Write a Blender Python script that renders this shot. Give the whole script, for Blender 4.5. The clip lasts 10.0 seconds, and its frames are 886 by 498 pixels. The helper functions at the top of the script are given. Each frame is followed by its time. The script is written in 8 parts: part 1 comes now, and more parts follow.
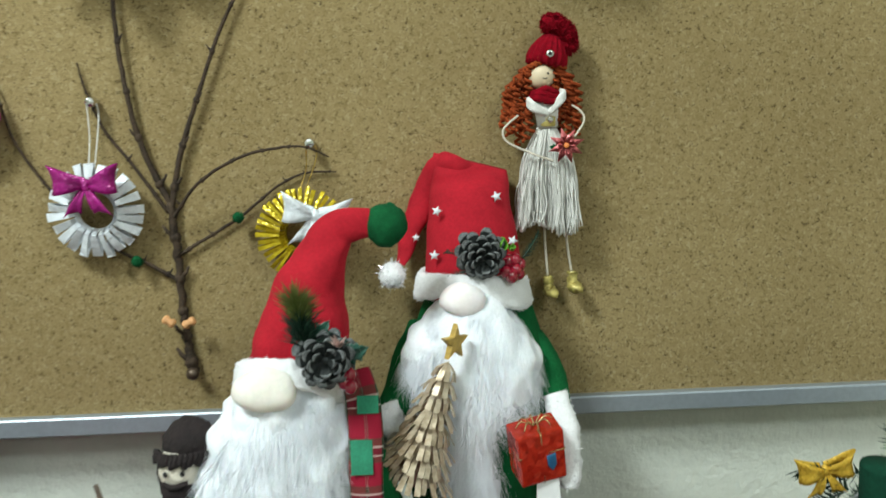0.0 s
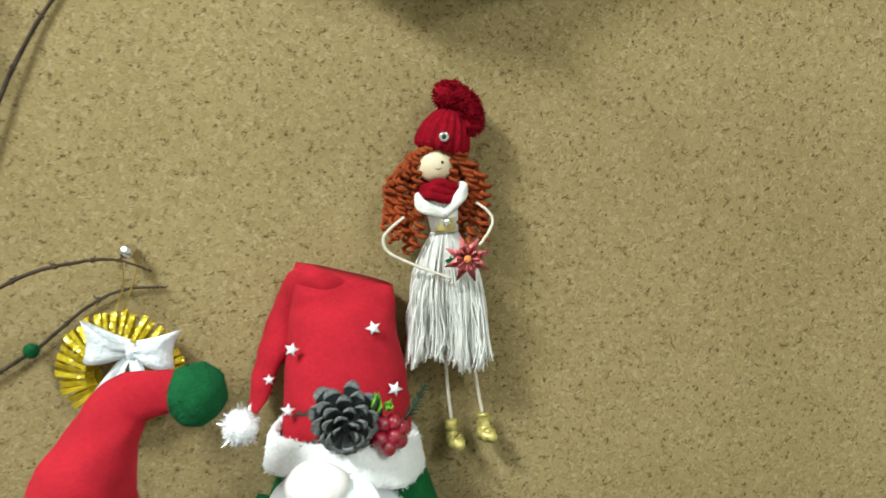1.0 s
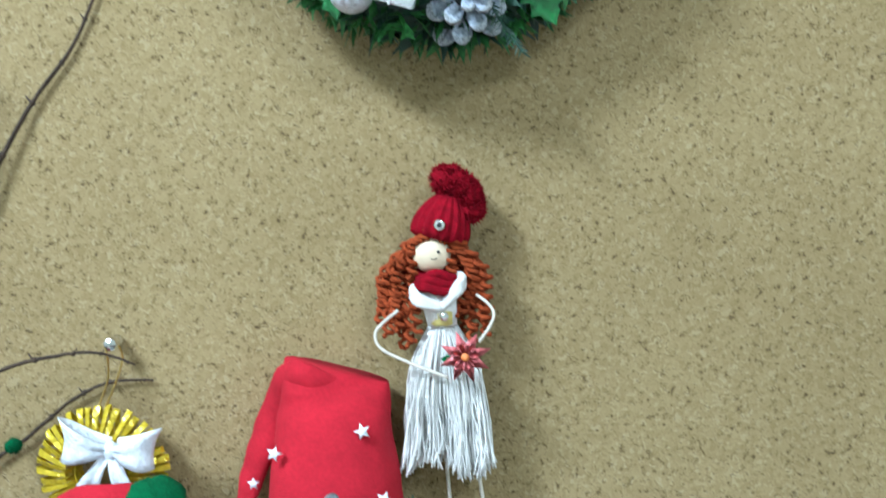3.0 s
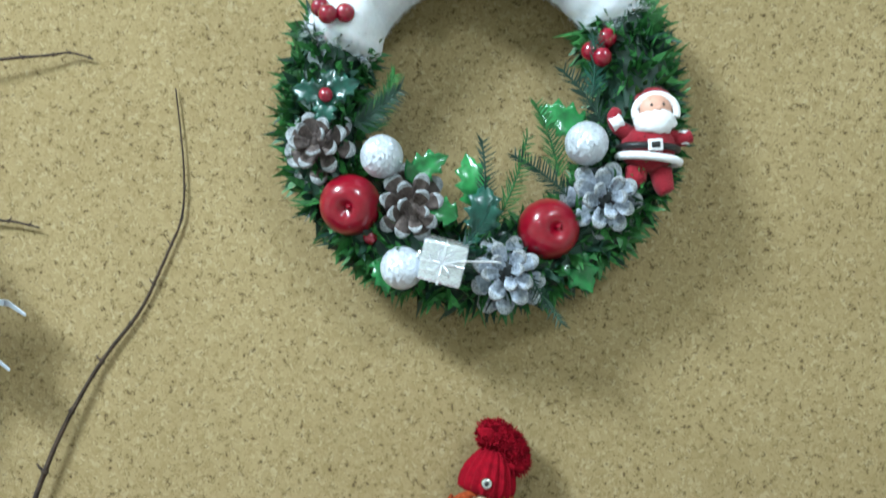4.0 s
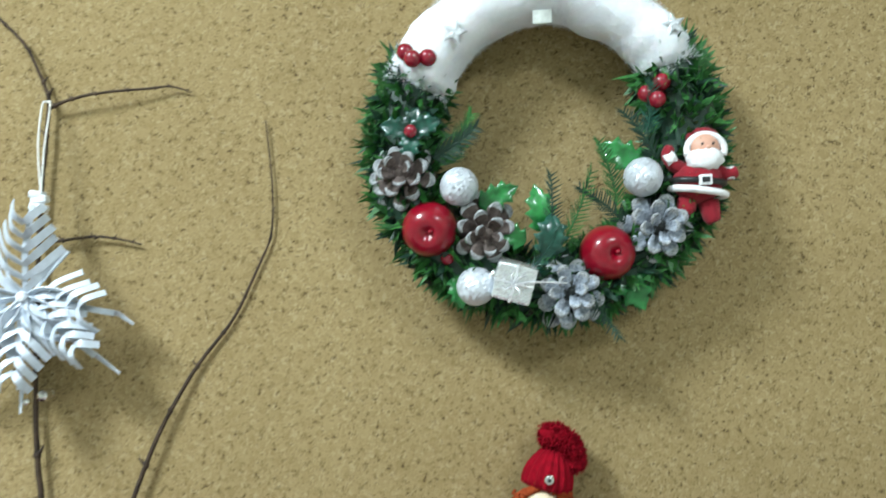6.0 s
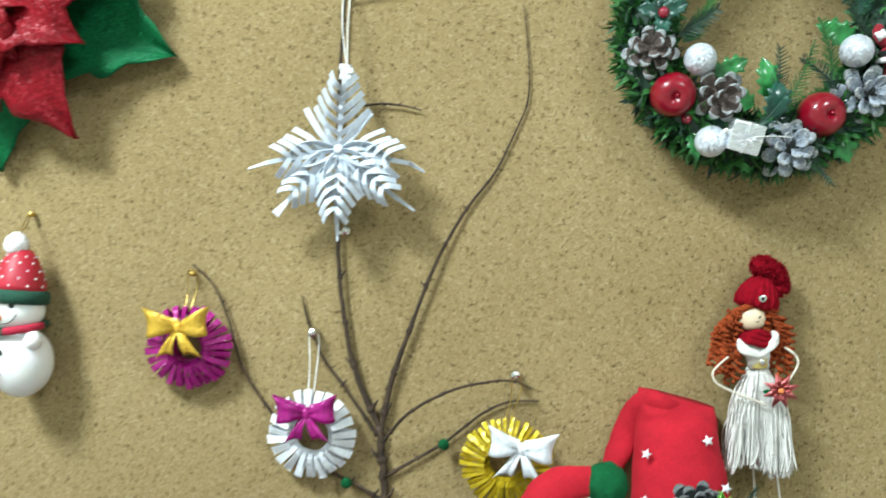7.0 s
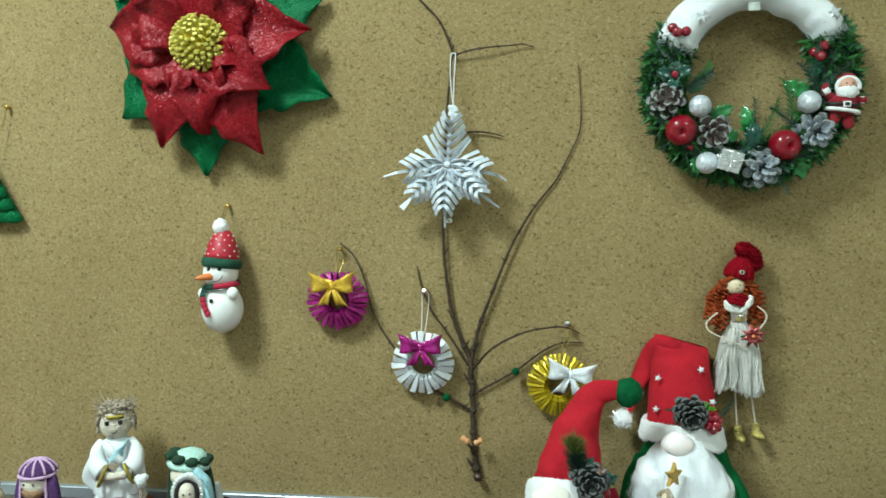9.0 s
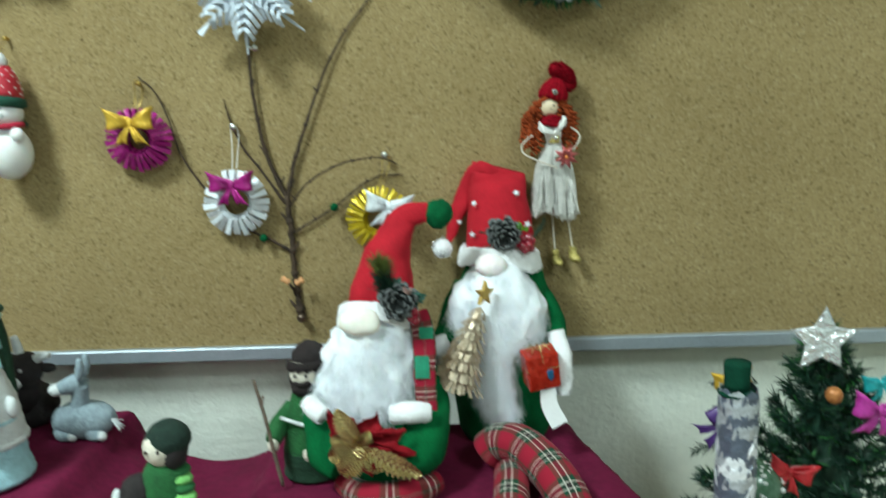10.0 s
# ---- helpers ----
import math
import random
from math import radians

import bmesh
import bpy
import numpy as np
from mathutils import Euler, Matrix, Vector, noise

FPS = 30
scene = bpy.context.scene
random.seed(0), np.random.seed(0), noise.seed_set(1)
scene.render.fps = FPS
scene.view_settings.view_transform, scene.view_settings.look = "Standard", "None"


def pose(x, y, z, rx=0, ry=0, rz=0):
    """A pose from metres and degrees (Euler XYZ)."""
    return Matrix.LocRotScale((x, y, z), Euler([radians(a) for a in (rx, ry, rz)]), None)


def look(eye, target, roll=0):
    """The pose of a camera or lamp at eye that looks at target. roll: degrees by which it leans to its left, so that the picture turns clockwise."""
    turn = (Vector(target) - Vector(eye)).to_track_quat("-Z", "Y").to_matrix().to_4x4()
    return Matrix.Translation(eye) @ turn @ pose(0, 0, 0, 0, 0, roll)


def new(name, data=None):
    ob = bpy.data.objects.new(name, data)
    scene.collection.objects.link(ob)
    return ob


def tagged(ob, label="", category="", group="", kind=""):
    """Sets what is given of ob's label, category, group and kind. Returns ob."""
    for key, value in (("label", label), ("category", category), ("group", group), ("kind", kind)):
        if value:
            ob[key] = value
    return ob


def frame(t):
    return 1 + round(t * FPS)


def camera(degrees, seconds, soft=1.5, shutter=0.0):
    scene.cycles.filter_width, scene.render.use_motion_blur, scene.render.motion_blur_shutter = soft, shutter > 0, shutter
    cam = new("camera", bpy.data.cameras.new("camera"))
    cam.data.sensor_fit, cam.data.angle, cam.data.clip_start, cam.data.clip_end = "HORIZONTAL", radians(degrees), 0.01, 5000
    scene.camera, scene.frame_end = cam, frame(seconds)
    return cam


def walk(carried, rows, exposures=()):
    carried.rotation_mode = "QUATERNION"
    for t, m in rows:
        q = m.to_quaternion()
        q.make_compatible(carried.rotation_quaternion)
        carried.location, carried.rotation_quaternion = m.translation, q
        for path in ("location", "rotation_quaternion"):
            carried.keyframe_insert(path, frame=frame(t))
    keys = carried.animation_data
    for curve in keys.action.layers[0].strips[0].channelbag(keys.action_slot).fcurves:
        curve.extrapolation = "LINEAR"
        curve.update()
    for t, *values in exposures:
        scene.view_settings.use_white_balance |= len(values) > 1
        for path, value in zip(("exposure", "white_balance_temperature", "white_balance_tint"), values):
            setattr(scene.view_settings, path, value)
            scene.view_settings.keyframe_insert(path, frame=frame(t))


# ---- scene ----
cam = camera(57.8, 10.0, soft=1.5, shutter=0.3)
PATH = [
    (0, (0.087, -0.733, 1.236), (0.165, 1.23, 0.864), -1.6),
    (0.5, (0.119, -0.635, 1.263), (0.237, 1.327, 0.893), -1.6),
    (1, (0.171, -0.547, 1.289), (0.311, 1.416, 0.936), -1.5),
    (1.5, (0.196, -0.519, 1.291), (0.329, 1.445, 0.94), -1.6),
    (2, (0.212, -0.511, 1.287), (0.342, 1.454, 0.94), -1.5),
    (2.2, (0.219, -0.505, 1.286), (0.349, 1.46, 0.939), -1.5),
    (3.3, (0.211, -0.511, 1.327), (0.146, 1.484, 1.204), -2.3),
    (3.5, (0.207, -0.517, 1.345), (0.136, 1.481, 1.29), -2.5),
    (4, (0.206, -0.531, 1.395), (0.142, 1.467, 1.466), -2.9),
    (4.5, (0.2, -0.54, 1.423), (0.145, 1.453, 1.575), -3.0),
    (5, (0.197, -0.545, 1.431), (0.141, 1.447, 1.606), -2.9),
    (5.2, (0.196, -0.546, 1.431), (0.141, 1.445, 1.611), -2.8),
    (6.3, (0.12, -0.628, 1.392), (0.041, 1.371, 1.401), -2.0),
    (6.5, (0.081, -0.66, 1.378), (-0.02, 1.337, 1.357), -2.0),
    (7, (0.01, -0.737, 1.361), (-0.19, 1.249, 1.236), -1.6),
    (7.5, (-0.02, -0.84, 1.353), (-0.3, 1.132, 1.169), -1.0),
    (8, (-0.021, -0.949, 1.358), (-0.339, 1.015, 1.149), -0.7),
    (8.5, (-0.013, -1.017, 1.382), (-0.352, 0.943, 1.175), -0.8),
    (9, (0.003, -1.052, 1.385), (-0.308, 0.916, 1.218), -1.0),
    (9.5, (0.038, -1.047, 1.356), (-0.152, 0.928, 1.104), -2.0),
    (10, (0.095, -1.017, 1.292), (0.044, 0.938, 0.872), -2.1),
]
EXPOSURES = [(0.0, 0.02, 7100, 10), (0.5, -0.02, 7350, 11), (1.0, 0.50, 7150, 12), (1.5, 0.75, 6900, 12), (2.2, 0.82, 6150, 11), (3.5, 0.74, 5600, 13), (4.0, 0.66, 6050, 11), (4.5, 0.36, 6300, 10), (5.2, 0.36, 6400, 10), (6.5, 0.56, 6650, 13), (7.0, 0.62, 6700, 11), (7.5, 0.36, 6850, 7), (8.0, 0.05, 6800, 3), (8.5, 0.01, 6850, 1), (9.0, -0.02, 6850, 1), (10.0, 0.06, 6650, 1)]
walk(cam, [(t, look(eye, target, roll)) for t, eye, target, roll in PATH], EXPOSURES)

# ---- world and lamps ----
world = bpy.data.worlds.new("world")
scene.world = world
world.use_nodes = True
world.node_tree.nodes["Background"].inputs[0].default_value = (0.75, 0.85, 1.0, 1)
world.node_tree.nodes["Background"].inputs[1].default_value = 0.15


def ceiling_lamp(x, y, power, sx, sy):
    data = bpy.data.lights.new("key_and_fill_light", "AREA")
    data.shape, data.size, data.size_y, data.energy = "RECTANGLE", sx, sy, power
    data.color = (0.775, 0.93, 1.0)
    ob = new("key_and_fill_light", data)
    ob.matrix_world = pose(x, y, 2.765)
    return ob


# first: key lamp, placed from the shadows; the other two are added fill
LAMPS = [(-0.95, -1.2, 68.0, 0.42, 0.6), (1.3, -2.1, 34.0, 0.6, 0.6), (-1.3, -3.8, 14.0, 0.6, 0.6)]
for lx, ly, lp, sx, sy in LAMPS:
    ceiling_lamp(lx, ly, lp, sx, sy)


# ---- materials ----
def mat(name, color, rough=0.6, metal=0.0, vary=0.12, scale=40.0, bump=0.0, bscale=200.0, sheen=0.0, coat=0.0,
        glitter=0.0, gscale=900.0, second=None, spec=0.5, sss=0.0, tint=None, stretch=None):
    """A surface with colour variation at two scales, fine relief and, where asked, glitter flakes."""
    m = bpy.data.materials.new(name)
    m.use_nodes = True
    nt = m.node_tree
    N, L = nt.nodes, nt.links
    bs = N["Principled BSDF"]
    tc = N.new("ShaderNodeTexCoord")
    n1 = N.new("ShaderNodeTexNoise")
    n1.inputs["Scale"].default_value, n1.inputs["Detail"].default_value = scale, 6
    L.new(tc.outputs["Object"], n1.inputs["Vector"])
    n2 = N.new("ShaderNodeTexNoise")
    n2.inputs["Scale"].default_value, n2.inputs["Detail"].default_value = scale * 7, 4
    L.new(tc.outputs["Object"], n2.inputs["Vector"])
    mx = N.new("ShaderNodeMath")
    mx.operation = "ADD"
    L.new(n1.outputs["Fac"], mx.inputs[0]), L.new(n2.outputs["Fac"], mx.inputs[1])
    ramp = N.new("ShaderNodeValToRGB")
    c2 = second or tuple(min(1, c * (1 + vary * 2)) for c in color)
    c1 = tuple(c * (1 - vary * 2) for c in color) if not second else color
    ramp.color_ramp.elements[0].position, ramp.color_ramp.elements[1].position = 0.36, 0.66
    ramp.color_ramp.elements[0].color, ramp.color_ramp.elements[1].color = (*c1, 1), (*c2, 1)
    half = N.new("ShaderNodeMath")
    half.operation = "MULTIPLY"
    half.inputs[1].default_value = 0.5
    L.new(mx.outputs[0], half.inputs[0]), L.new(half.outputs[0], ramp.inputs[0])
    L.new(ramp.outputs[0], bs.inputs["Base Color"])
    bs.inputs["Roughness"].default_value, bs.inputs["Metallic"].default_value = rough, metal
    bs.inputs["Specular IOR Level"].default_value = spec
    if tint:
        bs.inputs["Specular Tint"].default_value = (*tint, 1)
    if sheen:
        bs.inputs["Sheen Weight"].default_value, bs.inputs["Sheen Roughness"].default_value = sheen, 0.5
    if coat:
        bs.inputs["Coat Weight"].default_value, bs.inputs["Coat Roughness"].default_value = coat, 0.06
    if sss:
        bs.inputs["Subsurface Weight"].default_value, bs.inputs["Subsurface Scale"].default_value = sss, 0.006
    if bump:
        nb = N.new("ShaderNodeTexNoise")
        nb.inputs["Scale"].default_value, nb.inputs["Detail"].default_value = bscale, 5
        if stretch:
            mp = N.new("ShaderNodeMapping")
            mp.inputs["Scale"].default_value = stretch
            L.new(tc.outputs["Object"], mp.inputs["Vector"]), L.new(mp.outputs[0], nb.inputs["Vector"])
        else:
            L.new(tc.outputs["Object"], nb.inputs["Vector"])
        b = N.new("ShaderNodeBump")
        b.inputs["Strength"].default_value, b.inputs["Distance"].default_value = bump, 0.002
        L.new(nb.outputs["Fac"], b.inputs["Height"]), L.new(b.outputs[0], bs.inputs["Normal"])
    if glitter:
        vo = N.new("ShaderNodeTexVoronoi")
        vo.inputs["Scale"].default_value = gscale
        L.new(tc.outputs["Object"], vo.inputs["Vector"])
        geo = N.new("ShaderNodeNewGeometry")
        sub = N.new("ShaderNodeVectorMath")
        sub.operation = "SUBTRACT"
        sub.inputs[1].default_value = (0.5, 0.5, 0.5)
        sc = N.new("ShaderNodeVectorMath")
        sc.operation = "SCALE"
        sc.inputs["Scale"].default_value = glitter
        ad = N.new("ShaderNodeVectorMath")
        nm = N.new("ShaderNodeVectorMath")
        nm.operation = "NORMALIZE"
        L.new(vo.outputs["Color"], sub.inputs[0]), L.new(sub.outputs[0], sc.inputs[0])
        L.new(sc.outputs[0], ad.inputs[0]), L.new(geo.outputs["Normal"], ad.inputs[1])
        L.new(ad.outputs[0], nm.inputs[0]), L.new(nm.outputs[0], bs.inputs["Normal"])
    return m


def cork_material():
    m = bpy.data.materials.new("cork")
    m.use_nodes = True
    nt = m.node_tree
    N, L = nt.nodes, nt.links
    bs = N["Principled BSDF"]
    tc = N.new("ShaderNodeTexCoord")
    warp = N.new("ShaderNodeTexNoise")
    warp.inputs["Scale"].default_value, warp.inputs["Detail"].default_value = 160, 3
    L.new(tc.outputs["Object"], warp.inputs["Vector"])
    wm = N.new("ShaderNodeVectorMath")
    wm.operation = "MULTIPLY_ADD"
    wm.inputs[1].default_value = (0.012, 0.012, 0.012)
    L.new(warp.outputs["Color"], wm.inputs[0]), L.new(tc.outputs["Object"], wm.inputs[2])
    # granules
    vo = N.new("ShaderNodeTexVoronoi")
    vo.inputs["Scale"].default_value = 430
    L.new(wm.outputs[0], vo.inputs["Vector"])
    sep = N.new("ShaderNodeSeparateColor")
    L.new(vo.outputs["Color"], sep.inputs[0])
    r1 = N.new("ShaderNodeValToRGB")
    e = r1.color_ramp.elements
    e[0].position, e[0].color = 0.0, (0.266, 0.197, 0.091, 1)
    e[1].position, e[1].color = 1.0, (0.385, 0.304, 0.170, 1)
    x = e.new(0.45)
    x.color = (0.312, 0.234, 0.114, 1)
    x = e.new(0.82)
    x.color = (0.332, 0.251, 0.124, 1)
    L.new(sep.outputs[0], r1.inputs[0])
    # large tone drift
    big = N.new("ShaderNodeTexNoise")
    big.inputs["Scale"].default_value, big.inputs["Detail"].default_value = 5, 4
    L.new(tc.outputs["Object"], big.inputs["Vector"])
    rb = N.new("ShaderNodeValToRGB")
    rb.color_ramp.elements[0].position, rb.color_ramp.elements[0].color = 0.3, (0.88, 0.86, 0.82, 1)
    rb.color_ramp.elements[1].position, rb.color_ramp.elements[1].color = 0.7, (1.05, 1.04, 1.02, 1)
    L.new(big.outputs["Fac"], rb.inputs[0])
    mul = N.new("ShaderNodeMix")
    mul.data_type, mul.blend_type = "RGBA", "MULTIPLY"
    mul.inputs[0].default_value = 1.0
    L.new(r1.outputs[0], mul.inputs[6]), L.new(rb.outputs[0], mul.inputs[7])
    # small dark bark specks, stretched sideways, in loose clusters
    mp = N.new("ShaderNodeMapping")
    mp.inputs["Scale"].default_value = (1.0, 1.0, 2.3)
    L.new(wm.outputs[0], mp.inputs["Vector"])
    sp = N.new("ShaderNodeTexNoise")
    sp.inputs["Scale"].default_value, sp.inputs["Detail"].default_value, sp.inputs["Roughness"].default_value = 300, 4, 0.66
    L.new(mp.outputs[0], sp.inputs["Vector"])
    rs = N.new("ShaderNodeValToRGB")
    rs.color_ramp.elements[0].position, rs.color_ramp.elements[0].color = 0.620, (0, 0, 0, 1)
    rs.color_ramp.elements[1].position, rs.color_ramp.elements[1].color = 0.665, (1, 1, 1, 1)
    L.new(sp.outputs["Fac"], rs.inputs[0])
    cr = N.new("ShaderNodeTexVoronoi")
    cr.feature = "DISTANCE_TO_EDGE"
    cr.inputs["Scale"].default_value = 230
    L.new(mp.outputs[0], cr.inputs["Vector"])
    rc = N.new("ShaderNodeValToRGB")
    rc.color_ramp.elements[0].position, rc.color_ramp.elements[0].color = 0.02, (1, 1, 1, 1)
    rc.color_ramp.elements[1].position, rc.color_ramp.elements[1].color = 0.13, (0, 0, 0, 1)
    L.new(cr.outputs["Distance"], rc.inputs[0])
    cl = N.new("ShaderNodeTexNoise")
    cl.inputs["Scale"].default_value, cl.inputs["Detail"].default_value = 210, 3
    L.new(tc.outputs["Object"], cl.inputs["Vector"])
    rl = N.new("ShaderNodeValToRGB")
    rl.color_ramp.elements[0].position, rl.color_ramp.elements[0].color = 0.565, (0, 0, 0, 1)
    rl.color_ramp.elements[1].position, rl.color_ramp.elements[1].color = 0.635, (1, 1, 1, 1)
    L.new(cl.outputs["Fac"], rl.inputs[0])
    both = N.new("ShaderNodeMath")
    both.operation = "MULTIPLY"
    L.new(rc.outputs[0], both.inputs[0]), L.new(rl.outputs[0], both.inputs[1])
    most = N.new("ShaderNodeMath")
    most.operation = "MAXIMUM"
    L.new(both.outputs[0], most.inputs[0]), L.new(rs.outputs[0], most.inputs[1])
    mix = N.new("ShaderNodeMix")
    mix.data_type = "RGBA"
    mix.inputs[7].default_value = (0.080, 0.052, 0.021, 1)
    L.new(most.outputs[0], mix.inputs[0]), L.new(mul.outputs[2], mix.inputs[6])
    L.new(mix.outputs[2], bs.inputs["Base Color"])
    bs.inputs["Roughness"].default_value = 0.9
    bs.inputs["Specular IOR Level"].default_value = 0.1
    b = N.new("ShaderNodeBump")
    b.inputs["Strength"].default_value, b.inputs["Distance"].default_value = 0.35, 0.001
    L.new(vo.outputs["Distance"], b.inputs["Height"]), L.new(b.outputs[0], bs.inputs["Normal"])
    return m


def plaid_material(name, base, a, b, pale, across=0.5):
    """Tartan cloth: crossing coloured bands with thin pale lines."""
    m = bpy.data.materials.new(name)
    m.use_nodes = True
    nt = m.node_tree
    N, L = nt.nodes, nt.links
    bs = N["Principled BSDF"]
    at = N.new("ShaderNodeUVMap")
    sp = N.new("ShaderNodeSeparateXYZ")
    L.new(at.outputs[0], sp.inputs[0])
    last = None
    cols = []
    for axis in (0, 1):
        fr = N.new("ShaderNodeMath")
        fr.operation = "FRACT"
        L.new(sp.outputs[axis], fr.inputs[0])
        ramp = N.new("ShaderNodeValToRGB")
        ramp.color_ramp.interpolation = "CONSTANT"
        e = ramp.color_ramp.elements
        e[0].position, e[0].color = 0.0, (*base, 1)
        e[1].position, e[1].color = 0.40, (*a, 1)
        for p, c in ((0.56, pale), (0.60, b), (0.74, pale), (0.77, a), (0.90, base)):
            n = e.new(p)
            n.color = (*c, 1)
        L.new(fr.outputs[0], ramp.inputs[0])
        cols.append(ramp.outputs[0])
    mix = N.new("ShaderNodeMix")
    mix.data_type = "RGBA"
    mix.inputs[0].default_value = across
    wv = N.new("ShaderNodeTexChecker")
    wv.inputs["Scale"].default_value = 60
    wv.inputs[1].default_value, wv.inputs[2].default_value = (0.4, 0.4, 0.4, 1), (0.6, 0.6, 0.6, 1)
    L.new(at.outputs[0], wv.inputs["Vector"])
    if across > 0.4:
        L.new(wv.outputs[0], mix.inputs[0])
    L.new(cols[0], mix.inputs[6]), L.new(cols[1], mix.inputs[7])
    L.new(mix.outputs[2], bs.inputs["Base Color"])
    bs.inputs["Roughness"].default_value = 0.85
    bs.inputs["Sheen Weight"].default_value = 0.04
    bs.inputs["Specular IOR Level"].default_value = 0.2
    return m


CORK = cork_material()
WALL = mat("painted_wall", (0.70, 0.74, 0.66), 0.75, vary=0.03, scale=6, bump=1.0, bscale=130)
CEIL = mat("ceiling_paint", (0.8, 0.8, 0.78), 0.9, vary=0.02, scale=5)
FLOOR = mat("floor_tile", (0.42, 0.40, 0.36), 0.45, vary=0.08, scale=9)
ALU = mat("brushed_aluminium", (0.38, 0.43, 0.48), 0.42, metal=0.55, vary=0.04, scale=30)
CLOTH = mat("maroon_cloth", (0.125, 0.006, 0.034), 0.85, vary=0.12, scale=18, bump=0.25, bscale=700, spec=0.2)
BARK = mat("bark", (0.050, 0.030, 0.016), 0.85, vary=0.35, scale=90, bump=0.8, bscale=260)
STEEL = mat("polished_steel", (0.75, 0.75, 0.74), 0.18, metal=1.0, vary=0.03)
BRASS = mat("brass", (0.55, 0.38, 0.11), 0.3, metal=1.0, vary=0.08)
SILVER_G = mat("silver_glitter_paper", (0.74, 0.78, 0.82), 0.38, metal=0.08, vary=0.05, glitter=0.5, gscale=1000)
WHITE_STRIP = mat("pearl_paper_strip", (0.54, 0.60, 0.67), 0.4, metal=0.08, vary=0.05, glitter=0.12, gscale=900)
MAGENTA_G = mat("magenta_glitter_paper", (0.36, 0.012, 0.19), 0.22, metal=0.2, vary=0.15, glitter=0.6, gscale=900)
GOLD_G = mat("gold_glitter_paper", (0.68, 0.42, 0.05), 0.33, metal=0.4, vary=0.1, glitter=0.6, gscale=1000)
YELLOW_G = mat("yellow_foil", (0.60, 0.44, 0.02), 0.2, metal=0.35, vary=0.16, glitter=0.5, gscale=800)
GOLD_FOIL = mat("gold_foil", (0.54, 0.42, 0.20), 0.24, metal=0.9, vary=0.14, glitter=0.08, gscale=260)
RED_G = mat("red_glitter_felt", (0.215, 0.005, 0.011), 0.38, vary=0.14, glitter=0.6, gscale=620, spec=0.4, tint=(1, 0.5, 0.52))
GREEN_G = mat("green_glitter_felt", (0.003, 0.098, 0.032), 0.45, vary=0.16, glitter=0.6, gscale=800, spec=0.3, tint=(0.3, 1, 0.6))
RED_FELT = mat("red_felt", (0.42, 0.010, 0.022), 0.9, vary=0.08, scale=60, bump=0.35, bscale=900, spec=0.25)
GREEN_FELT = mat("green_felt", (0.003, 0.095, 0.028), 0.95, vary=0.12, scale=60, bump=0.35, bscale=900, spec=0.12)
GREEN_POM = mat("green_pompom", (0.003, 0.085, 0.028), 0.95, vary=0.15, scale=160, bump=0.5, bscale=700, spec=0.15)
PATCH_GREEN = mat("green_patch_cloth", (0.012, 0.20, 0.11), 0.85, vary=0.1, scale=80, bump=0.3, bscale=900)
BOTTLE_GREEN = mat("bottle_green_felt", (0.003, 0.040, 0.022), 0.9, vary=0.12, scale=60, bump=0.35, bscale=900, spec=0.15)
WHITE_FUR = mat("white_fur", (0.80, 0.81, 0.84), 0.95, vary=0.02, scale=60, bump=0.35, bscale=260, spec=0.15, sheen=0.1, sss=0.1)
BEARD = mat("long_white_fur", (0.85, 0.87, 0.91), 0.95, vary=0.03, scale=60, bump=0.5, bscale=420, spec=0.1, sheen=0.15, sss=0.05, stretch=(1, 1, 0.13))
WHITE_FELT = mat("white_fleece", (0.82, 0.82, 0.83), 0.9, vary=0.03, scale=90, bump=0.6, bscale=350, spec=0.15, sheen=0.15)
NOSE = mat("cream_stocking_fabric", (0.80, 0.75, 0.68), 0.8, vary=0.03, scale=40, bump=0.2, bscale=600, spec=0.2, sss=0.1)
NOSE_PINK = mat("pale_pink_fabric", (0.88, 0.81, 0.81), 0.8, vary=0.03, scale=40, bump=0.2, bscale=600, spec=0.2, sss=0.1)
NEEDLE = mat("green_plastic_needles", (0.008, 0.060, 0.014), 0.5, vary=0.3, scale=60, second=(0.05, 0.23, 0.045))
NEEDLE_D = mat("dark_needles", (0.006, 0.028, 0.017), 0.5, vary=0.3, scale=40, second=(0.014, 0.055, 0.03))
LEAF_G = mat("glossy_green_leaf", (0.018, 0.20, 0.045), 0.3, vary=0.25, scale=30, coat=0.4)
LEAF_D = mat("dark_teal_leaf", (0.008, 0.075, 0.05), 0.3, vary=0.25, scale=30, coat=0.3)
APPLE = mat("lacquered_red", (0.23, 0.001, 0.012), 0.3, vary=0.10, scale=35, coat=0.6, spec=0.3)
BERRY = mat("glossy_red_berry", (0.26, 0.004, 0.020), 0.22, vary=0.1, scale=60, coat=0.6)
BALL_G = mat("silver_glitter_ball", (0.60, 0.64, 0.69), 0.35, metal=0.2, vary=0.06, glitter=0.7, gscale=700)
CONE_GREY = mat("whitewashed_cone_scale", (0.09, 0.11, 0.14), 0.7, vary=0.3, scale=70, second=(0.52, 0.58, 0.66), bump=0.4)
CONE_BROWN = mat("brown_cone_scale", (0.036, 0.024, 0.020), 0.75, vary=0.3, scale=70, second=(0.17, 0.13, 0.115), bump=0.4)
CONE_DARK = mat("dark_frosted_cone_scale", (0.014, 0.016, 0.015), 0.6, vary=0.3, scale=80, second=(0.040, 0.045, 0.045), bump=0.4, spec=0.15)
FOIL = mat("crumpled_silver_foil", (0.80, 0.83, 0.86), 0.2, metal=0.75, vary=0.05, bump=0.5, bscale=300)
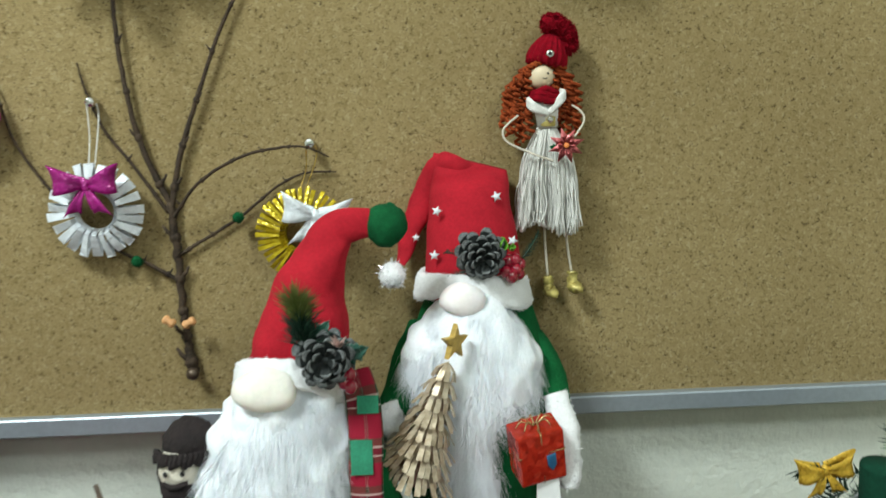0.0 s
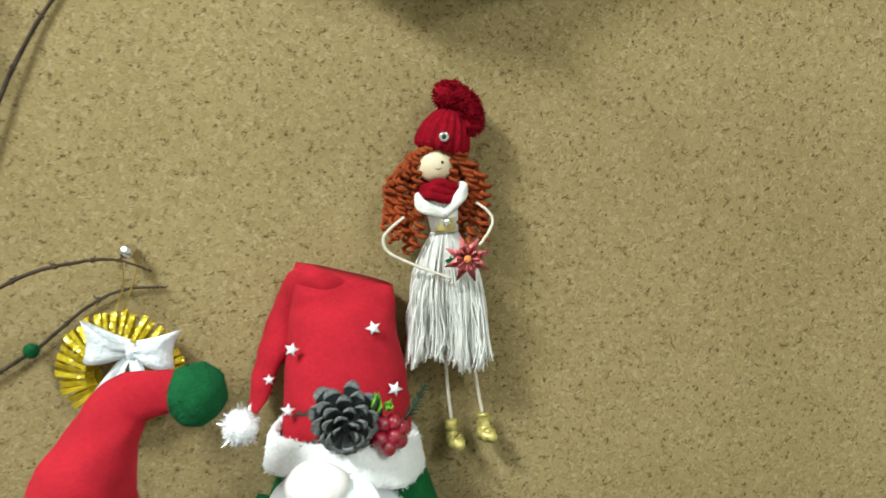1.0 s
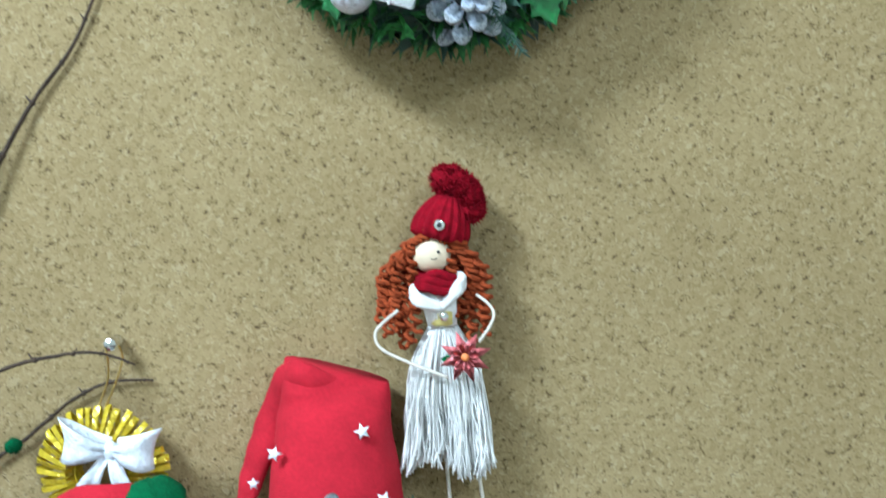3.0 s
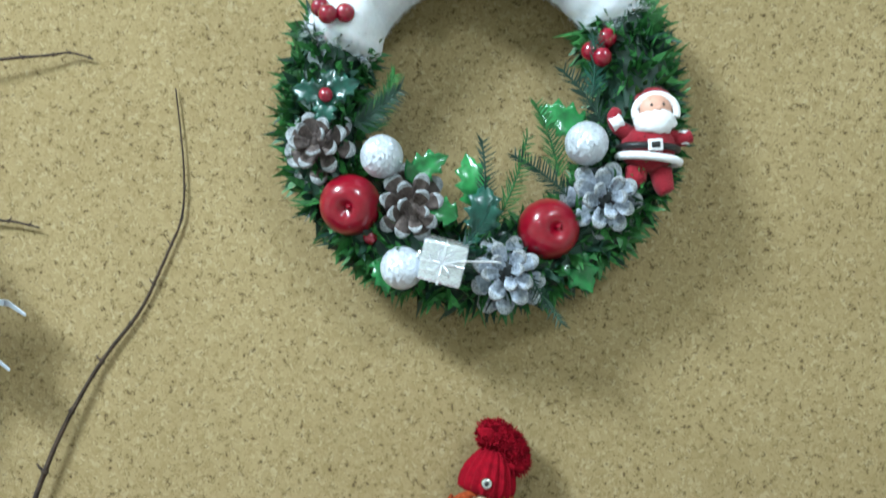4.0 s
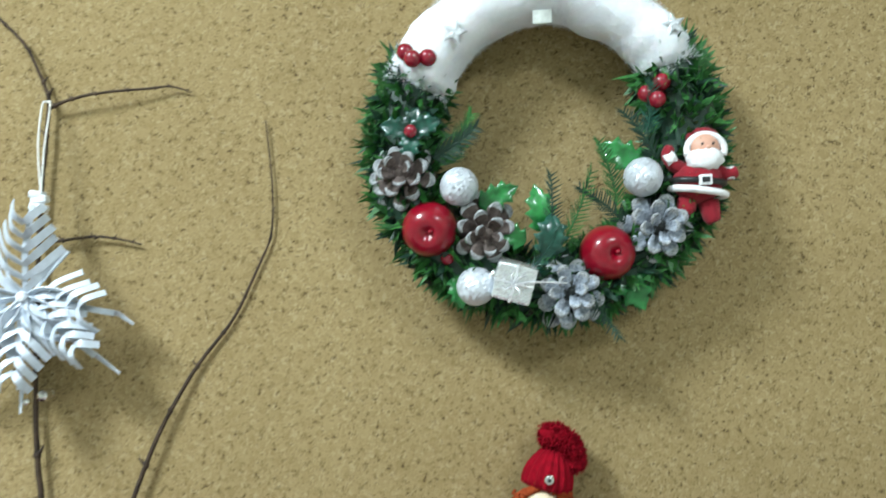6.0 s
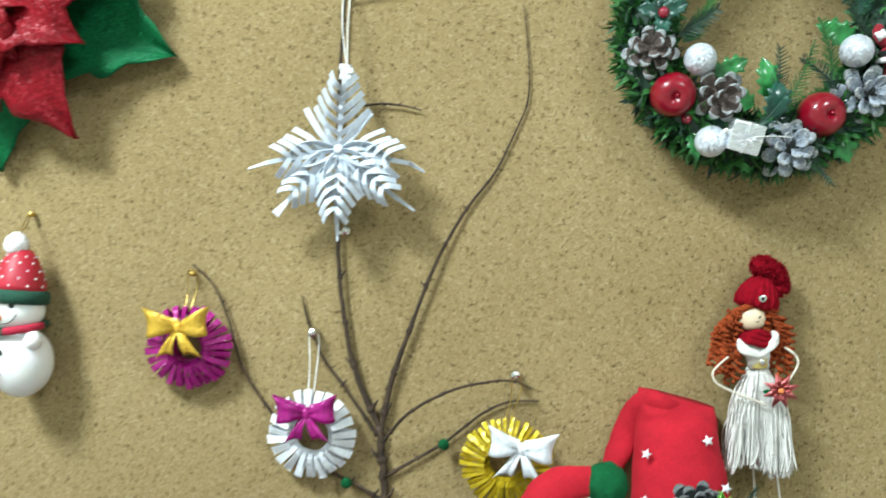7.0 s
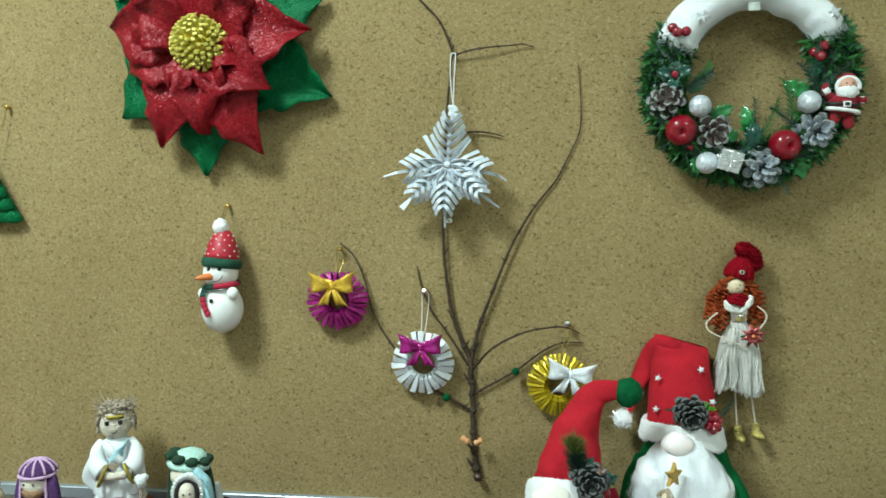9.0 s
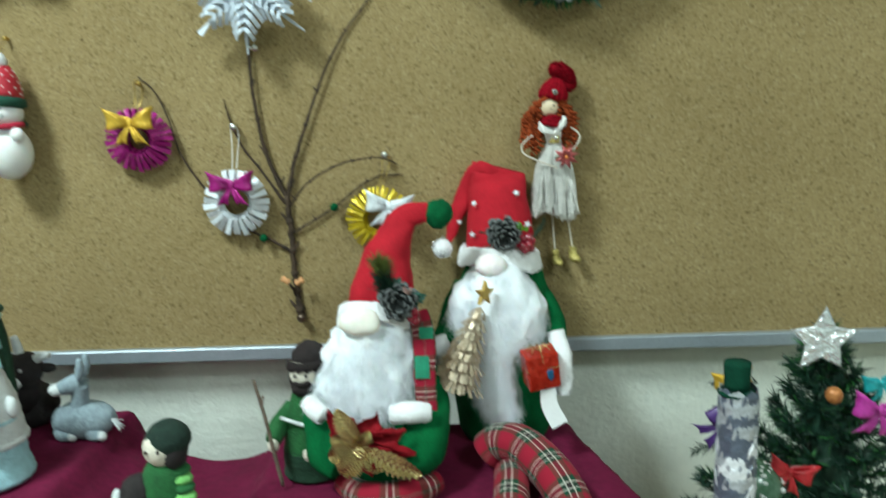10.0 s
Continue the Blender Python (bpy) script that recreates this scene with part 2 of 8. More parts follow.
CORD = mat("natural_cotton_cord", (0.66, 0.60, 0.50), 0.9, vary=0.08, scale=200, bump=0.5, bscale=900)
COTTON = mat("white_cotton_yarn", (0.80, 0.79, 0.75), 0.9, vary=0.06, scale=200, bump=0.5, bscale=900)
HAIR = mat("copper_yarn", (0.30, 0.052, 0.013), 0.9, vary=0.2, scale=200, bump=0.5, bscale=900, spec=0.2)
MAROON_YARN = mat("burgundy_yarn", (0.235, 0.002, 0.010), 0.95, vary=0.2, scale=200, bump=0.6, bscale=900, spec=0.12)
WOOD_BEAD = mat("pale_wood_bead", (0.72, 0.58, 0.40), 0.5, vary=0.04, scale=50)
BLACK = mat("black_paint", (0.012, 0.012, 0.012), 0.4, vary=0.05)
PINK_G = mat("coral_glitter", (0.72, 0.16, 0.16), 0.35, metal=0.1, vary=0.12, glitter=0.8, gscale=700)
SNOW_W = mat("white_porcelain_clay", (0.80, 0.81, 0.80), 0.55, vary=0.02, scale=30, sss=0.1)
ORANGE = mat("orange_paint", (0.75, 0.22, 0.06), 0.5, vary=0.08)
SCARF_G = mat("dark_green_knit", (0.006, 0.06, 0.035), 0.85, vary=0.1, bump=0.5, bscale=400)
KNIT_W = mat("white_crochet", (0.66, 0.69, 0.69), 0.9, vary=0.06, scale=120, bump=0.9, bscale=320)
WHITE_SATIN = mat("white_cotton_robe", (0.74, 0.78, 0.80), 0.75, vary=0.04, scale=60, bump=0.3, bscale=400)
KNIT_SKIN = mat("cream_crochet", (0.68, 0.62, 0.52), 0.9, vary=0.08, scale=120, bump=0.9, bscale=320)
KNIT_PURPLE = mat("purple_crochet", (0.075, 0.025, 0.115), 0.9, vary=0.15, scale=120, bump=0.9, bscale=320)
KNIT_LILAC = mat("lilac_crochet", (0.55, 0.36, 0.55), 0.9, vary=0.08, scale=120, bump=0.9, bscale=320)
KNIT_MINT = mat("mint_crochet", (0.42, 0.64, 0.56), 0.9, vary=0.08, scale=120, bump=0.9, bscale=320)
KNIT_BLUE = mat("pale_blue_crochet", (0.35, 0.60, 0.66), 0.9, vary=0.08, scale=120, bump=0.9, bscale=320)
KNIT_GREY = mat("grey_crochet", (0.27, 0.34, 0.38), 0.9, vary=0.14, scale=120, bump=0.9, bscale=320)
KNIT_BLACK = mat("black_crochet", (0.016, 0.012, 0.012), 0.9, vary=0.2, scale=120, bump=0.9, bscale=320)
KNIT_GREEN = mat("green_crochet", (0.012, 0.10, 0.025), 0.9, vary=0.15, scale=120, bump=0.9, bscale=320)
KNIT_DGREEN = mat("bottle_green_crochet", (0.008, 0.04, 0.018), 0.9, vary=0.15, scale=120, bump=0.9, bscale=320)
KNIT_HOOD = mat("blackish_green_crochet", (0.005, 0.022, 0.014), 0.9, vary=0.2, scale=120, bump=0.9, bscale=320)
KNIT_LIME = mat("light_green_crochet", (0.18, 0.48, 0.13), 0.9, vary=0.1, scale=120, bump=0.9, bscale=320)
KNIT_BROWN = mat("dark_brown_crochet", (0.014, 0.008, 0.008), 0.9, vary=0.2, scale=120, bump=0.9, bscale=320)
STRAW = mat("straw_hair", (0.36, 0.30, 0.23), 0.85, vary=0.2, scale=120)
TERRA = mat("terracotta", (0.22, 0.065, 0.03), 0.75, vary=0.12, scale=40, bump=0.2)
STICK = mat("weathered_wood_stick", (0.15, 0.11, 0.08), 0.7, vary=0.25)
BRONZE = mat("bronze_foil_paper", (0.42, 0.31, 0.20), 0.42, metal=0.5, vary=0.12, glitter=0.2, gscale=500, second=(0.70, 0.60, 0.46))
RED_FOIL = mat("red_foil_wrap", (0.50, 0.028, 0.012), 0.2, metal=0.35, vary=0.15, glitter=0.35, gscale=220)
PAPER = mat("white_paper", (0.78, 0.78, 0.78), 0.7, vary=0.02)
BLUE_P = mat("blue_paint", (0.01, 0.10, 0.22), 0.5, vary=0.05)
PURPLE_G = mat("purple_satin", (0.06, 0.02, 0.14), 0.4, vary=0.15)
TEAL_G = mat("teal_satin", (0.02, 0.30, 0.32), 0.4, vary=0.15)
RED_SATIN = mat("red_satin", (0.50, 0.015, 0.025), 0.35, vary=0.12)
MAG_SATIN = mat("magenta_satin", (0.42, 0.03, 0.28), 0.4, vary=0.12)
ORANGE_B = mat("copper_orange_bauble", (0.42, 0.16, 0.05), 0.35, metal=0.3, vary=0.15)
CONE_TIP_DARK = mat("frosted_dark_tip", (0.085, 0.09, 0.09), 0.7, vary=1.0, scale=200, bump=0.4, spec=0.15)
CONE_TIP = mat("pale_cone_tip", (0.36, 0.38, 0.39), 0.8, vary=0.4, scale=200, bump=0.4)
TINSEL = mat("clear_tinsel", (0.85, 0.87, 0.9), 0.2, metal=0.6, vary=0.05)
PLAID = plaid_material("red_tartan", (0.27, 0.008, 0.026), (0.006, 0.048, 0.024), (0.02, 0.015, 0.015), (0.66, 0.62, 0.55))
LAMP_E = bpy.data.materials.new("lamp_diffuser")
LAMP_E.use_nodes = True
LAMP_E.node_tree.nodes["Principled BSDF"].inputs["Emission Color"].default_value = (0.95, 1.0, 0.96, 1)
LAMP_E.node_tree.nodes["Principled BSDF"].inputs["Emission Strength"].default_value = 4.0


# ---- mesh helpers ----
def vec(p):
    return Vector(p)


def curve_through(pts, n=6):
    """A smooth line through the given points, n steps between neighbours."""
    pts = [vec(p) for p in pts]
    out = []
    for i in range(len(pts) - 1):
        a, b = pts[max(i - 1, 0)], pts[i]
        c, d = pts[i + 1], pts[min(i + 2, len(pts) - 1)]
        for k in range(n):
            t = k / n
            out.append(0.5 * (2 * b + (c - a) * t + (2 * a - 5 * b + 4 * c - d) * t * t + (3 * b - a - 3 * c + d) * t ** 3))
    out.append(pts[-1])
    return out


class Build:
    """Collects the faces of one mesh in world coordinates."""

    def __init__(self):
        self.v, self.f, self.m, self.uv = [], [], [], {}

    def add(self, verts, faces, slot=0, uvs=None):
        o = len(self.v)
        self.v.extend([tuple(p) for p in verts])
        for i, q in enumerate(faces):
            if uvs:
                self.uv[len(self.f)] = [uvs[k] for k in q]
            self.f.append(tuple(k + o for k in q))
            self.m.append(slot)
        return self

    def tube(self, pts, r, n=8, slot=0, rough=0.0, flat=1.0, uvscale=None):
        pts = [vec(p) for p in pts]
        k = len(pts)
        rr = list(r) if isinstance(r, (list, tuple)) else [r] * k
        if len(rr) != k:
            rr = [rr[0] + (rr[-1] - rr[0]) * i / (k - 1) if len(rr) == 2 else float(np.interp(i / (k - 1), np.linspace(0, 1, len(rr)), rr)) for i in range(k)]
        verts, uvs = [], []
        up = Vector((0, -1, 0.01))
        dist = 0.0
        for i in range(k):
            t = (pts[min(i + 1, k - 1)] - pts[max(i - 1, 0)]).normalized()
            if i:
                dist += (pts[i] - pts[i - 1]).length
            u = (up - t * up.dot(t))
            if u.length < 1e-4:
                u = Vector((1, 0, 0)) - t * t.x
            u.normalize()
            w = t.cross(u)
            up = u
            for j in range(n):
                a = 2 * math.pi * j / n
                s = rr[i] * (1 + rough * (random.random() - 0.5))
                verts.append(pts[i] + u * math.cos(a) * s * flat + w * math.sin(a) * s)
                uvs.append((dist * uvscale, j / n * 2 * math.pi * max(rr) * uvscale) if uvscale else (0, 0))
        faces = [(i * n + j, i * n + (j + 1) % n, (i + 1) * n + (j + 1) % n, (i + 1) * n + j) for i in range(k - 1) for j in range(n)]
        faces += [tuple(range(n))[::-1], tuple((k - 1) * n + j for j in range(n))]
        return self.add(verts, faces, slot, uvs if uvscale else None)

    def ball(self, c, r, nu=18, nv=12, slot=0, lump=0.0, freq=40.0, turn=None, squash=None):
        c = vec(c)
        r = vec(r) if isinstance(r, (tuple, list, Vector)) else Vector((r, r, r))
        verts = []
        for i in range(nv + 1):
            th = math.pi * i / nv
            for j in range(nu):
                ph = 2 * math.pi * j / nu
                d = Vector((math.sin(th) * math.cos(ph), math.sin(th) * math.sin(ph), math.cos(th)))
                p = Vector((d.x * r.x, d.y * r.y, d.z * r.z))
                if lump:
                    p *= 1 + lump * noise.noise((c + p) * freq)
                if squash:
                    p = squash(p, d)
                if turn:
                    p = turn @ p
                verts.append(c + p)
        faces = [(i * nu + j, (i + 1) * nu + j, (i + 1) * nu + (j + 1) % nu, i * nu + (j + 1) % nu) for i in range(nv) for j in range(nu)]
        return self.add(verts, faces, slot)

    def lathe(self, prof, n=24, slot=0, m=None, wave=None):
        verts = []
        for r, z in prof:
            for j in range(n):
                a = 2 * math.pi * j / n
                s = r * (wave(a, z) if wave else 1)
                p = Vector((s * math.cos(a), s * math.sin(a), z))
                verts.append(m @ p if m else p)
        k = len(prof)
        faces = [(i * n + j, i * n + (j + 1) % n, (i + 1) * n + (j + 1) % n, (i + 1) * n + j) for i in range(k - 1) for j in range(n)]
        faces += [tuple(range(n))[::-1], tuple((k - 1) * n + j for j in range(n))]
        return self.add(verts, faces, slot)

    def ribbon(self, pts, side, width, thick=0.0008, slot=0):
        """A strip of paper or cloth with thickness; side is the direction of its width, width a number or a list."""
        pts = [vec(p) for p in pts]
        k = len(pts)
        ww = width if isinstance(width, (list, tuple)) else [width] * k
        if len(ww) != k:
            ww = [float(np.interp(i / (k - 1), np.linspace(0, 1, len(ww)), ww)) for i in range(k)]
        verts = []
        for i in range(k):
            t = (pts[min(i + 1, k - 1)] - pts[max(i - 1, 0)]).normalized()
            s = vec(side[i]) if isinstance(side, list) else vec(side)
            s = (s - t * s.dot(t)).normalized()
            nn = t.cross(s) * thick * 0.5
            h = s * ww[i] * 0.5
            verts += [pts[i] - h - nn, pts[i] + h - nn, pts[i] + h + nn, pts[i] - h + nn]
        faces = [(i * 4 + j, i * 4 + (j + 1) % 4, i * 4 + 4 + (j + 1) % 4, i * 4 + 4 + j) for i in range(k - 1) for j in range(4)]
        faces += [(3, 2, 1, 0), tuple((k - 1) * 4 + j for j in range(4))]
        return self.add(verts, faces, slot)

    def box(self, size, m, bevel=0.002, slot=0, lump=0.0):
        bm = bmesh.new()
        bmesh.ops.create_cube(bm, size=1)
        bmesh.ops.scale(bm, vec=size, verts=bm.verts)
        if bevel:
            bmesh.ops.bevel(bm, geom=bm.edges[:], offset=bevel, segments=2, affect="EDGES", profile=0.6)
        bm.verts.index_update()
        vs = [m @ v.co for v in bm.verts]
        if lump:
            vs = [p + noise.noise_vector(p * 90) * lump for p in vs]
        fs = [[v.index for v in f.verts] for f in bm.faces]
        bm.free()
        return self.add(vs, fs, slot)

    def prism(self, outline, thick, m, slot=0, dome=0.0, ring=0.8):
        """An outline in x, z pushed through y, its face raised a little towards the front."""
        k = len(outline)
        cx, cz = sum(p[0] for p in outline) / k, sum(p[1] for p in outline) / k
        vs = [(x, 0, z) for x, z in outline] + [(x, -thick, z) for x, z in outline]
        vs += [(cx + (x - cx) * ring, -thick - dome * 0.7, cz + (z - cz) * ring) for x, z in outline] + [(cx, -thick - dome, cz)]
        fs = [tuple(range(k))]
        for i in range(k):
            j = (i + 1) % k
            fs += [(j, i, k + i, k + j), (k + j, k + i, 2 * k + i, 2 * k + j), (2 * k + j, 2 * k + i, 3 * k)]
        return self.add([m @ vec(p) for p in vs], fs, slot)

    def blade(self, root, way, length, width, sag=0.0, slot=0, face=None):
        """One needle, hair or fibre: a thin tapered blade in two steps."""
        root, way = vec(root), vec(way).normalized()
        s = way.cross(face if face else Vector((random.uniform(-1, 1), random.uniform(-1, 1), random.uniform(-1, 1))))
        if s.length < 1e-5:
            s = way.orthogonal()
        s = s.normalized() * width * 0.5
        mid = root + way * length * 0.55 + Vector((0, 0, -sag * 0.3))
        end = root + way * length + Vector((0, 0, -sag))
        return self.add([root - s, root + s, mid + s * 0.8, mid - s * 0.8, end], [(0, 1, 2, 3), (3, 2, 4)], slot)


def root_of(ob):
    while ob.parent:
        ob = ob.parent
    return ob


def finish(name, b, mats, origin=(0, 0, 0), smooth=True):
    me = bpy.data.meshes.new(name)
    o = vec(origin)
    me.from_pydata([tuple(vec(p) - o) for p in b.v], [], b.f)
    mats = mats if isinstance(mats, (list, tuple)) else [mats]
    for x in mats:
        me.materials.append(x)
    me.polygons.foreach_set("material_index", b.m)
    me.polygons.foreach_set("use_smooth", [smooth] * len(b.f))
    if b.uv:
        lay = me.uv_layers.new(name="UVMap")
        for i, p in enumerate(me.polygons):
            if i in b.uv:
                for li, q in zip(p.loop_indices, b.uv[i]):
                    lay.data[li].uv = q
    me.validate()
    me.update()
    return me


def thing(name, at, label, category, group="", kind=""):
    ob = new(name)
    ob.empty_display_size = 0.01
    ob.location = at
    return tagged(ob, label, category, group, kind)


def part(name, b, mats, parent, label="", smooth=True, kind=""):
    """One mesh under a thing or under a part, given in world coordinates."""
    ob = new(name, finish(name, b, mats, root_of(parent).location, smooth))
    ob.parent = parent
    return tagged(ob, label, kind=kind)


def piece(name, me, parent, m):
    """A further object on a shared mesh, m relative to its thing's origin."""
    ob = new(name, me)
    ob.parent = parent
    ob.matrix_basis = m
    return ob


def whole(name, b, mats, at, label, category, group="", smooth=True, kind=""):
    """A thing that is one single mesh."""
    ob = new(name, finish(name, b, mats, at, smooth))
    ob.location = at
    return tagged(ob, label, category, group, kind)


# ---- the room ----
def slab(name, lo, hi, material, label, category):
    b = Build()
    c = [(a + z) / 2 for a, z in zip(lo, hi)]
    b.box([z - a for a, z in zip(lo, hi)], Matrix.Translation(c), 0)
    return whole(name, b, material, c, label, category, kind="structure", smooth=False)


slab("floor", (-3.2, -5.2, -0.1), (3.2, 0.135, 0), FLOOR, "grey tiled classroom floor", "floor")
slab("wall_north", (-3.2, 0.035, 0), (3.2, 0.135, 2.8), WALL, "pale painted plaster wall behind the board", "wall")
slab("wall_south", (-3.2, -5.3, 0), (3.2, -5.2, 2.8), WALL, "plain pale plaster wall", "wall")
slab("wall_west", (-3.3, -5.2, 0), (-3.2, 0.135, 2.8), WALL, "plain pale plaster wall", "wall")
slab("wall_east", (3.2, -5.2, 0), (3.3, 0.135, 2.8), WALL, "plain pale plaster wall", "wall")
slab("ceiling", (-3.3, -5.3, 2.8), (3.3, 0.235, 2.9), CEIL, "plain white ceiling", "ceiling")
# unseen panels at the key lamp and at both added fill lamps
for lx, ly, lp, sx, sy in LAMPS:
    lt = thing("key_and_fill_panel", (lx, ly, 2.8), "unseen white ceiling panel for the key and added fill light", "ceiling light", "ceiling lights")
    b = Build().box((sx, sy, 0.008), Matrix.Translation((lx, ly, 2.785)), 0)
    part("diffuser", b, LAMP_E, lt, smooth=False)
    b = Build()
    for dx, dy, wx, wy in ((sx / 2 + 0.012, 0, 0.022, sy + 0.048), (-sx / 2 - 0.012, 0, 0.022, sy + 0.048), (0, sy / 2 + 0.012, sx, 0.022), (0, -sy / 2 - 0.012, sx, 0.022)):
        b.box((wx, wy, 0.03), Matrix.Translation((lx + dx, ly + dy, 2.785)), 0.003)
    part("frame", b, CEIL, lt, smooth=False)

# ---- the cork board ----
BX0, BX1, BZ0, BZ1 = -1.12, 0.98, 0.95, 2.05
board = thing("cork_board", ((BX0 + BX1) / 2, 0.02, BZ0), "large tan cork notice board in an aluminium frame", "notice board")
b = Build().box((BX1 - BX0, 0.026, BZ1 - BZ0), Matrix.Translation(((BX0 + BX1) / 2, 0.013, (BZ0 + BZ1) / 2)), 0)
part("cork_panel", b, CORK, board, "speckled pressed cork", smooth=False)


def rail(p, q, inward):
    """One frame rail: a flat face with a thin lip towards the cork."""
    p, q, inward = vec(p), vec(q), vec(inward)
    way = (q - p).normalized()
    b = Build()
    prof = [(0.0, 0.0345), (0.0, -0.008), (-0.0015, -0.0095), (-0.0165, -0.0095), (-0.018, -0.008), (-0.018, 0.0345)]
    vs = [e + inward * a + Vector((0, d, 0)) for e in (p, q) for a, d in prof]
    k = len(prof)
    fs = [(i, (i + 1) % k, k + (i + 1) % k, k + i) for i in range(k)] + [tuple(range(k))[::-1], tuple(range(k, 2 * k))]
    b.add(vs, fs)
    part("frame_rail", b, ALU, board, smooth=False)


rail((BX0, 0, BZ0), (BX1, 0, BZ0), (0, 0, 1))
rail((BX0, 0, BZ1), (BX1, 0, BZ1), (0, 0, -1))
rail((BX0, 0, BZ0), (BX0, 0, BZ1), (1, 0, 0))
rail((BX1, 0, BZ0), (BX1, 0, BZ1), (-1, 0, 0))


# ---- things on the board ----
def pin(at, silver=True):
    x, y, z = at
    t = thing("push_pin", (x, 0, z), "polished steel push pin in the cork" if silver else "small brass push pin in the cork", "push pin", "push pins")
    m = Matrix.Translation((x, 0, z)) @ Matrix.Rotation(radians(90), 4, "X")
    s = 1.0 if silver else 0.6
    b = Build().lathe([(0.0006, -0.006), (0.0006, 0.003 * s), (0.0042 * s, 0.0035 * s), (0.0040 * s, 0.005 * s), (0.0026 * s, 0.006 * s), (0.0028 * s, 0.008 * s)], 12, 0, m)
    part("shank", b, STEEL if silver else BRASS, t)
    b = Build().lathe([(0.0028 * s, 0.008 * s), (0.0046 * s, 0.010 * s), (0.0050 * s, 0.0125 * s), (0.0040 * s, 0.0150 * s), (0.0018 * s, 0.0163 * s), (0.0002, 0.0165 * s)], 9, 0, m)
    part("pin_head", b, STEEL if silver else BRASS, t, smooth=False)
    return t


for p in ((0.0, 0, 1.199), (-0.187, 0, 1.240), (-0.1517, 0, 1.3344)):
    pin(p)
for p in ((-0.303, 0, 1.297), (-0.461, 0, 1.357), (-0.7863, 0, 1.5012), (0.217, 0, 1.652), (0.214, 0, 1.262)):
    pin(p, False)


def string(pts, r, material, name="hanging_string", parent=None, label="thin hanging cord looped over a pin", n=8):
    b = Build().tube(curve_through(pts, n), r, 6)
    if parent:
        return part(name, b, material, parent)
    return whole(name, b, material, pts[0], label, "cord")


# bare branch pinned to the board
branch = thing("bare_branch", (-0.123, -0.01, 0.99), "thin bare brown tree branch pinned upright on the cork", "branch")
BOUGH_LIST = [
    ("trunk", [(-0.121, -0.008, 0.988), (-0.1245, -0.009, 1.02), (-0.126, -0.009, 1.055), (-0.126, -0.010, 1.101), (-0.1275, -0.011, 1.150)], [0.0068, 0.0048, 0.0046, 0.0049, 0.0052]),
    ("limb", [(-0.128, -0.011, 1.147), (-0.1485, -0.013, 1.200), (-0.158, -0.015, 1.257), (-0.161, -0.015, 1.325), (-0.1555, -0.014, 1.455), (-0.1465, -0.013, 1.545), (-0.149, -0.012, 1.562), (-0.163, -0.012, 1.594), (-0.188, -0.014, 1.622), (-0.2, -0.015, 1.64)], [0.0040, 0.0028, 0.0021, 0.0016, 0.0011]),
    ("limb", [(-0.127, -0.011, 1.147), (-0.115, -0.013, 1.193), (-0.094, -0.014, 1.247), (-0.069, -0.014, 1.305), (-0.041, -0.008, 1.351), (-0.014, -0.006, 1.384), (0.006, -0.006, 1.422), (0.0165, -0.006, 1.446), (0.0185, -0.006, 1.480), (0.0150, -0.005, 1.531)], [0.0040, 0.0029, 0.0021, 0.0016, 0.0012, 0.0009, 0.0006]),
    ("limb", [(-0.124, -0.012, 1.137), (-0.098, -0.026, 1.167), (-0.060, -0.034, 1.189), (-0.024, -0.031, 1.197), (-0.001, -0.026, 1.196), (0.017, -0.020, 1.187)], [0.0022, 0.0018, 0.0014, 0.0008]),
    ("limb", [(-0.125, -0.010, 1.101), (-0.097, -0.010, 1.117), (-0.066, -0.010, 1.135), (-0.032, -0.009, 1.161), (-0.006, -0.008, 1.172), (0.021, -0.006, 1.172)], [0.0022, 0.0018, 0.0015, 0.0009]),
    ("limb", [(-0.128, -0.010, 1.078), (-0.153, -0.012, 1.094), (-0.191, -0.010, 1.115), (-0.228, -0.010, 1.157), (-0.258, -0.012, 1.206), (-0.269, -0.014, 1.252), (-0.284, -0.012, 1.287), (-0.303, -0.008, 1.305)], [0.0026, 0.0020, 0.0017, 0.0014, 0.0010]),
    ("limb", [(-0.131, -0.010, 1.140), (-0.159, -0.008, 1.184), (-0.180, -0.007, 1.214), (-0.193, -0.007, 1.248), (-0.198, -0.008, 1.274)], [0.0024, 0.0019, 0.0015, 0.0009]),
    ("limb", [(-0.1465, -0.012, 1.546), (-0.130, -0.018, 1.551), (-0.105, -0.020, 1.555), (-0.072, -0.014, 1.557), (-0.055, -0.010, 1.5585), (-0.040, -0.006, 1.554)], [0.0019, 0.0014, 0.0012, 0.0007]),
    ("limb", [(-0.150, -0.013, 1.446), (-0.118, -0.010, 1.449), (-0.098, -0.010, 1.447), (-0.080, -0.009, 1.442)], [0.0017, 0.0013, 0.0008]),
]
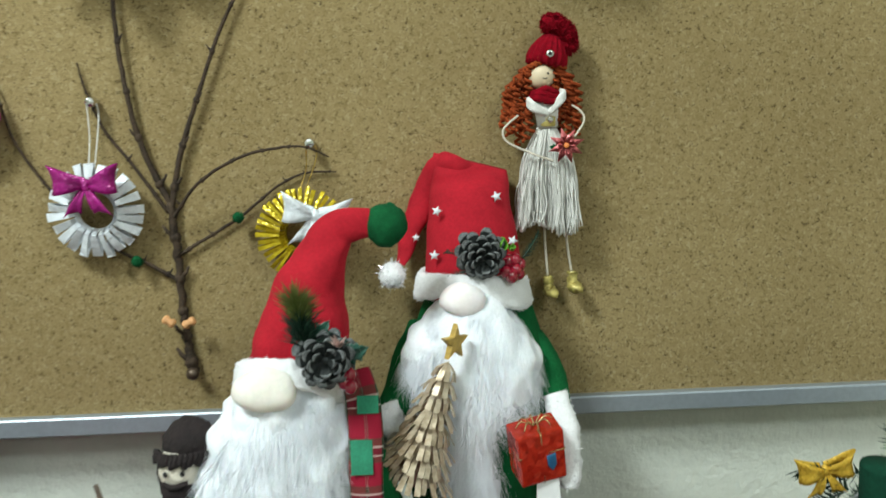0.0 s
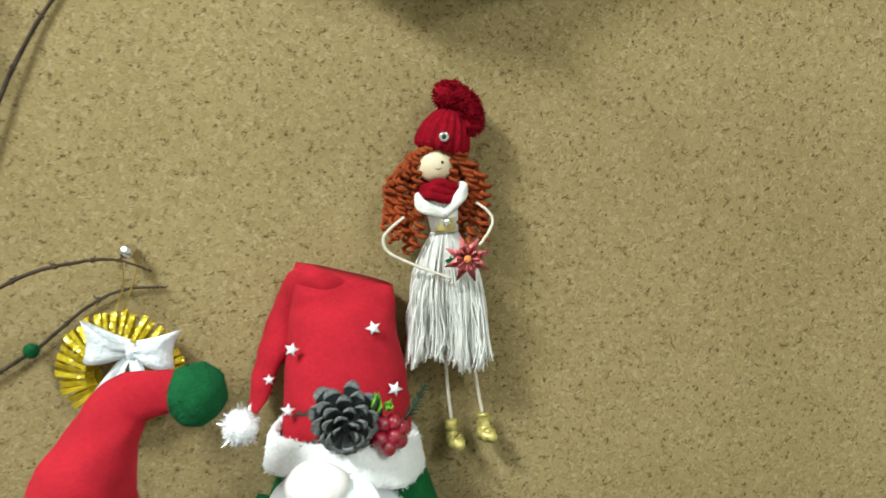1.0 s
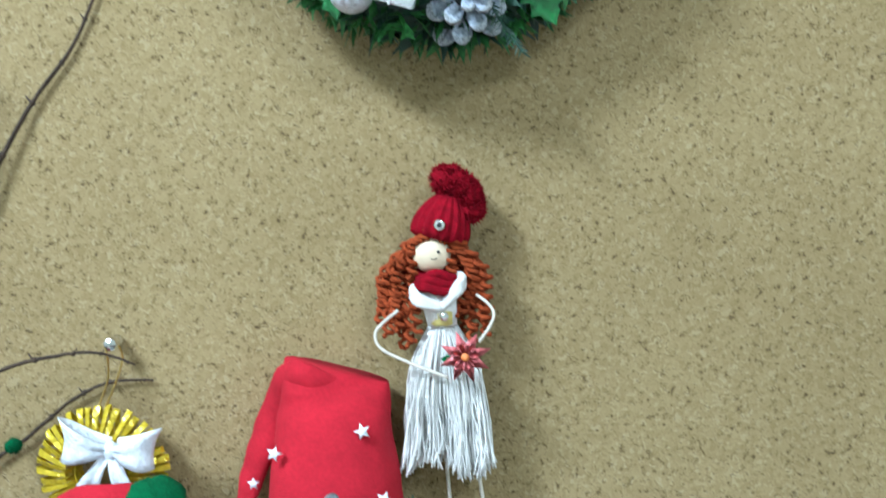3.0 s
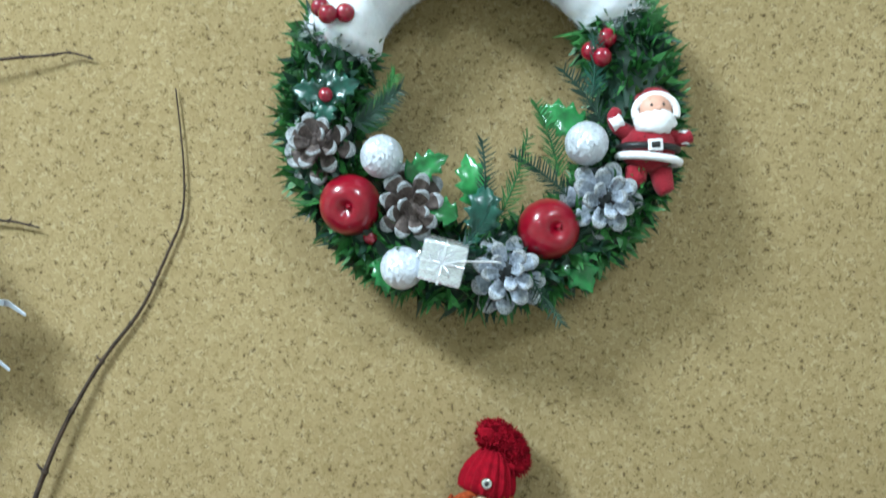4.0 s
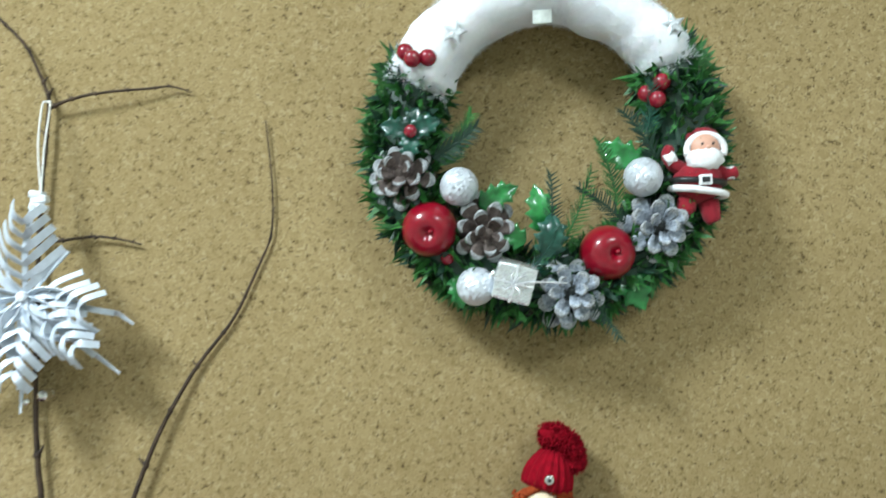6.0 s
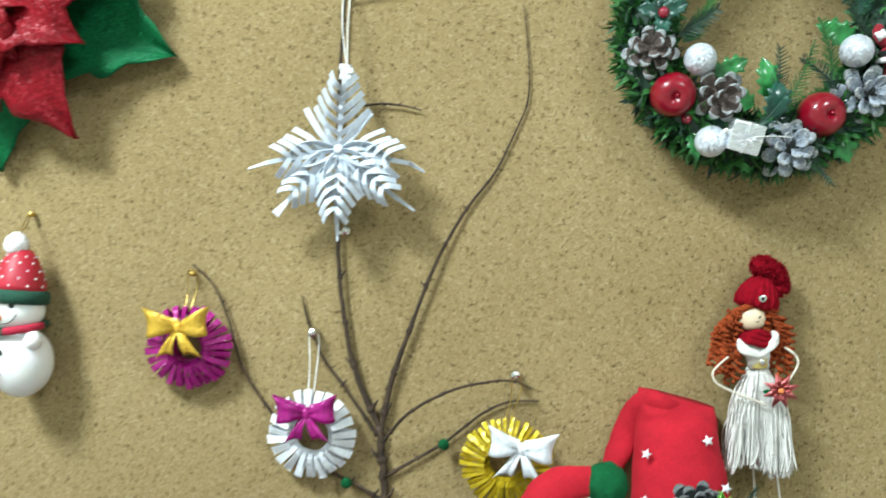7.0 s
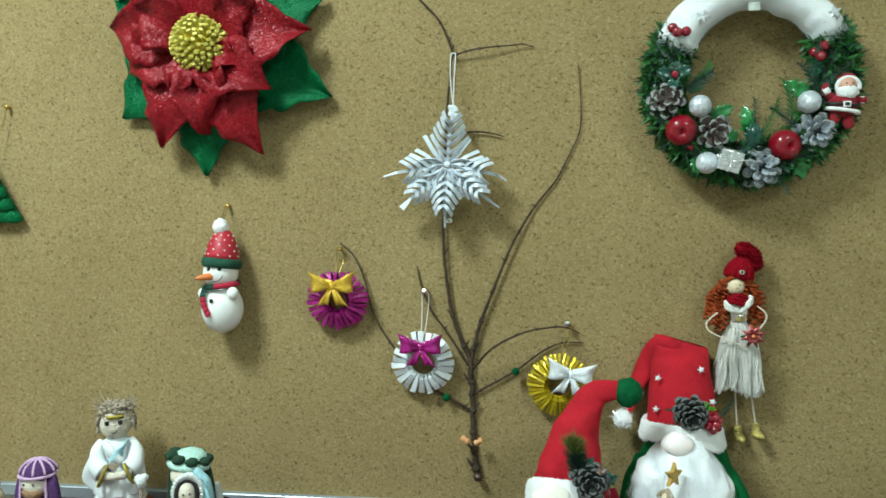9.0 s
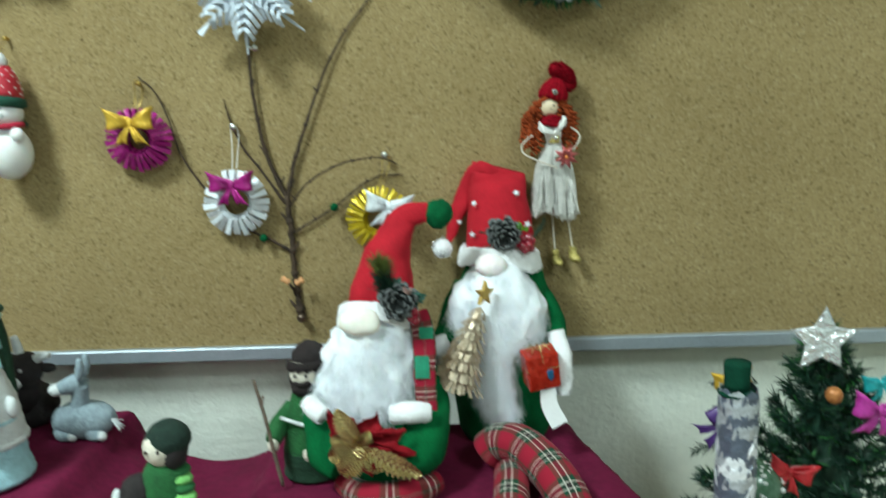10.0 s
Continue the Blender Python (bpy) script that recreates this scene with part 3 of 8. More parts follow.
for name, pts, rr in BOUGH_LIST:
    rr = [0.76 * r for r in rr]
    if pts[2][1] > -0.03:
        pts = [(x, -0.0022 - max(0.0, -y - 0.005) * 0.5, z) for x, y, z in pts]
    line = curve_through(pts, 7)
    for i, p in enumerate(line[1:-1]):
        line[i + 1] = p + Vector((random.uniform(-1, 1), 0, random.uniform(-1, 1))) * rr[-1] * 0.35
    b = Build().tube(line, rr, 9, rough=0.22)
    for i in range(3, len(line) - 1, 5):
        r = float(np.interp(i / len(line), np.linspace(0, 1, len(rr)), rr))
        b.ball(line[i], (r * 1.5, r * 1.35, r * 1.7), 8, 5)
        if random.random() < 0.85:
            s = random.choice((-1, 1))
            b.tube([line[i], line[i] + Vector((s * r * 1.7, -r * 0.5, r * 1.6)), line[i] + Vector((s * r * 2.6, -r * 0.6, r * 3.2))], [r * 0.7, r * 0.3], 6)
    part(name, b, BARK, branch)
b = Build().lathe([(0.001, 0), (0.0055, 0.0005), (0.006, 0.003), (0.003, 0.006), (0.0005, 0.0065)], 12, 0, Matrix.Translation((-0.1195, -0.012, 0.990)) @ Matrix.Rotation(radians(75), 4, "X"))
part("pin_head", b, mat("aged_bronze", (0.10, 0.07, 0.05), 0.4, metal=0.6), branch)
for x, z, a in ((-0.135, 1.043, 35), (-0.117, 1.041, -30)):
    m = Matrix.Translation((x, -0.020, z)) @ Matrix.Rotation(radians(a), 4, "Y") @ Matrix.Rotation(radians(90), 4, "Y")
    b = Build().lathe([(0.0005, -0.0062), (0.0036, -0.0056), (0.0046, -0.003), (0.0028, 0), (0.0046, 0.003), (0.0036, 0.0056), (0.0005, 0.0062)], 14, 0, m)
    part("orange_bead", b, mat("pale_orange_wood", (0.66, 0.33, 0.14), 0.5, vary=0.1), branch, "small orange double bead")
for x, y, z in ((-0.067, -0.014, 1.135), (-0.160, -0.014, 1.098)):
    b = Build().ball((x, y, z), 0.0050, 14, 10, 0, 0.25, 500)
    for k in range(120):
        d = Vector((random.gauss(0, 1), random.gauss(0, 1), random.gauss(0, 1))).normalized()
        b.blade(vec((x, y, z)) + d * 0.0045, d, 0.0016, 0.0006)
    part("felt_pompom", b, GREEN_POM, branch, "tiny green felt pompom")


# bows
def bow(c, s, material, parent, tilt=0.0, tails=1.0, lean=0.0):
    """A ribbon bow: two pinched loops, two notched tails and a knot."""
    m = Matrix.Translation(c) @ Matrix.Rotation(radians(tilt), 4, "Y") @ Matrix.Rotation(radians(lean), 4, "X")

    def cloth(name, rows, parent):
        """rows of points across the ribbon, given a thin second side."""
        k, n = len(rows), len(rows[0])
        top = [m @ (vec(p) * s) for r in rows for p in r]
        back = [p + m.to_3x3() @ Vector((0, 0.0007 * s, 0)) for p in top]
        o = k * n
        fs = []
        for i in range(k - 1):
            for j in range(n - 1):
                q = (i * n + j, i * n + j + 1, (i + 1) * n + j + 1, (i + 1) * n + j)
                fs += [q, tuple(x + o for x in q[::-1])]
            fs += [(i * n, (i + 1) * n, (i + 1) * n + o, i * n + o), (i * n + n - 1, i * n + n - 1 + o, (i + 1) * n + n - 1 + o, (i + 1) * n + n - 1)]
        fs += [(k * n - n + j, k * n - n + j + 1, k * n - n + j + 1 + o, k * n - n + j + o) for j in range(n - 1)]
        return part(name, Build().add(top + back, fs), material, parent)

    b = Build().ball((0, -0.003 * s, 0), (0.0040 * s, 0.0036 * s, 0.0050 * s), 14, 10)
    b.v = [tuple(m @ vec(p)) for p in b.v]
    whole_bow = part("bow", b, material, parent)
    across = [-1, -0.66, -0.33, 0, 0.33, 0.66, 1]
    for side in (-1, 1):
        run = curve_through([(0.0012, -0.0045, 0.002), (0.0085, -0.0100, 0.0050), (0.0165, -0.0105, 0.0078), (0.0215, -0.0060, 0.0084), (0.0185, -0.0012, 0.0070), (0.0095, 0.0004, 0.0048), (0.0012, 0.0004, 0.0040)], 5)
        rows = []
        for p in run:
            u = min(1.0, p.x / 0.0215)
            w = p.z * 1.3
            crease = 0.0016 * (1 - u) + 0.0004
            rows.append([(side * (p.x + 0.0022 * u * v * v + 0.0012 * u * v), p.y + crease * math.cos(v * 7.5) - 0.0008 * u * v * v, w * v * 0.95 + 0.0050 * u) for v in across])
        cloth("bow_loop", rows, whole_bow)
        rows = []
        for i in range(9):
            u = i / 8
            w = 0.0022 + 0.0046 * u
            rows.append([(side * (0.0015 + 0.0095 * u) + w * v, -0.0040 - 0.003 * math.sin(3.1 * u) + 0.0009 * math.cos(v * 5 + side) * (1 - 0.5 * u),
                          -0.001 - (0.0205 * u - (0.0045 * (1 - abs(v)) if i == 8 else 0)) * tails - 0.0015 * side * v * u) for v in across])
        cloth("bow_tail", rows, whole_bow)
    return whole_bow


# small wreaths of folded paper loops
def loop_wreath(c, rin, rout, count, width, material, bow_mat, bow_c, label, hang, string_mat, bow_s=1.0, depth=0.011, tilt=0.0, squash=1.0):
    t = thing("paper_loop_wreath", c, label, "ornament", "paper loop wreaths")
    c = vec(c)
    rm, ra = (rin + rout) / 2, (rout - rin) / 2
    for i in range(count):
        a = 2 * math.pi * (i + random.uniform(-0.16, 0.16)) / count
        rad = Vector((math.cos(a), 0, math.sin(a) * squash))
        tan = Vector((-math.sin(a), random.uniform(-0.22, 0.22) + (0.28 if i % 2 else -0.28), math.cos(a)))
        g = random.uniform(0.86, 1.10)
        pts, ws = [], []
        for k in range(15):
            q = 2 * math.pi * k / 14
            r = rm - ra * math.cos(q) * (g if math.cos(q) < 0 else 1)
            u = (1 - math.cos(q)) / 2
            pts.append(c + rad * r + Vector((0, -math.copysign(depth * min(1, 5 * u) * (1 - u) ** 0.75, math.sin(q)), 0)))
            ws.append(width * (0.50 + 0.50 * (1 - math.cos(q)) / 2))
        b = Build().ribbon(pts, tan, ws, 0.0006)
        part("paper_loop", b, material, t, smooth=False)
    b = Build()
    ring = [c + Vector((math.cos(q) * (rin + 0.001), 0, math.sin(q) * (rin + 0.001) * squash)) for q in np.linspace(0, 2 * math.pi, 33)]
    b.ribbon(ring, (0, 1, 0), depth * 0.9, 0.0006)
    part("inner_ring", b, material, t, smooth=False)
    bow(bow_c, bow_s, bow_mat, t, tilt)
    hx, hy, hz = hang
    top = c + Vector((0.0, -0.002, rout * squash - 0.006))
    b = Build().tube(curve_through([top + Vector((-0.002, 0, 0)), (hx - 0.0045, hy, (hz + top.z) / 2), (hx - 0.003, hy - 0.002, hz + 0.001), (hx + 0.003, hy - 0.002, hz + 0.001), (hx + 0.005, hy, hz - 0.013), (top.x + 0.003, top.y, top.z)], 6), 0.0006, 6)
    part("hanging_loop", b, string_mat, t)
    return t


loop_wreath((-0.190, -0.017, 1.146), 0.0165, 0.0420, 23, 0.0080, SILVER_G, MAGENTA_G, (-0.1895, -0.032, 1.170), "silver paper loop wreath with a magenta glitter bow", (-0.187, -0.010, 1.240), COTTON, 1.22)
loop_wreath((-0.305, -0.017, 1.229), 0.0135, 0.0425, 27, 0.0064, MAGENTA_G, GOLD_G, (-0.3065, -0.032, 1.250), "magenta paper loop wreath with a gold glitter bow", (-0.303, -0.008, 1.298), BRASS, 1.28, 0.013, 0.0, 0.93)
loop_wreath((-0.010, -0.016, 1.119), 0.0150, 0.0415, 40, 0.0040, YELLOW_G, SILVER_G, (0.004, -0.031, 1.137), "yellow foil loop wreath with a silver glitter bow", (0.0, -0.011, 1.199), BRASS, 1.26, 0.012, 8)


# woven paper star
def woven_star():
    c = Vector((-0.150, -0.030, 1.407))
    t = thing("woven_paper_star", c, "white pearly woven paper strip star hanging from the branch", "ornament")
    arms = [(83, 0.066, 1.0), (-13, 0.064, 1.0), (-42, 0.066, 0.9), (-94, 0.066, 0.95), (-139, 0.066, 0.95), (188, 0.068, 1.0)]
    for ang, length, wide in arms:
        a = radians(ang)
        ax = Vector((math.cos(a), 0, math.sin(a)))
        sd = Vector((-math.sin(a), 0, math.cos(a)))
        lift = 0.006 if ang in (83, -94) else (0.003 if ang in (188, -42) else 0.0)
        out = Vector((0, -lift, 0))
        b = Build().ribbon([c + ax * 0.004 + Vector((0, -0.008, 0)), c + out + ax * length * 0.5 + Vector((0, -0.007, 0)), c + out + ax * length * 0.98 + Vector((0, -0.003, 0))], sd, [0.0032, 0.0048, 0.0036], 0.0009)
        part("arm_rib", b, WHITE_STRIP, t, smooth=False)
        for k in range(6):
            for s in (-1, 1):
                # the upper feathers of the two level arms stand away from their ribs
                free = 1.0 if (k == 0 and ((ang == 188 and s < 0) or (ang == -13 and s > 0))) else 0.0
                if ang in (-13, 188) and k == 5:
                    continue
                r0 = length * (0.05 + 0.145 * k)
                fwd = length * (0.40 - 0.038 * k) * random.uniform(0.93, 1.07)
                lat = wide * (0.0265 - 0.0030 * k) * random.uniform(0.92, 1.08)
                if ang == 83 and k < 1:
                    lat *= 0.7
                y0 = -0.0015 * k - lift * 0.6
                pts = curve_through([c + ax * r0 + Vector((0, y0 - 0.006, 0)), c + ax * (r0 + fwd * 0.36) + sd * s * lat * (0.52 + 0.10 * free) + Vector((0, y0 - 0.0105, 0)),
                                     c + ax * (r0 + fwd * (0.98 - 0.25 * free)) + sd * s * lat * (0.98 + 0.45 * free) + Vector((0, y0 - 0.0035, 0))], 6)
                flat = random.uniform(0.45, 0.95)
                b = Build().ribbon(pts, sd * s * -0.75 + ax * 0.9 + Vector((0, -flat, 0)), [0.0038, 0.0056, 0.0054], 0.0008)
                part("strip", b, WHITE_STRIP, t, smooth=False)
        # two bowed strips that meet on the rib leave a leaf-shaped pocket
        if ang != 83:
            for s in (-1, 1):
                loop = curve_through([c + Vector((0, -0.007, 0)), c + ax * length * 0.22 + sd * s * 0.0078 + Vector((0, -0.012 - lift * 0.4, 0)), c + ax * length * 0.46 + sd * s * 0.0085 + Vector((0, -0.011 - lift * 0.4, 0)), c + ax * length * 0.68 + sd * s * 0.002 + Vector((0, -0.008 - lift * 0.4, 0))], 7)
                part("pocket_strip", Build().ribbon(loop, Vector((0, -0.92, 0)) + sd * s * 0.42, [0.003, 0.0090, 0.0095, 0.005], 0.0008), WHITE_STRIP, t, smooth=False)
            bend = {-13: -0.35, -42: 0.1, -94: 0.1, -139: 0.1, 188: 0.15}[ang]
            tip = c + out + ax * length
            wide_end = 0.010 if ang == -139 else 0.0042
            reach = {188: 0.017, -13: 0.014, -42: 0.020, -94: 0.015, -139: 0.017}[ang]
            b = Build().ribbon([tip - ax * 0.014 + Vector((0, -0.003, 0)), tip, tip + (ax + sd * bend) * reach + Vector((0, -0.003, 0))], sd * 0.8 + Vector((0, -0.5, 0)), [0.0040, 0.0044, wide_end if ang == -139 else 0.0018], 0.0008)
            part("strip_end", b, WHITE_STRIP, t, smooth=False)
    b = Build().lathe([(0.0001, 0.015), (0.0032, 0.0145), (0.0042, 0.012), (0.0038, 0.004)], 8, 0, Matrix.Translation(c) @ Matrix.Rotation(radians(90), 4, "X"))
    part("centre_knot", b, SILVER_G, t, smooth=False)
    b = Build()
    for k, (dx, dz, tw) in enumerate(((0, 0, 0.3), (0.001, 0.005, -0.2), (-0.0008, 0.009, 0.15))):
        b.box((0.0125 - 0.001 * k, 0.007, 0.0055), Matrix.Translation((-0.1425 + dx, -0.030, 1.4700 + dz)) @ Matrix.Rotation(tw, 4, "Y"), 0.0012)
    part("top_knot", b, SILVER_G, t)
    b = Build().ball((-0.151, -0.036, 1.3335), 0.0028, 10, 8)
    part("bead", b, STEEL, t)
    for dx in (-0.0025, 0.0035):
        b = Build().tube(curve_through([(-0.1425, -0.027, 1.480), (-0.1445 + dx * 0.8, -0.022, 1.515), (-0.1435 + dx, -0.016, 1.546), (-0.1435, -0.014, 1.549)], 6), 0.0007, 6)
        part("hanging_loop", b, COTTON, t)


woven_star()


# felt poinsettia
def petal_mesh(b, c, ang, r0, length, width, lift, droop, cup, waves, slot=0, twist=0.0):
    a = radians(ang)
    ax = Vector((math.cos(a), 0, math.sin(a)))
    sd = Vector((-math.sin(a), 0, math.cos(a)))
    nu, nv = 30, 9
    ph = random.uniform(0, 6)
    top, bot = [], []
    for i in range(nu + 1):
        u = i / nu
        w = width * (math.sin(math.pi * min(1, u ** 0.9 * 0.93 + 0.045)) ** 0.85) * (1 - 0.25 * u) + 0.0006
        if waves:
            w = width * float(np.interp(u, (0, 0.15, 0.35, 0.50, 0.58, 0.63, 0.74, 0.79, 0.90, 1), (0.30, 0.62, 0.88, 1.0, 0.97, 0.76, 0.66, 0.47, 0.22, 0.02))) + 0.0006
        for j in range(nv):
            v = (j / (nv - 1) - 0.5) * 2
            h = lift * math.sin(math.pi * u * 0.75) - droop * u ** 2.2
            h += cup * abs(v) ** 1.4 * (1 - 0.5 * u) - 0.003 * math.exp(-(v * 5) ** 2)
            h += 0.0035 * math.sin(5 * u + 3 * v + ph) + twist * v * u * 0.02
            edge = 1 + (0.10 * math.sin(waves * u * 9 + ph * (2 + v)) if waves and abs(v) > 0.7 else 0)
            p = c + ax * (r0 + length * u) + sd * w * v * edge + Vector((0, -h, 0))
            if p.y > -0.003:
                p.y = -0.003
            top.append(p)
            bot.append(p + Vector((0, 0.0016, 0)))
    vs = top + bot
    o = len(top)
    fs = []
    for i in range(nu):
        for j in range(nv - 1):
            q = (i * nv + j, i * nv + j + 1, (i + 1) * nv + j + 1, (i + 1) * nv + j)
            fs += [q, tuple(k + o for k in q[::-1])]
        for j in (0, nv - 1):
            k = (i * nv + j, (i + 1) * nv + j, (i + 1) * nv + j + o, i * nv + j + o)
            fs.append(k if j == 0 else k[::-1])
    fs.append(tuple(nu * nv + j for j in range(nv)) + tuple(nu * nv + j + o for j in range(nv - 1, -1, -1)))
    b.add(vs, fs, slot)


def poinsettia():
    c = Vector((-0.4860, -0.022, 1.5765))
    t = thing("poinsettia_flower", c, "large red glitter felt poinsettia with green leaves and gold centre", "artificial flower")
    for ang, ln, w in ((270, 0.166, 0.050), (337, 0.183, 0.058), (219, 0.142, 0.055), (17, 0.170, 0.050), (152, 0.125, 0.052), (90, 0.16, 0.05)):
        b = Build()
        petal_mesh(b, c + Vector((0, 0.012, 0)), ang, 0.012, ln, w, 0.008, 0.004, 0.006, 3.2)
        part("leaf", b, GREEN_G, t, "green glitter felt leaf")
    for ang, ln, w in ((248, 0.138, 0.040), (300, 0.162, 0.044), (3, 0.147, 0.047), (58, 0.135, 0.050), (116, 0.130, 0.050), (170, 0.111, 0.046), (200, 0.094, 0.044)):
        b = Build()
        petal_mesh(b, c + Vector((0, -0.006, 0)), ang, 0.012, ln, w, 0.026, 0.020, 0.006, 2.3, twist=random.uniform(-0.5, 0.5))
        part("petal", b, RED_G, t)
    for ang, ln, w in ((272, 0.109, 0.030), (327, 0.106, 0.038), (35, 0.085, 0.034), (88, 0.10, 0.042), (150, 0.085, 0.038)):
        b = Build()
        petal_mesh(b, c + Vector((0.010, -0.014, -0.005)), ang, 0.010, ln, w, 0.030, 0.014, 0.010, 2.0, twist=random.uniform(-0.8, 0.8))
        part("petal", b, RED_G, t)
    for ang, ln, w in ((240, 0.068, 0.021), (294, 0.070, 0.022), (335, 0.055, 0.018)):
        b = Build()
        petal_mesh(b, c + Vector((0.015, -0.020, -0.007)), ang, 0.012, ln, w, 0.026, 0.012, 0.008, 1.6)
        part("petal", b, RED_G, t)
    cc = c + Vector((0.0155, -0.028, -0.0080))
    b = Build().ball(cc, (0.030, 0.020, 0.030), 20, 12)
    core = part("flower_centre", b, YELLOW_G, t, "gold centre of curled paper stamens")
    bb = Build()
    bb.box((0.0058, 0.0042, 0.014), Matrix.Translation((0, 0, 0.005)), 0.0010)
    me = finish("stamen", bb, [mat("gold_paper", (0.56, 0.49, 0.10), 0.45, metal=0.1, vary=0.2, scale=200)], smooth=False)
    n = 120
    for i in range(n):
        f = (i + 0.5) / n
        th = math.acos(1 - f * 0.98)
        ph = i * 2.39996
        d = Vector((math.sin(th) * math.cos(ph), -math.cos(th), math.sin(th) * math.sin(ph)))
        p = (cc - c) + Vector((d.x * 0.029, d.y * 0.018, d.z * 0.029))
        q = (d + Vector((random.uniform(-0.2, 0.2), random.uniform(-0.2, 0.1), random.uniform(-0.2, 0.2)))).to_track_quat("Z", "Y")
        piece("stamen", me, core, Matrix.Translation(p) @ q.to_matrix().to_4x4() @ Matrix.Rotation(random.uniform(-0.6, 0.6), 4, "Z"))


poinsettia()


# snowman ornament
def snowman():
    c = Vector((-0.463, 0, 1.186))
    t = thing("snowman_ornament", c, "white clay snowman ornament in a red and green hat", "ornament")
    b = Build().ball((-0.4625, -0.036, 1.2195), (0.0320, 0.031, 0.0335), 28, 20)
    body = part("body", b, SNOW_W, t)
    b = Build().ball((-0.4620, -0.038, 1.268), (0.0270, 0.026, 0.0215), 26, 18)
    head = part("head", b, SNOW_W, t)
    tilt = Matrix.Translation((-0.4605, -0.037, 1.2785)) @ Matrix.Rotation(radians(5), 4, "Y") @ Matrix.Rotation(radians(-6), 4, "X")
    b = Build().lathe([(0.0265, -0.004), (0.0300, -0.002), (0.0305, 0.003), (0.0290, 0.008), (0.0262, 0.009)], 30, 0, tilt)
    part("hat_brim", b, SCARF_G, t, "dark green brim")
    b = Build().lathe([(0.0265, 0.007), (0.0255, 0.014), (0.0225, 0.026), (0.0185, 0.034), (0.0150, 0.040), (0.010, 0.046), (0.002, 0.048)], 28, 0, tilt,
                      wave=lambda a, z: 1 + 0.03 * math.sin(3 * a + z * 400))
    crown = part("hat", b, mat("red_clay", (0.42, 0.012, 0.03), 0.5, vary=0.06), t, "red hat with white dots")
    bb = Build().ball((0, 0, 0), (0.0013, 0.0008, 0.0013), 8, 5)
    me = finish("dot", bb, [SNOW_W])
    for k, (z, r) in enumerate(((0.013, 0.0258), (0.020, 0.0243), (0.027, 0.0222), (0.034, 0.0186), (0.040, 0.0152))):
        for i in range(9):
            a = 2 * math.pi * (i + 0.5 * (k % 2)) / 9
            p = tilt @ Vector((r * math.cos(a), r * math.sin(a), z))
            piece("dot", me, crown, Matrix.Translation(p - c) @ Matrix.Rotation(a + math.pi / 2, 4, "Z"))
    b = Build().ball((-0.4600, -0.036, 1.3295), (0.0118, 0.0115, 0.0112), 16, 12, 0, 0.25, 300)
    for k in range(260):
        d = Vector((random.gauss(0, 1), random.gauss(0, 1), random.gauss(0, 1))).normalized()
        b.blade(Vector((-0.4600, -0.036, 1.3295)) + d * 0.0105, d, 0.0022, 0.0007)
    part("pompom", b, WHITE_FELT, t)
    b = Build().tube(curve_through([(-0.4660, -0.060, 1.2650), (-0.474, -0.067, 1.2650), (-0.482, -0.072, 1.2640), (-0.4865, -0.074, 1.2634)], 4), [0.0050, 0.0045, 0.0030, 0.0007], 12)
    part("nose", b, ORANGE, t, "orange carrot nose")
    for x, z in ((-0.4705, 1.2745), (-0.4535, 1.2750)):
        b = Build().ball((x, -0.0605, z), (0.0033, 0.0022, 0.0036), 12, 8)
        part("eye", b, BLACK, t)
    b = Build().tube(curve_through([(-0.4640, -0.0635, 1.2585), (-0.457, -0.0635, 1.2590), (-0.4515, -0.0615, 1.2625), (-0.4490, -0.0605, 1.2665)], 5), 0.0005, 6)
    part("mouth", b, BLACK, t)
    for k, (x, y, z, r) in enumerate(((-0.4375, -0.052, 1.2415, 0.0092), (-0.4890, -0.045, 1.2405, 0.0080))):
        b = Build().ball((x, y, z), (r, r, r * 0.95), 16, 12)
        part("arm", b, SNOW_W, t)
    ring = [Vector((-0.4622 + 0.0262 * math.cos(q), -0.037 + 0.0255 * math.sin(q), 1.2515 + 0.0018 * math.cos(q))) for q in np.linspace(0, 2 * math.pi, 41)]
    b = Build()
    for i in range(4):
        b.tube(ring[i * 10:i * 10 + 11], 0.0036, 8, i % 2)
    part("scarf", b, [SCARF_G, mat("red_knit", (0.40, 0.012, 0.04), 0.85, vary=0.08, bump=0.4)], t, "red and green striped scarf")
    b = Build()
    pts = curve_through([(-0.4790, -0.0595, 1.2490), (-0.4800, -0.0660, 1.2380), (-0.4765, -0.0680, 1.2250), (-0.4700, -0.0690, 1.2135)], 6)
    for i in range(0, 18, 3):
        b.ribbon(pts[i:i + 4], (1, 0.1, 0.2), 0.0082, 0.0022, 0 if i < 6 else 1)
    for k in range(5):
        b.blade(Vector((-0.4735 + 0.0018 * k, -0.0692, 1.2140)), (0, 0, -1), 0.004, 0.0012, 0, 1)
    part("scarf_end", b, [SCARF_G, bpy.data.materials["red_knit"]], t)
    b = Build().ball((-0.4660, -0.0665, 1.2330), (0.0032, 0.0018, 0.0032), 12, 8)
    part("button", b, BLACK, t)
    b = Build().tube(curve_through([(-0.4590, -0.034, 1.338), (-0.4570, -0.02, 1.348), (-0.4600, -0.009, 1.3585), (-0.4630, -0.009, 1.3575), (-0.4625, -0.018, 1.349), (-0.4600, -0.034, 1.338)], 5), 0.0005, 6)
    part("hanging_loop", b, BRASS, t)
    t.scale = (0.87, 0.9, 1.0)


snowman()


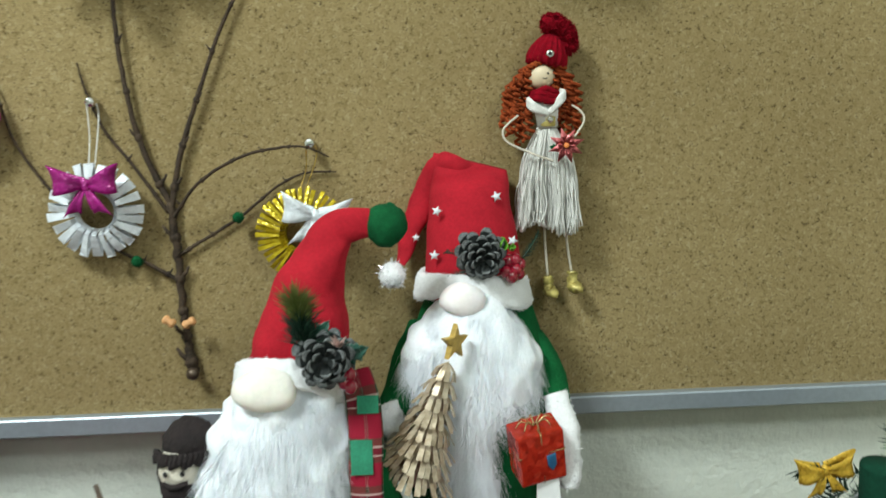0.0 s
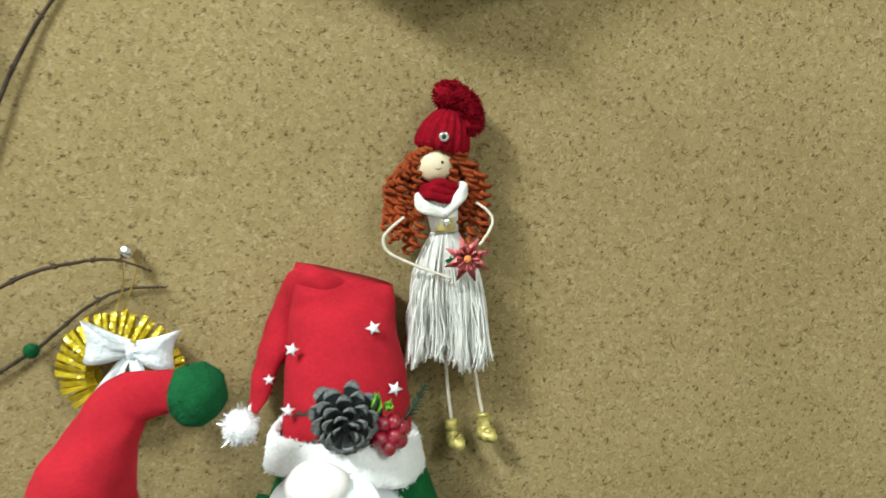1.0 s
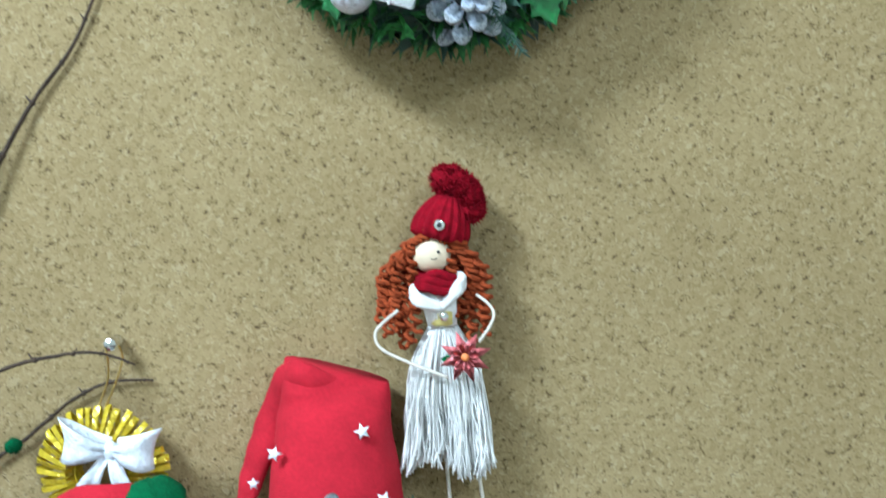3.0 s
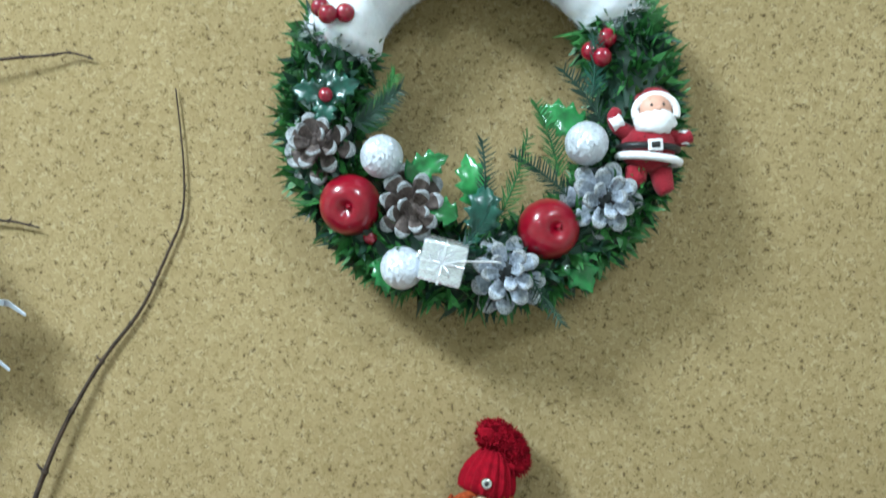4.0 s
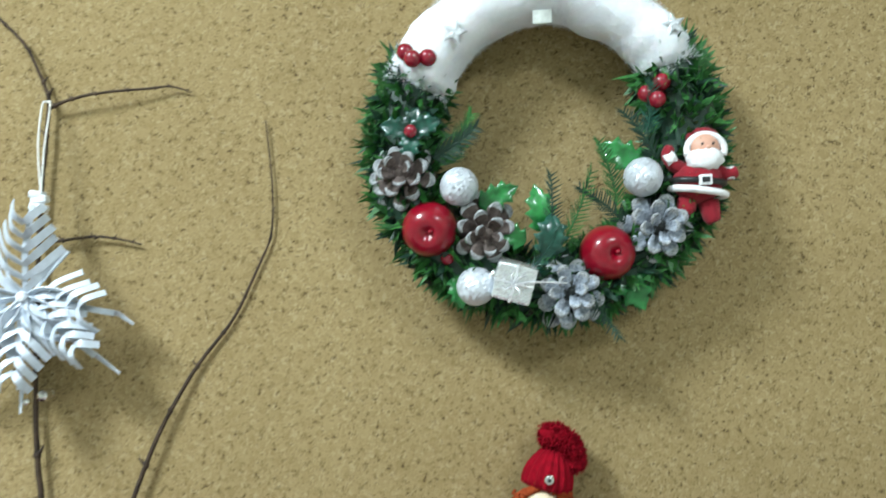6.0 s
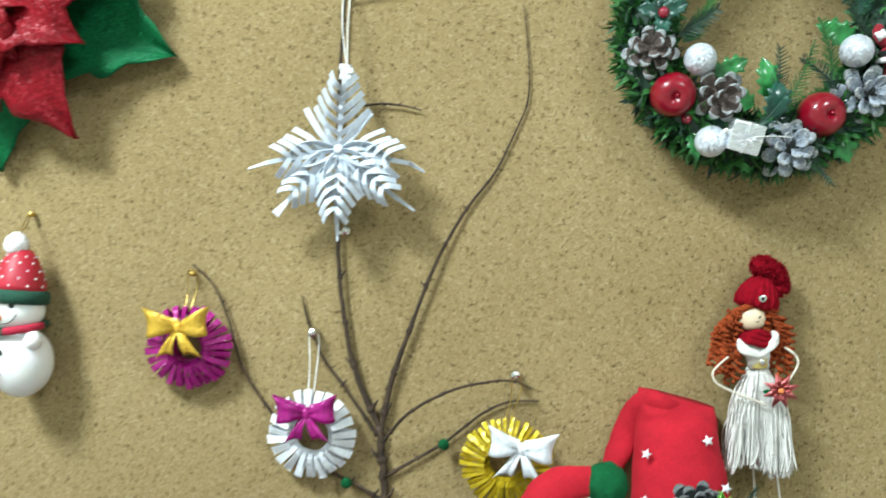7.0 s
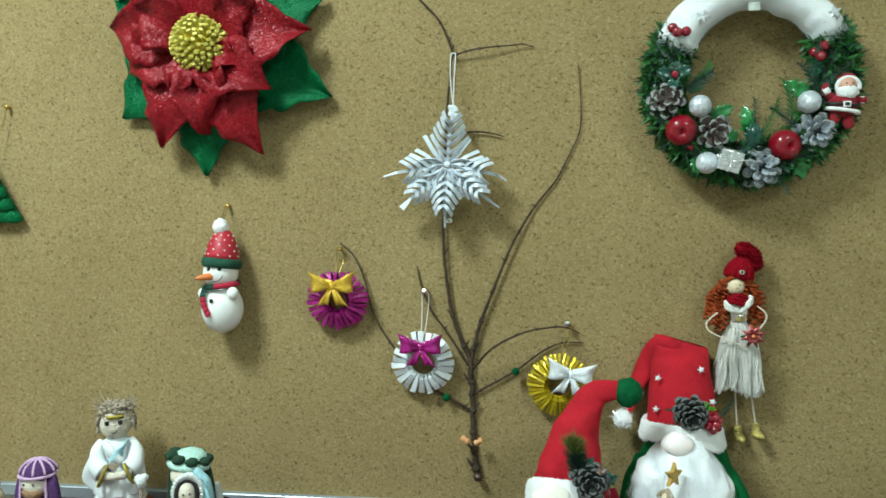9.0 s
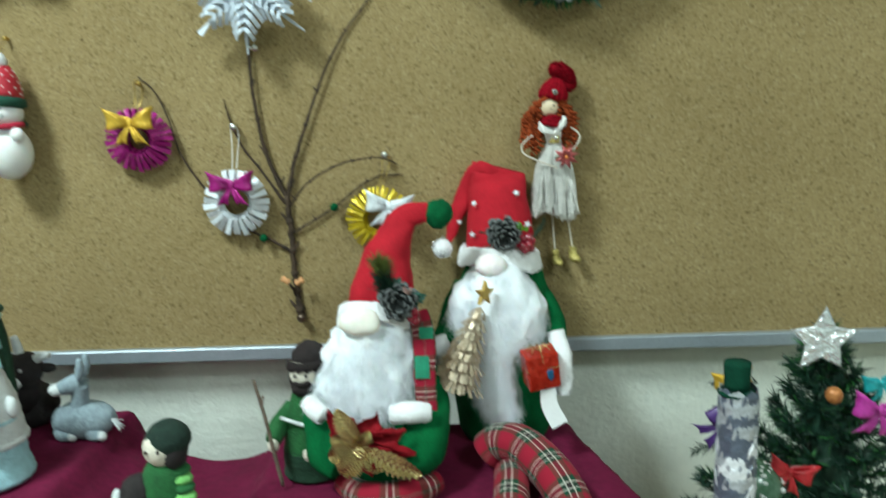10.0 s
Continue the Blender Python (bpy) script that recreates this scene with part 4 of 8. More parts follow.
# fringed felt tree at the far end
def felt_tree():
    t = thing("felt_tree_ornament", (-0.815, -0.01, 1.34), "green glitter felt tree ornament with layered fringes", "ornament")
    for k in range(5):
        z1, z0 = 1.432 - 0.017 * k, 1.408 - 0.0175 * k
        w1, w0 = 0.006 + 0.0065 * k, 0.016 + 0.0078 * k
        out = [(-w1, z1), (w1, z1), (w0, z0 + 0.003)]
        out += [(w0 - 2 * w0 * i / 8, z0 - 0.002 * (i % 2)) for i in range(1, 8)]
        out += [(-w0, z0 + 0.003)]
        b = Build().prism(out, 0.003, Matrix.Translation((-0.815, -0.006 - 0.0035 * (5 - k), 0)), 0, 0.006)
        part("fringe", b, GREEN_G, t)
    b = Build().tube(curve_through([(-0.812, -0.02, 1.430), (-0.794, -0.012, 1.47), (-0.7863, -0.008, 1.502)], 6), 0.0005, 6)
    part("hanging_thread", b, BRASS, t)


felt_tree()


# ---- the big wreath ----
WC = Vector((0.217, 0, 1.4985))
WR = 0.099


def on_ring(ang, r=WR, y=-0.03):
    a = radians(ang)
    return Vector((WC.x + r * math.cos(a), y, WC.z + r * math.sin(a)))


def cone_scale(name, material, size):
    """One pine cone scale: a curved spoon with a thick pale lip."""
    b = Build()
    nu, nv = 5, 4
    vs = []
    for layer in (0, 1):
        for i in range(nu + 1):
            u = i / nu
            w = size * (0.09 + 0.20 * math.sin(u * 1.75))
            if i == nu:
                w *= 0.72
            for j in range(nv + 1):
                v = j / nv * 2 - 1
                z = size * (0.16 * u * u + 0.05 * v * v) - layer * size * (0.05 + 0.10 * u)
                vs.append((size * u * (1 - 0.10 * v * v), w * v, z))
    n = nv + 1
    o = n * (nu + 1)
    fs = []
    for i in range(nu):
        for j in range(nv):
            q = (i * n + j, (i + 1) * n + j, (i + 1) * n + j + 1, i * n + j + 1)
            fs += [q, tuple(k + o for k in q[::-1])]
        fs += [(i * n, i * n + o, (i + 1) * n + o, (i + 1) * n), (i * n + nv, (i + 1) * n + nv, (i + 1) * n + nv + o, i * n + nv + o)]
    fs += [(nu * n + j, nu * n + j + o, nu * n + j + 1 + o, nu * n + j + 1) for j in range(nv)]
    b.add(vs, fs)
    lip = 2 * nv + 2
    for k in range((nu - 1) * lip, len(b.m)):
        b.m[k] = 1
    return finish(name, b, [material, CONE_TIP_DARK if material == CONE_DARK else CONE_TIP])


SCALES = {}


def pine_cone(c, r, material, parent, way=(0, -1, 0), count=38, name="pine_cone", label=""):
    """A cone opened towards way: scales in a spiral, short and upright in the middle, long and spread at the rim."""
    key = (material.name, round(r, 4))
    if key not in SCALES:
        SCALES[key] = cone_scale("cone_scale", material, r)
    c = vec(c)
    q = vec(way).to_track_quat("Z", "Y").to_matrix().to_4x4()
    b = Build().lathe([(0.001, -r * 0.7), (r * 0.34, -r * 0.5), (r * 0.40, -r * 0.1), (r * 0.26, r * 0.35), (r * 0.05, r * 0.55)], 12, 0, Matrix.Translation(c) @ q)
    core = part(name, b, CONE_DARK if material != CONE_BROWN else CONE_BROWN, parent, label) if parent else None
    o = c - root_of(parent).location
    for i in range(count):
        f = (i + 0.5) / count
        h = r * (0.50 - 0.95 * f)
        spread = radians(58 - 82 * f ** 0.7)
        s = 0.50 + 0.52 * f ** 0.6
        m = Matrix.Translation(o) @ q @ Matrix.Rotation(i * 2.39996 + random.uniform(-0.12, 0.12), 4, "Z") @ Matrix.Translation((r * 0.08 + r * 0.12 * f, 0, h)) @ Matrix.Rotation(-spread, 4, "Y") @ Matrix.Diagonal((s, s * random.uniform(0.9, 1.1), s, 1))
        piece("scale", SCALES[key], core, m)
    return core


def holly_leaf(b, c, ang, length, width, lift=0.0, slot=0, fold=0.25, y_tip=0.0):
    """A spiked leaf folded along its rib."""
    a = radians(ang)
    ax = Vector((math.cos(a), y_tip, math.sin(a)))
    sd = Vector((-math.sin(a), 0, math.cos(a)))
    c = vec(c)
    k = 12
    prof = [0.10, 0.55, 0.95, 0.60, 0.72, 1.0, 0.58, 0.66, 0.86, 0.42, 0.40, 0.16, 0.0]
    rows = []
    for i in range(k + 1):
        u = i / k
        w = width * prof[i]
        bow_h = lift * math.sin(math.pi * u)
        for v in (-1, -0.5, 0, 0.5, 1):
            shift = 0.03 * length if prof[i] > 0.8 and abs(v) == 1 else 0
            rows.append(c + ax * (length * u + shift) + sd * w * v + Vector((0, -bow_h - fold * w * abs(v) + (0.0008 if v == 0 else 0), 0)))
    back = [p + Vector((0, 0.0009, 0)) for p in rows]
    o = len(rows)
    fs = []
    for i in range(k):
        for j in range(4):
            q = (i * 5 + j, i * 5 + j + 1, (i + 1) * 5 + j + 1, (i + 1) * 5 + j)
            fs += [q, tuple(x + o for x in q[::-1])]
        fs += [(i * 5, (i + 1) * 5, (i + 1) * 5 + o, i * 5 + o), (i * 5 + 4, i * 5 + 4 + o, (i + 1) * 5 + 4 + o, (i + 1) * 5 + 4)]
    b.add(rows + back, fs, slot)


def sprig(b, c, ang, length, n, nl, slot=0, y_tip=-0.2, curl=0.2, wide=0.0011):
    """A fir sprig: a stem with flat needles on all sides."""
    a = radians(ang)
    ax = Vector((math.cos(a), y_tip, math.sin(a))).normalized()
    sd = Vector((-math.sin(a), 0, math.cos(a)))
    c = vec(c)
    pts = [c + ax * length * u + sd * curl * length * u * u for u in np.linspace(0, 1, 6)]
    b.tube(pts, [0.0008, 0.0004], 5, slot)
    for i in range(n):
        u = (i + 0.5) / n
        p = c + ax * length * u + sd * curl * length * u * u
        s = 1 if i % 2 else -1
        d = ax * 0.75 + sd * s * random.uniform(0.5, 1.0) + Vector((0, random.uniform(-0.6, 0.3), 0))
        b.blade(p, d, nl * (1.05 - 0.5 * u) * random.uniform(0.8, 1.15), wide, 0, slot, Vector((0, 1, 0.2)))


def star_outline(r, inner=0.42, turn=0.0):
    return [((r if i % 2 == 0 else r * inner) * math.sin(i * math.pi / 5 + turn), (r if i % 2 == 0 else r * inner) * math.cos(i * math.pi / 5 + turn)) for i in range(10)]


def fleece(ang):
    """Middle radius and half width of the fleece roll at an angle round the wreath."""
    return float(np.interp(ang, (20, 90, 160), (0.1020, 0.1070, 0.0970))), float(np.interp(ang, (20, 90, 160), (0.0200, 0.0215, 0.0245)))


def big_wreath():
    t = thing("christmas_wreath", WC, "wreath of white fleece and green tinsel with cones and apples", "wreath")
    # white fleece arc
    b = Build()
    n, k = 26, 66
    a0, a1 = 26, 156
    vs = []
    for i in range(k + 1):
        u = i / k
        ang = a0 + (a1 - a0) * u
        end = min(1.0, (min(u, 1 - u) / 0.05 + 0.05)) ** 0.5
        for j in range(n):
            q = 2 * math.pi * j / n
            rc, half = fleece(ang)
            p = on_ring(ang, rc + half * end * math.cos(q), -0.031 + 0.025 * end * math.sin(q))
            d = (p - on_ring(ang, rc)).normalized()
            p += d * (0.0038 * noise.noise(p * 38) + 0.0014 * noise.noise(p * 110))
            vs.append(p)
    fs = [(i * n + j, (i + 1) * n + j, (i + 1) * n + (j + 1) % n, i * n + (j + 1) % n) for i in range(k) for j in range(n)]
    fs += [tuple(range(n)), tuple(k * n + j for j in range(n))[::-1]]
    b.add(vs, fs)
    for i in range(22000):
        ang = random.uniform(a0, a1)
        q = random.uniform(0, 2 * math.pi)
        if math.sin(q) > 0.7:
            continue
        rc, half = fleece(ang)
        c0 = on_ring(ang, rc)
        p = on_ring(ang, rc + half * 0.97 * math.cos(q), -0.031 + 0.0245 * math.sin(q))
        d = (p - c0).normalized() + Vector((random.gauss(0, 0.9), random.gauss(0, 0.9), random.gauss(0, 0.9)))
        b.blade(p - (p - c0).normalized() * 0.001, d, random.uniform(0.0022, 0.0052), 0.0002)
    part("white_fleece_ring", b, WHITE_FUR, t, "fluffy white fleece half of the ring")
    # green tinsel arc
    b = Build()
    ring = [on_ring(a, WR, -0.026) for a in np.linspace(150, 390, 60)]
    b.tube(ring, 0.022, 12, 1)
    for i in range(4600):
        ang = random.uniform(147, 394)
        q = random.uniform(0, 2 * math.pi)
        c0 = on_ring(ang, WR, -0.026)
        p = on_ring(ang, WR + 0.001 + 0.0185 * math.cos(q), -0.026 + 0.018 * math.sin(q))
        d = (p - c0).normalized() * random.uniform(0.5, 1.1)
        tg = Vector((-math.sin(radians(ang)), 0, math.cos(radians(ang))))
        d += tg * random.gauss(0, 0.75) + Vector((random.gauss(0, 0.3), random.gauss(0, 0.3), random.gauss(0, 0.3)))
        ln = random.uniform(0.010, 0.021)
        e = p + d.normalized() * ln
        if e.y > -0.003:
            continue
        b.blade(p, d, ln, random.uniform(0.0030, 0.0062), 0, 0 if random.random() < 0.72 else 1)
    part("tinsel_needles", b, [NEEDLE, NEEDLE_D], t, "short green plastic needles", smooth=False, kind="stuff")
    # pine cones
    pine_cone((0.119, -0.050, 1.479), 0.0215, CONE_BROWN, t, (-0.1, -1, 0.15), 21, label="brown cone with white tips")
    pine_cone((0.173, -0.052, 1.438), 0.0215, CONE_BROWN, t, (0.15, -1, -0.25), 20, label="brown cone with white tips")
    pine_cone((0.228, -0.050, 1.396), 0.0225, CONE_GREY, t, (0.0, -1, 0.1), 21, label="whitewashed grey cone")
    pine_cone((0.288, -0.050, 1.437), 0.0225, CONE_GREY, t, (0.05, -1, -0.05), 22, label="whitewashed grey cone")
    # apples
    for c, way in (((0.136, -0.048, 1.442), (-0.05, -1, -0.25)), ((0.254, -0.045, 1.421), (0.25, -1, -0.05))):
        q = vec(way).to_track_quat("Z", "Y").to_matrix().to_4x4()
        r = 0.0185
        prof = [(0.0002, -r * 0.8), (r * 0.4, -r * 0.86), (r * 0.8, -r * 0.6), (r, -r * 0.05), (r * 0.97, r * 0.35), (r * 0.80, r * 0.74), (r * 0.52, r * 0.93), (r * 0.30, r * 0.93), (r * 0.14, r * 0.82), (0.0002, r * 0.74)]
        fine = [(p.x, p.y) for p in curve_through([(a, z, 0) for a, z in prof], 3)]
        b = Build().lathe([(max(a, 0.0001), z) for a, z in fine], 32, 0, Matrix.Translation(c) @ q)
        ap = part("apple", b, APPLE, t, "glossy red lacquered apple")
        b = Build().tube([Matrix.Translation(c) @ q @ Vector(p) for p in ((0, 0, r * 0.70), (0.001, 0.001, r * 0.82), (0.0025, 0.001, r * 0.92))], [0.0012, 0.0016], 8)
        part("stem", b, APPLE, ap)
    # glitter balls
    for c in ((0.157, -0.055, 1.469), (0.1655, -0.052, 1.402), (0.279, -0.055, 1.470)):
        b = Build().ball(c, 0.0130, 26, 18)
        part("glitter_ball", b, BALL_G, t, "silver glitter ball")
    b = Build().lathe([(0.004, 0), (0.0042, 0.004), (0.003, 0.006), (0.0005, 0.0065)], 12, 0, Matrix.Translation((0.1755, -0.054, 1.408)) @ Matrix.Rotation(radians(60), 4, "Y"))
    part("ball_cap", b, STEEL, t)
    # foil gift
    m = Matrix.Translation((0.1905, -0.058, 1.4045)) @ Matrix.Rotation(radians(17), 4, "Y") @ Matrix.Rotation(radians(10), 4, "X")
    b = Build().box((0.026, 0.018, 0.025), m, 0.002, 0, 0.0012)
    gift = part("foil_gift", b, FOIL, t, "small silver foil gift box", smooth=False)
    for size in ((0.0268, 0.0188, 0.0016), (0.0016, 0.0188, 0.0258)):
        part("ribbon", Build().box(size, m, 0.0004), TINSEL, gift)
    b = Build()
    for k in range(7):
        a = 2 * math.pi * k / 7
        b.tube(curve_through([m @ Vector((0, -0.0095, 0)), m @ Vector((0.006 * math.cos(a + 0.3), -0.014, 0.006 * math.sin(a + 0.3))), m @ Vector((0.009 * math.cos(a), -0.011, 0.009 * math.sin(a)))], 4), 0.0005, 5)
    b.tube(curve_through([m @ Vector((0, -0.0095, 0)), (0.205, -0.068, 1.4035), (0.224, -0.071, 1.402)], 5), 0.0006, 5)
    part("cord_bow", b, TINSEL, gift)
    # berries
    for x, y, z in ((0.1245, -0.056, 1.5610), (0.1295, -0.061, 1.5550), (0.1395, -0.058, 1.5560), (0.2960, -0.048, 1.5345), (0.2860, -0.046, 1.5275), (0.2920, -0.050, 1.5225), (0.147, -0.048, 1.4215), (0.1265, -0.064, 1.5060)):
        r = 0.0060 if z > 1.51 else 0.0045
        b = Build().ball((x, y, z), r, 18, 12)
        part("berry", b, BERRY, t, "glossy red berry")
    # leaves
    for c, ang, ln, w, lift, mt in (((0.170, -0.048, 1.456), 25, 0.030, 0.010, 0.004, LEAF_G), ((0.262, -0.040, 1.412), -60, 0.036, 0.013, 0.004, LEAF_G), ((0.213, -0.050, 1.436), 100, 0.034, 0.011, 0.006, LEAF_G),
                                    ((0.214, -0.056, 1.420), 82, 0.030, 0.012, 0.006, LEAF_D), ((0.280, -0.045, 1.478), 150, 0.034, 0.012, 0.005, LEAF_G), ((0.1265, -0.060, 1.506), 20, 0.022, 0.0085, 0.003, LEAF_D),
                                    ((0.1265, -0.060, 1.506), 165, 0.022, 0.0085, 0.003, LEAF_D), ((0.1265, -0.060, 1.506), 265, 0.020, 0.008, 0.003, LEAF_D), ((0.1265, -0.058, 1.506), 75, 0.018, 0.008, 0.002, LEAF_D),
                                    ((0.152, -0.045, 1.410), 280, 0.024, 0.008, 0.003, LEAF_G), ((0.200, -0.05, 1.430), 150, 0.026, 0.009, 0.003, LEAF_G)):
        b = Build()
        holly_leaf(b, c, ang, ln, w, lift)
        part("holly_leaf", b, mt, t)
    # sprigs
    for c, ang, ln, cnt, nl, mt in (((0.236, -0.045, 1.410), -75, 0.052, 40, 0.010, NEEDLE_D), ((0.214, -0.052, 1.425), 75, 0.050, 36, 0.012, NEEDLE_D), ((0.222, -0.05, 1.425), 55, 0.055, 40, 0.012, NEEDLE),
                                    ((0.145, -0.045, 1.485), 45, 0.040, 60, 0.014, NEEDLE), ((0.140, -0.050, 1.490), 20, 0.036, 50, 0.014, NEEDLE_D), ((0.262, -0.05, 1.452), 95, 0.045, 44, 0.013, NEEDLE),
                                    ((0.290, -0.05, 1.482), 115, 0.040, 40, 0.013, NEEDLE_D), ((0.266, -0.052, 1.440), 130, 0.040, 40, 0.013, NEEDLE_D), ((0.20, -0.055, 1.41), 40, 0.035, 32, 0.011, LEAF_D), ((0.285, -0.045, 1.50), 75, 0.035, 36, 0.012, LEAF_D)):
        b = Build()
        sprig(b, c, ang, ln, cnt, nl, y_tip=-0.25)
        part("fir_sprig", b, mt, t, smooth=False)
    # stars
    for x, y, z, r, tw in ((0.2155, -0.0590, 1.6030, 0.0145, 0.05), (0.1580, -0.0580, 1.5720, 0.0090, 0.3), (0.3035, -0.0560, 1.5705, 0.0085, -0.2)):
        b = Build().prism(star_outline(r, 0.45, tw), 0.001, Matrix.Translation((x, y, z)), 0, 0.0008, 0.7)
        part("silver_star", b, mat("frosted_silver_star", (0.52, 0.55, 0.57), 0.35, metal=0.2, glitter=0.5, gscale=700), t, smooth=False)
    b = Build().box((0.013, 0.003, 0.010), Matrix.Translation((0.2180, -0.047, 1.5830)), 0.001)
    part("star_tab", b, mat("frosted_plastic", (0.62, 0.66, 0.62), 0.4), t)
    # figurine: one plain mesh
    b = Build()
    red, wht, blk, skn = 0, 1, 2, 3
    b.ball((0.3160, -0.050, 1.466), (0.0165, 0.013, 0.0150), 22, 16, red)
    b.ball((0.3200, -0.052, 1.4880), (0.0108, 0.0105, 0.0105), 20, 14, skn)
    b.ball((0.3195, -0.0570, 1.4800), (0.0122, 0.0085, 0.0080), 20, 14, wht, 0.2, 300)
    b.ball((0.3210, -0.0480, 1.4950), (0.0112, 0.0085, 0.0075), 18, 12, red)
    b.ball((0.3205, -0.0630, 1.4868), (0.0018, 0.0016, 0.0016), 8, 6, skn)
    for ex in (0.3170, 0.3240):
        b.ball((ex, -0.0618, 1.4895), (0.0009, 0.0007, 0.0010), 8, 6, blk)
    b.tube([Vector((0.3205 + 0.0122 * math.cos(q), -0.0560, 1.4860 + 0.0105 * math.sin(q))) for q in np.linspace(-0.35, 3.5, 22)], 0.0024, 8, wht)
    b.tube([Vector((0.3160, -0.050, 1.4655)) + Vector((0.0172 * math.cos(q), 0.0136 * math.sin(q), -0.0018 * math.cos(q))) for q in np.linspace(0, 6.283, 25)], 0.0021, 8, blk)
    b.tube([Vector((0.3160, -0.050, 1.4590)) + Vector((0.0178 * math.cos(q), 0.0140 * math.sin(q), -0.003 * math.cos(q))) for q in np.linspace(0, 6.283, 25)], 0.0024, 8, wht)
    b.tube(curve_through([(0.3060, -0.050, 1.4745), (0.2990, -0.052, 1.4790), (0.2965, -0.052, 1.4850), (0.2985, -0.050, 1.4890)], 4), [0.0050, 0.0046, 0.0042, 0.0036], 10, red)
    b.tube([(0.2945, -0.054, 1.4800), (0.3005, -0.054, 1.4830)], 0.0042, 10, wht)
    b.tube(curve_through([(0.3290, -0.050, 1.4720), (0.3350, -0.052, 1.4700), (0.3410, -0.052, 1.4715)], 4), [0.0050, 0.0046, 0.0040], 10, red)
    b.tube([(0.3365, -0.052, 1.4745), (0.3365, -0.052, 1.4665)], 0.0036, 10, wht)
    b.tube(curve_through([(0.3085, -0.050, 1.4540), (0.3070, -0.052, 1.4460), (0.3080, -0.053, 1.4430)], 4), [0.0070, 0.0062, 0.0040], 12, red)
    b.tube(curve_through([(0.3225, -0.050, 1.4520), (0.3235, -0.052, 1.4430), (0.3250, -0.053, 1.4385)], 4), [0.0070, 0.0062, 0.0045], 12, red)
    b.box((0.0085, 0.003, 0.0068), Matrix.Translation((0.3170, -0.0650, 1.4655)), 0.0008, wht)
    b.box((0.0050, 0.0036, 0.0036), Matrix.Translation((0.3170, -0.0652, 1.4655)), 0.0004, blk)
    part("figurine", b, [mat("red_flocking", (0.26, 0.006, 0.016), 0.95, vary=0.1, scale=150, bump=0.5, bscale=900, sheen=0.1), WHITE_FELT, BLACK, mat("peach_vinyl", (0.66, 0.36, 0.26), 0.5, vary=0.03)], t, "small red flocked Christmas figure with white beard")
    b = Build().tube(curve_through([(0.216, -0.028, 1.622), (0.2155, -0.014, 1.640), (0.217, -0.008, 1.653), (0.219, -0.014, 1.640), (0.219, -0.028, 1.622)], 6), 0.0011, 6)
    part("hanging_loop", b, mat("yellow_cord", (0.60, 0.46, 0.14), 0.7, vary=0.1), t)


big_wreath()


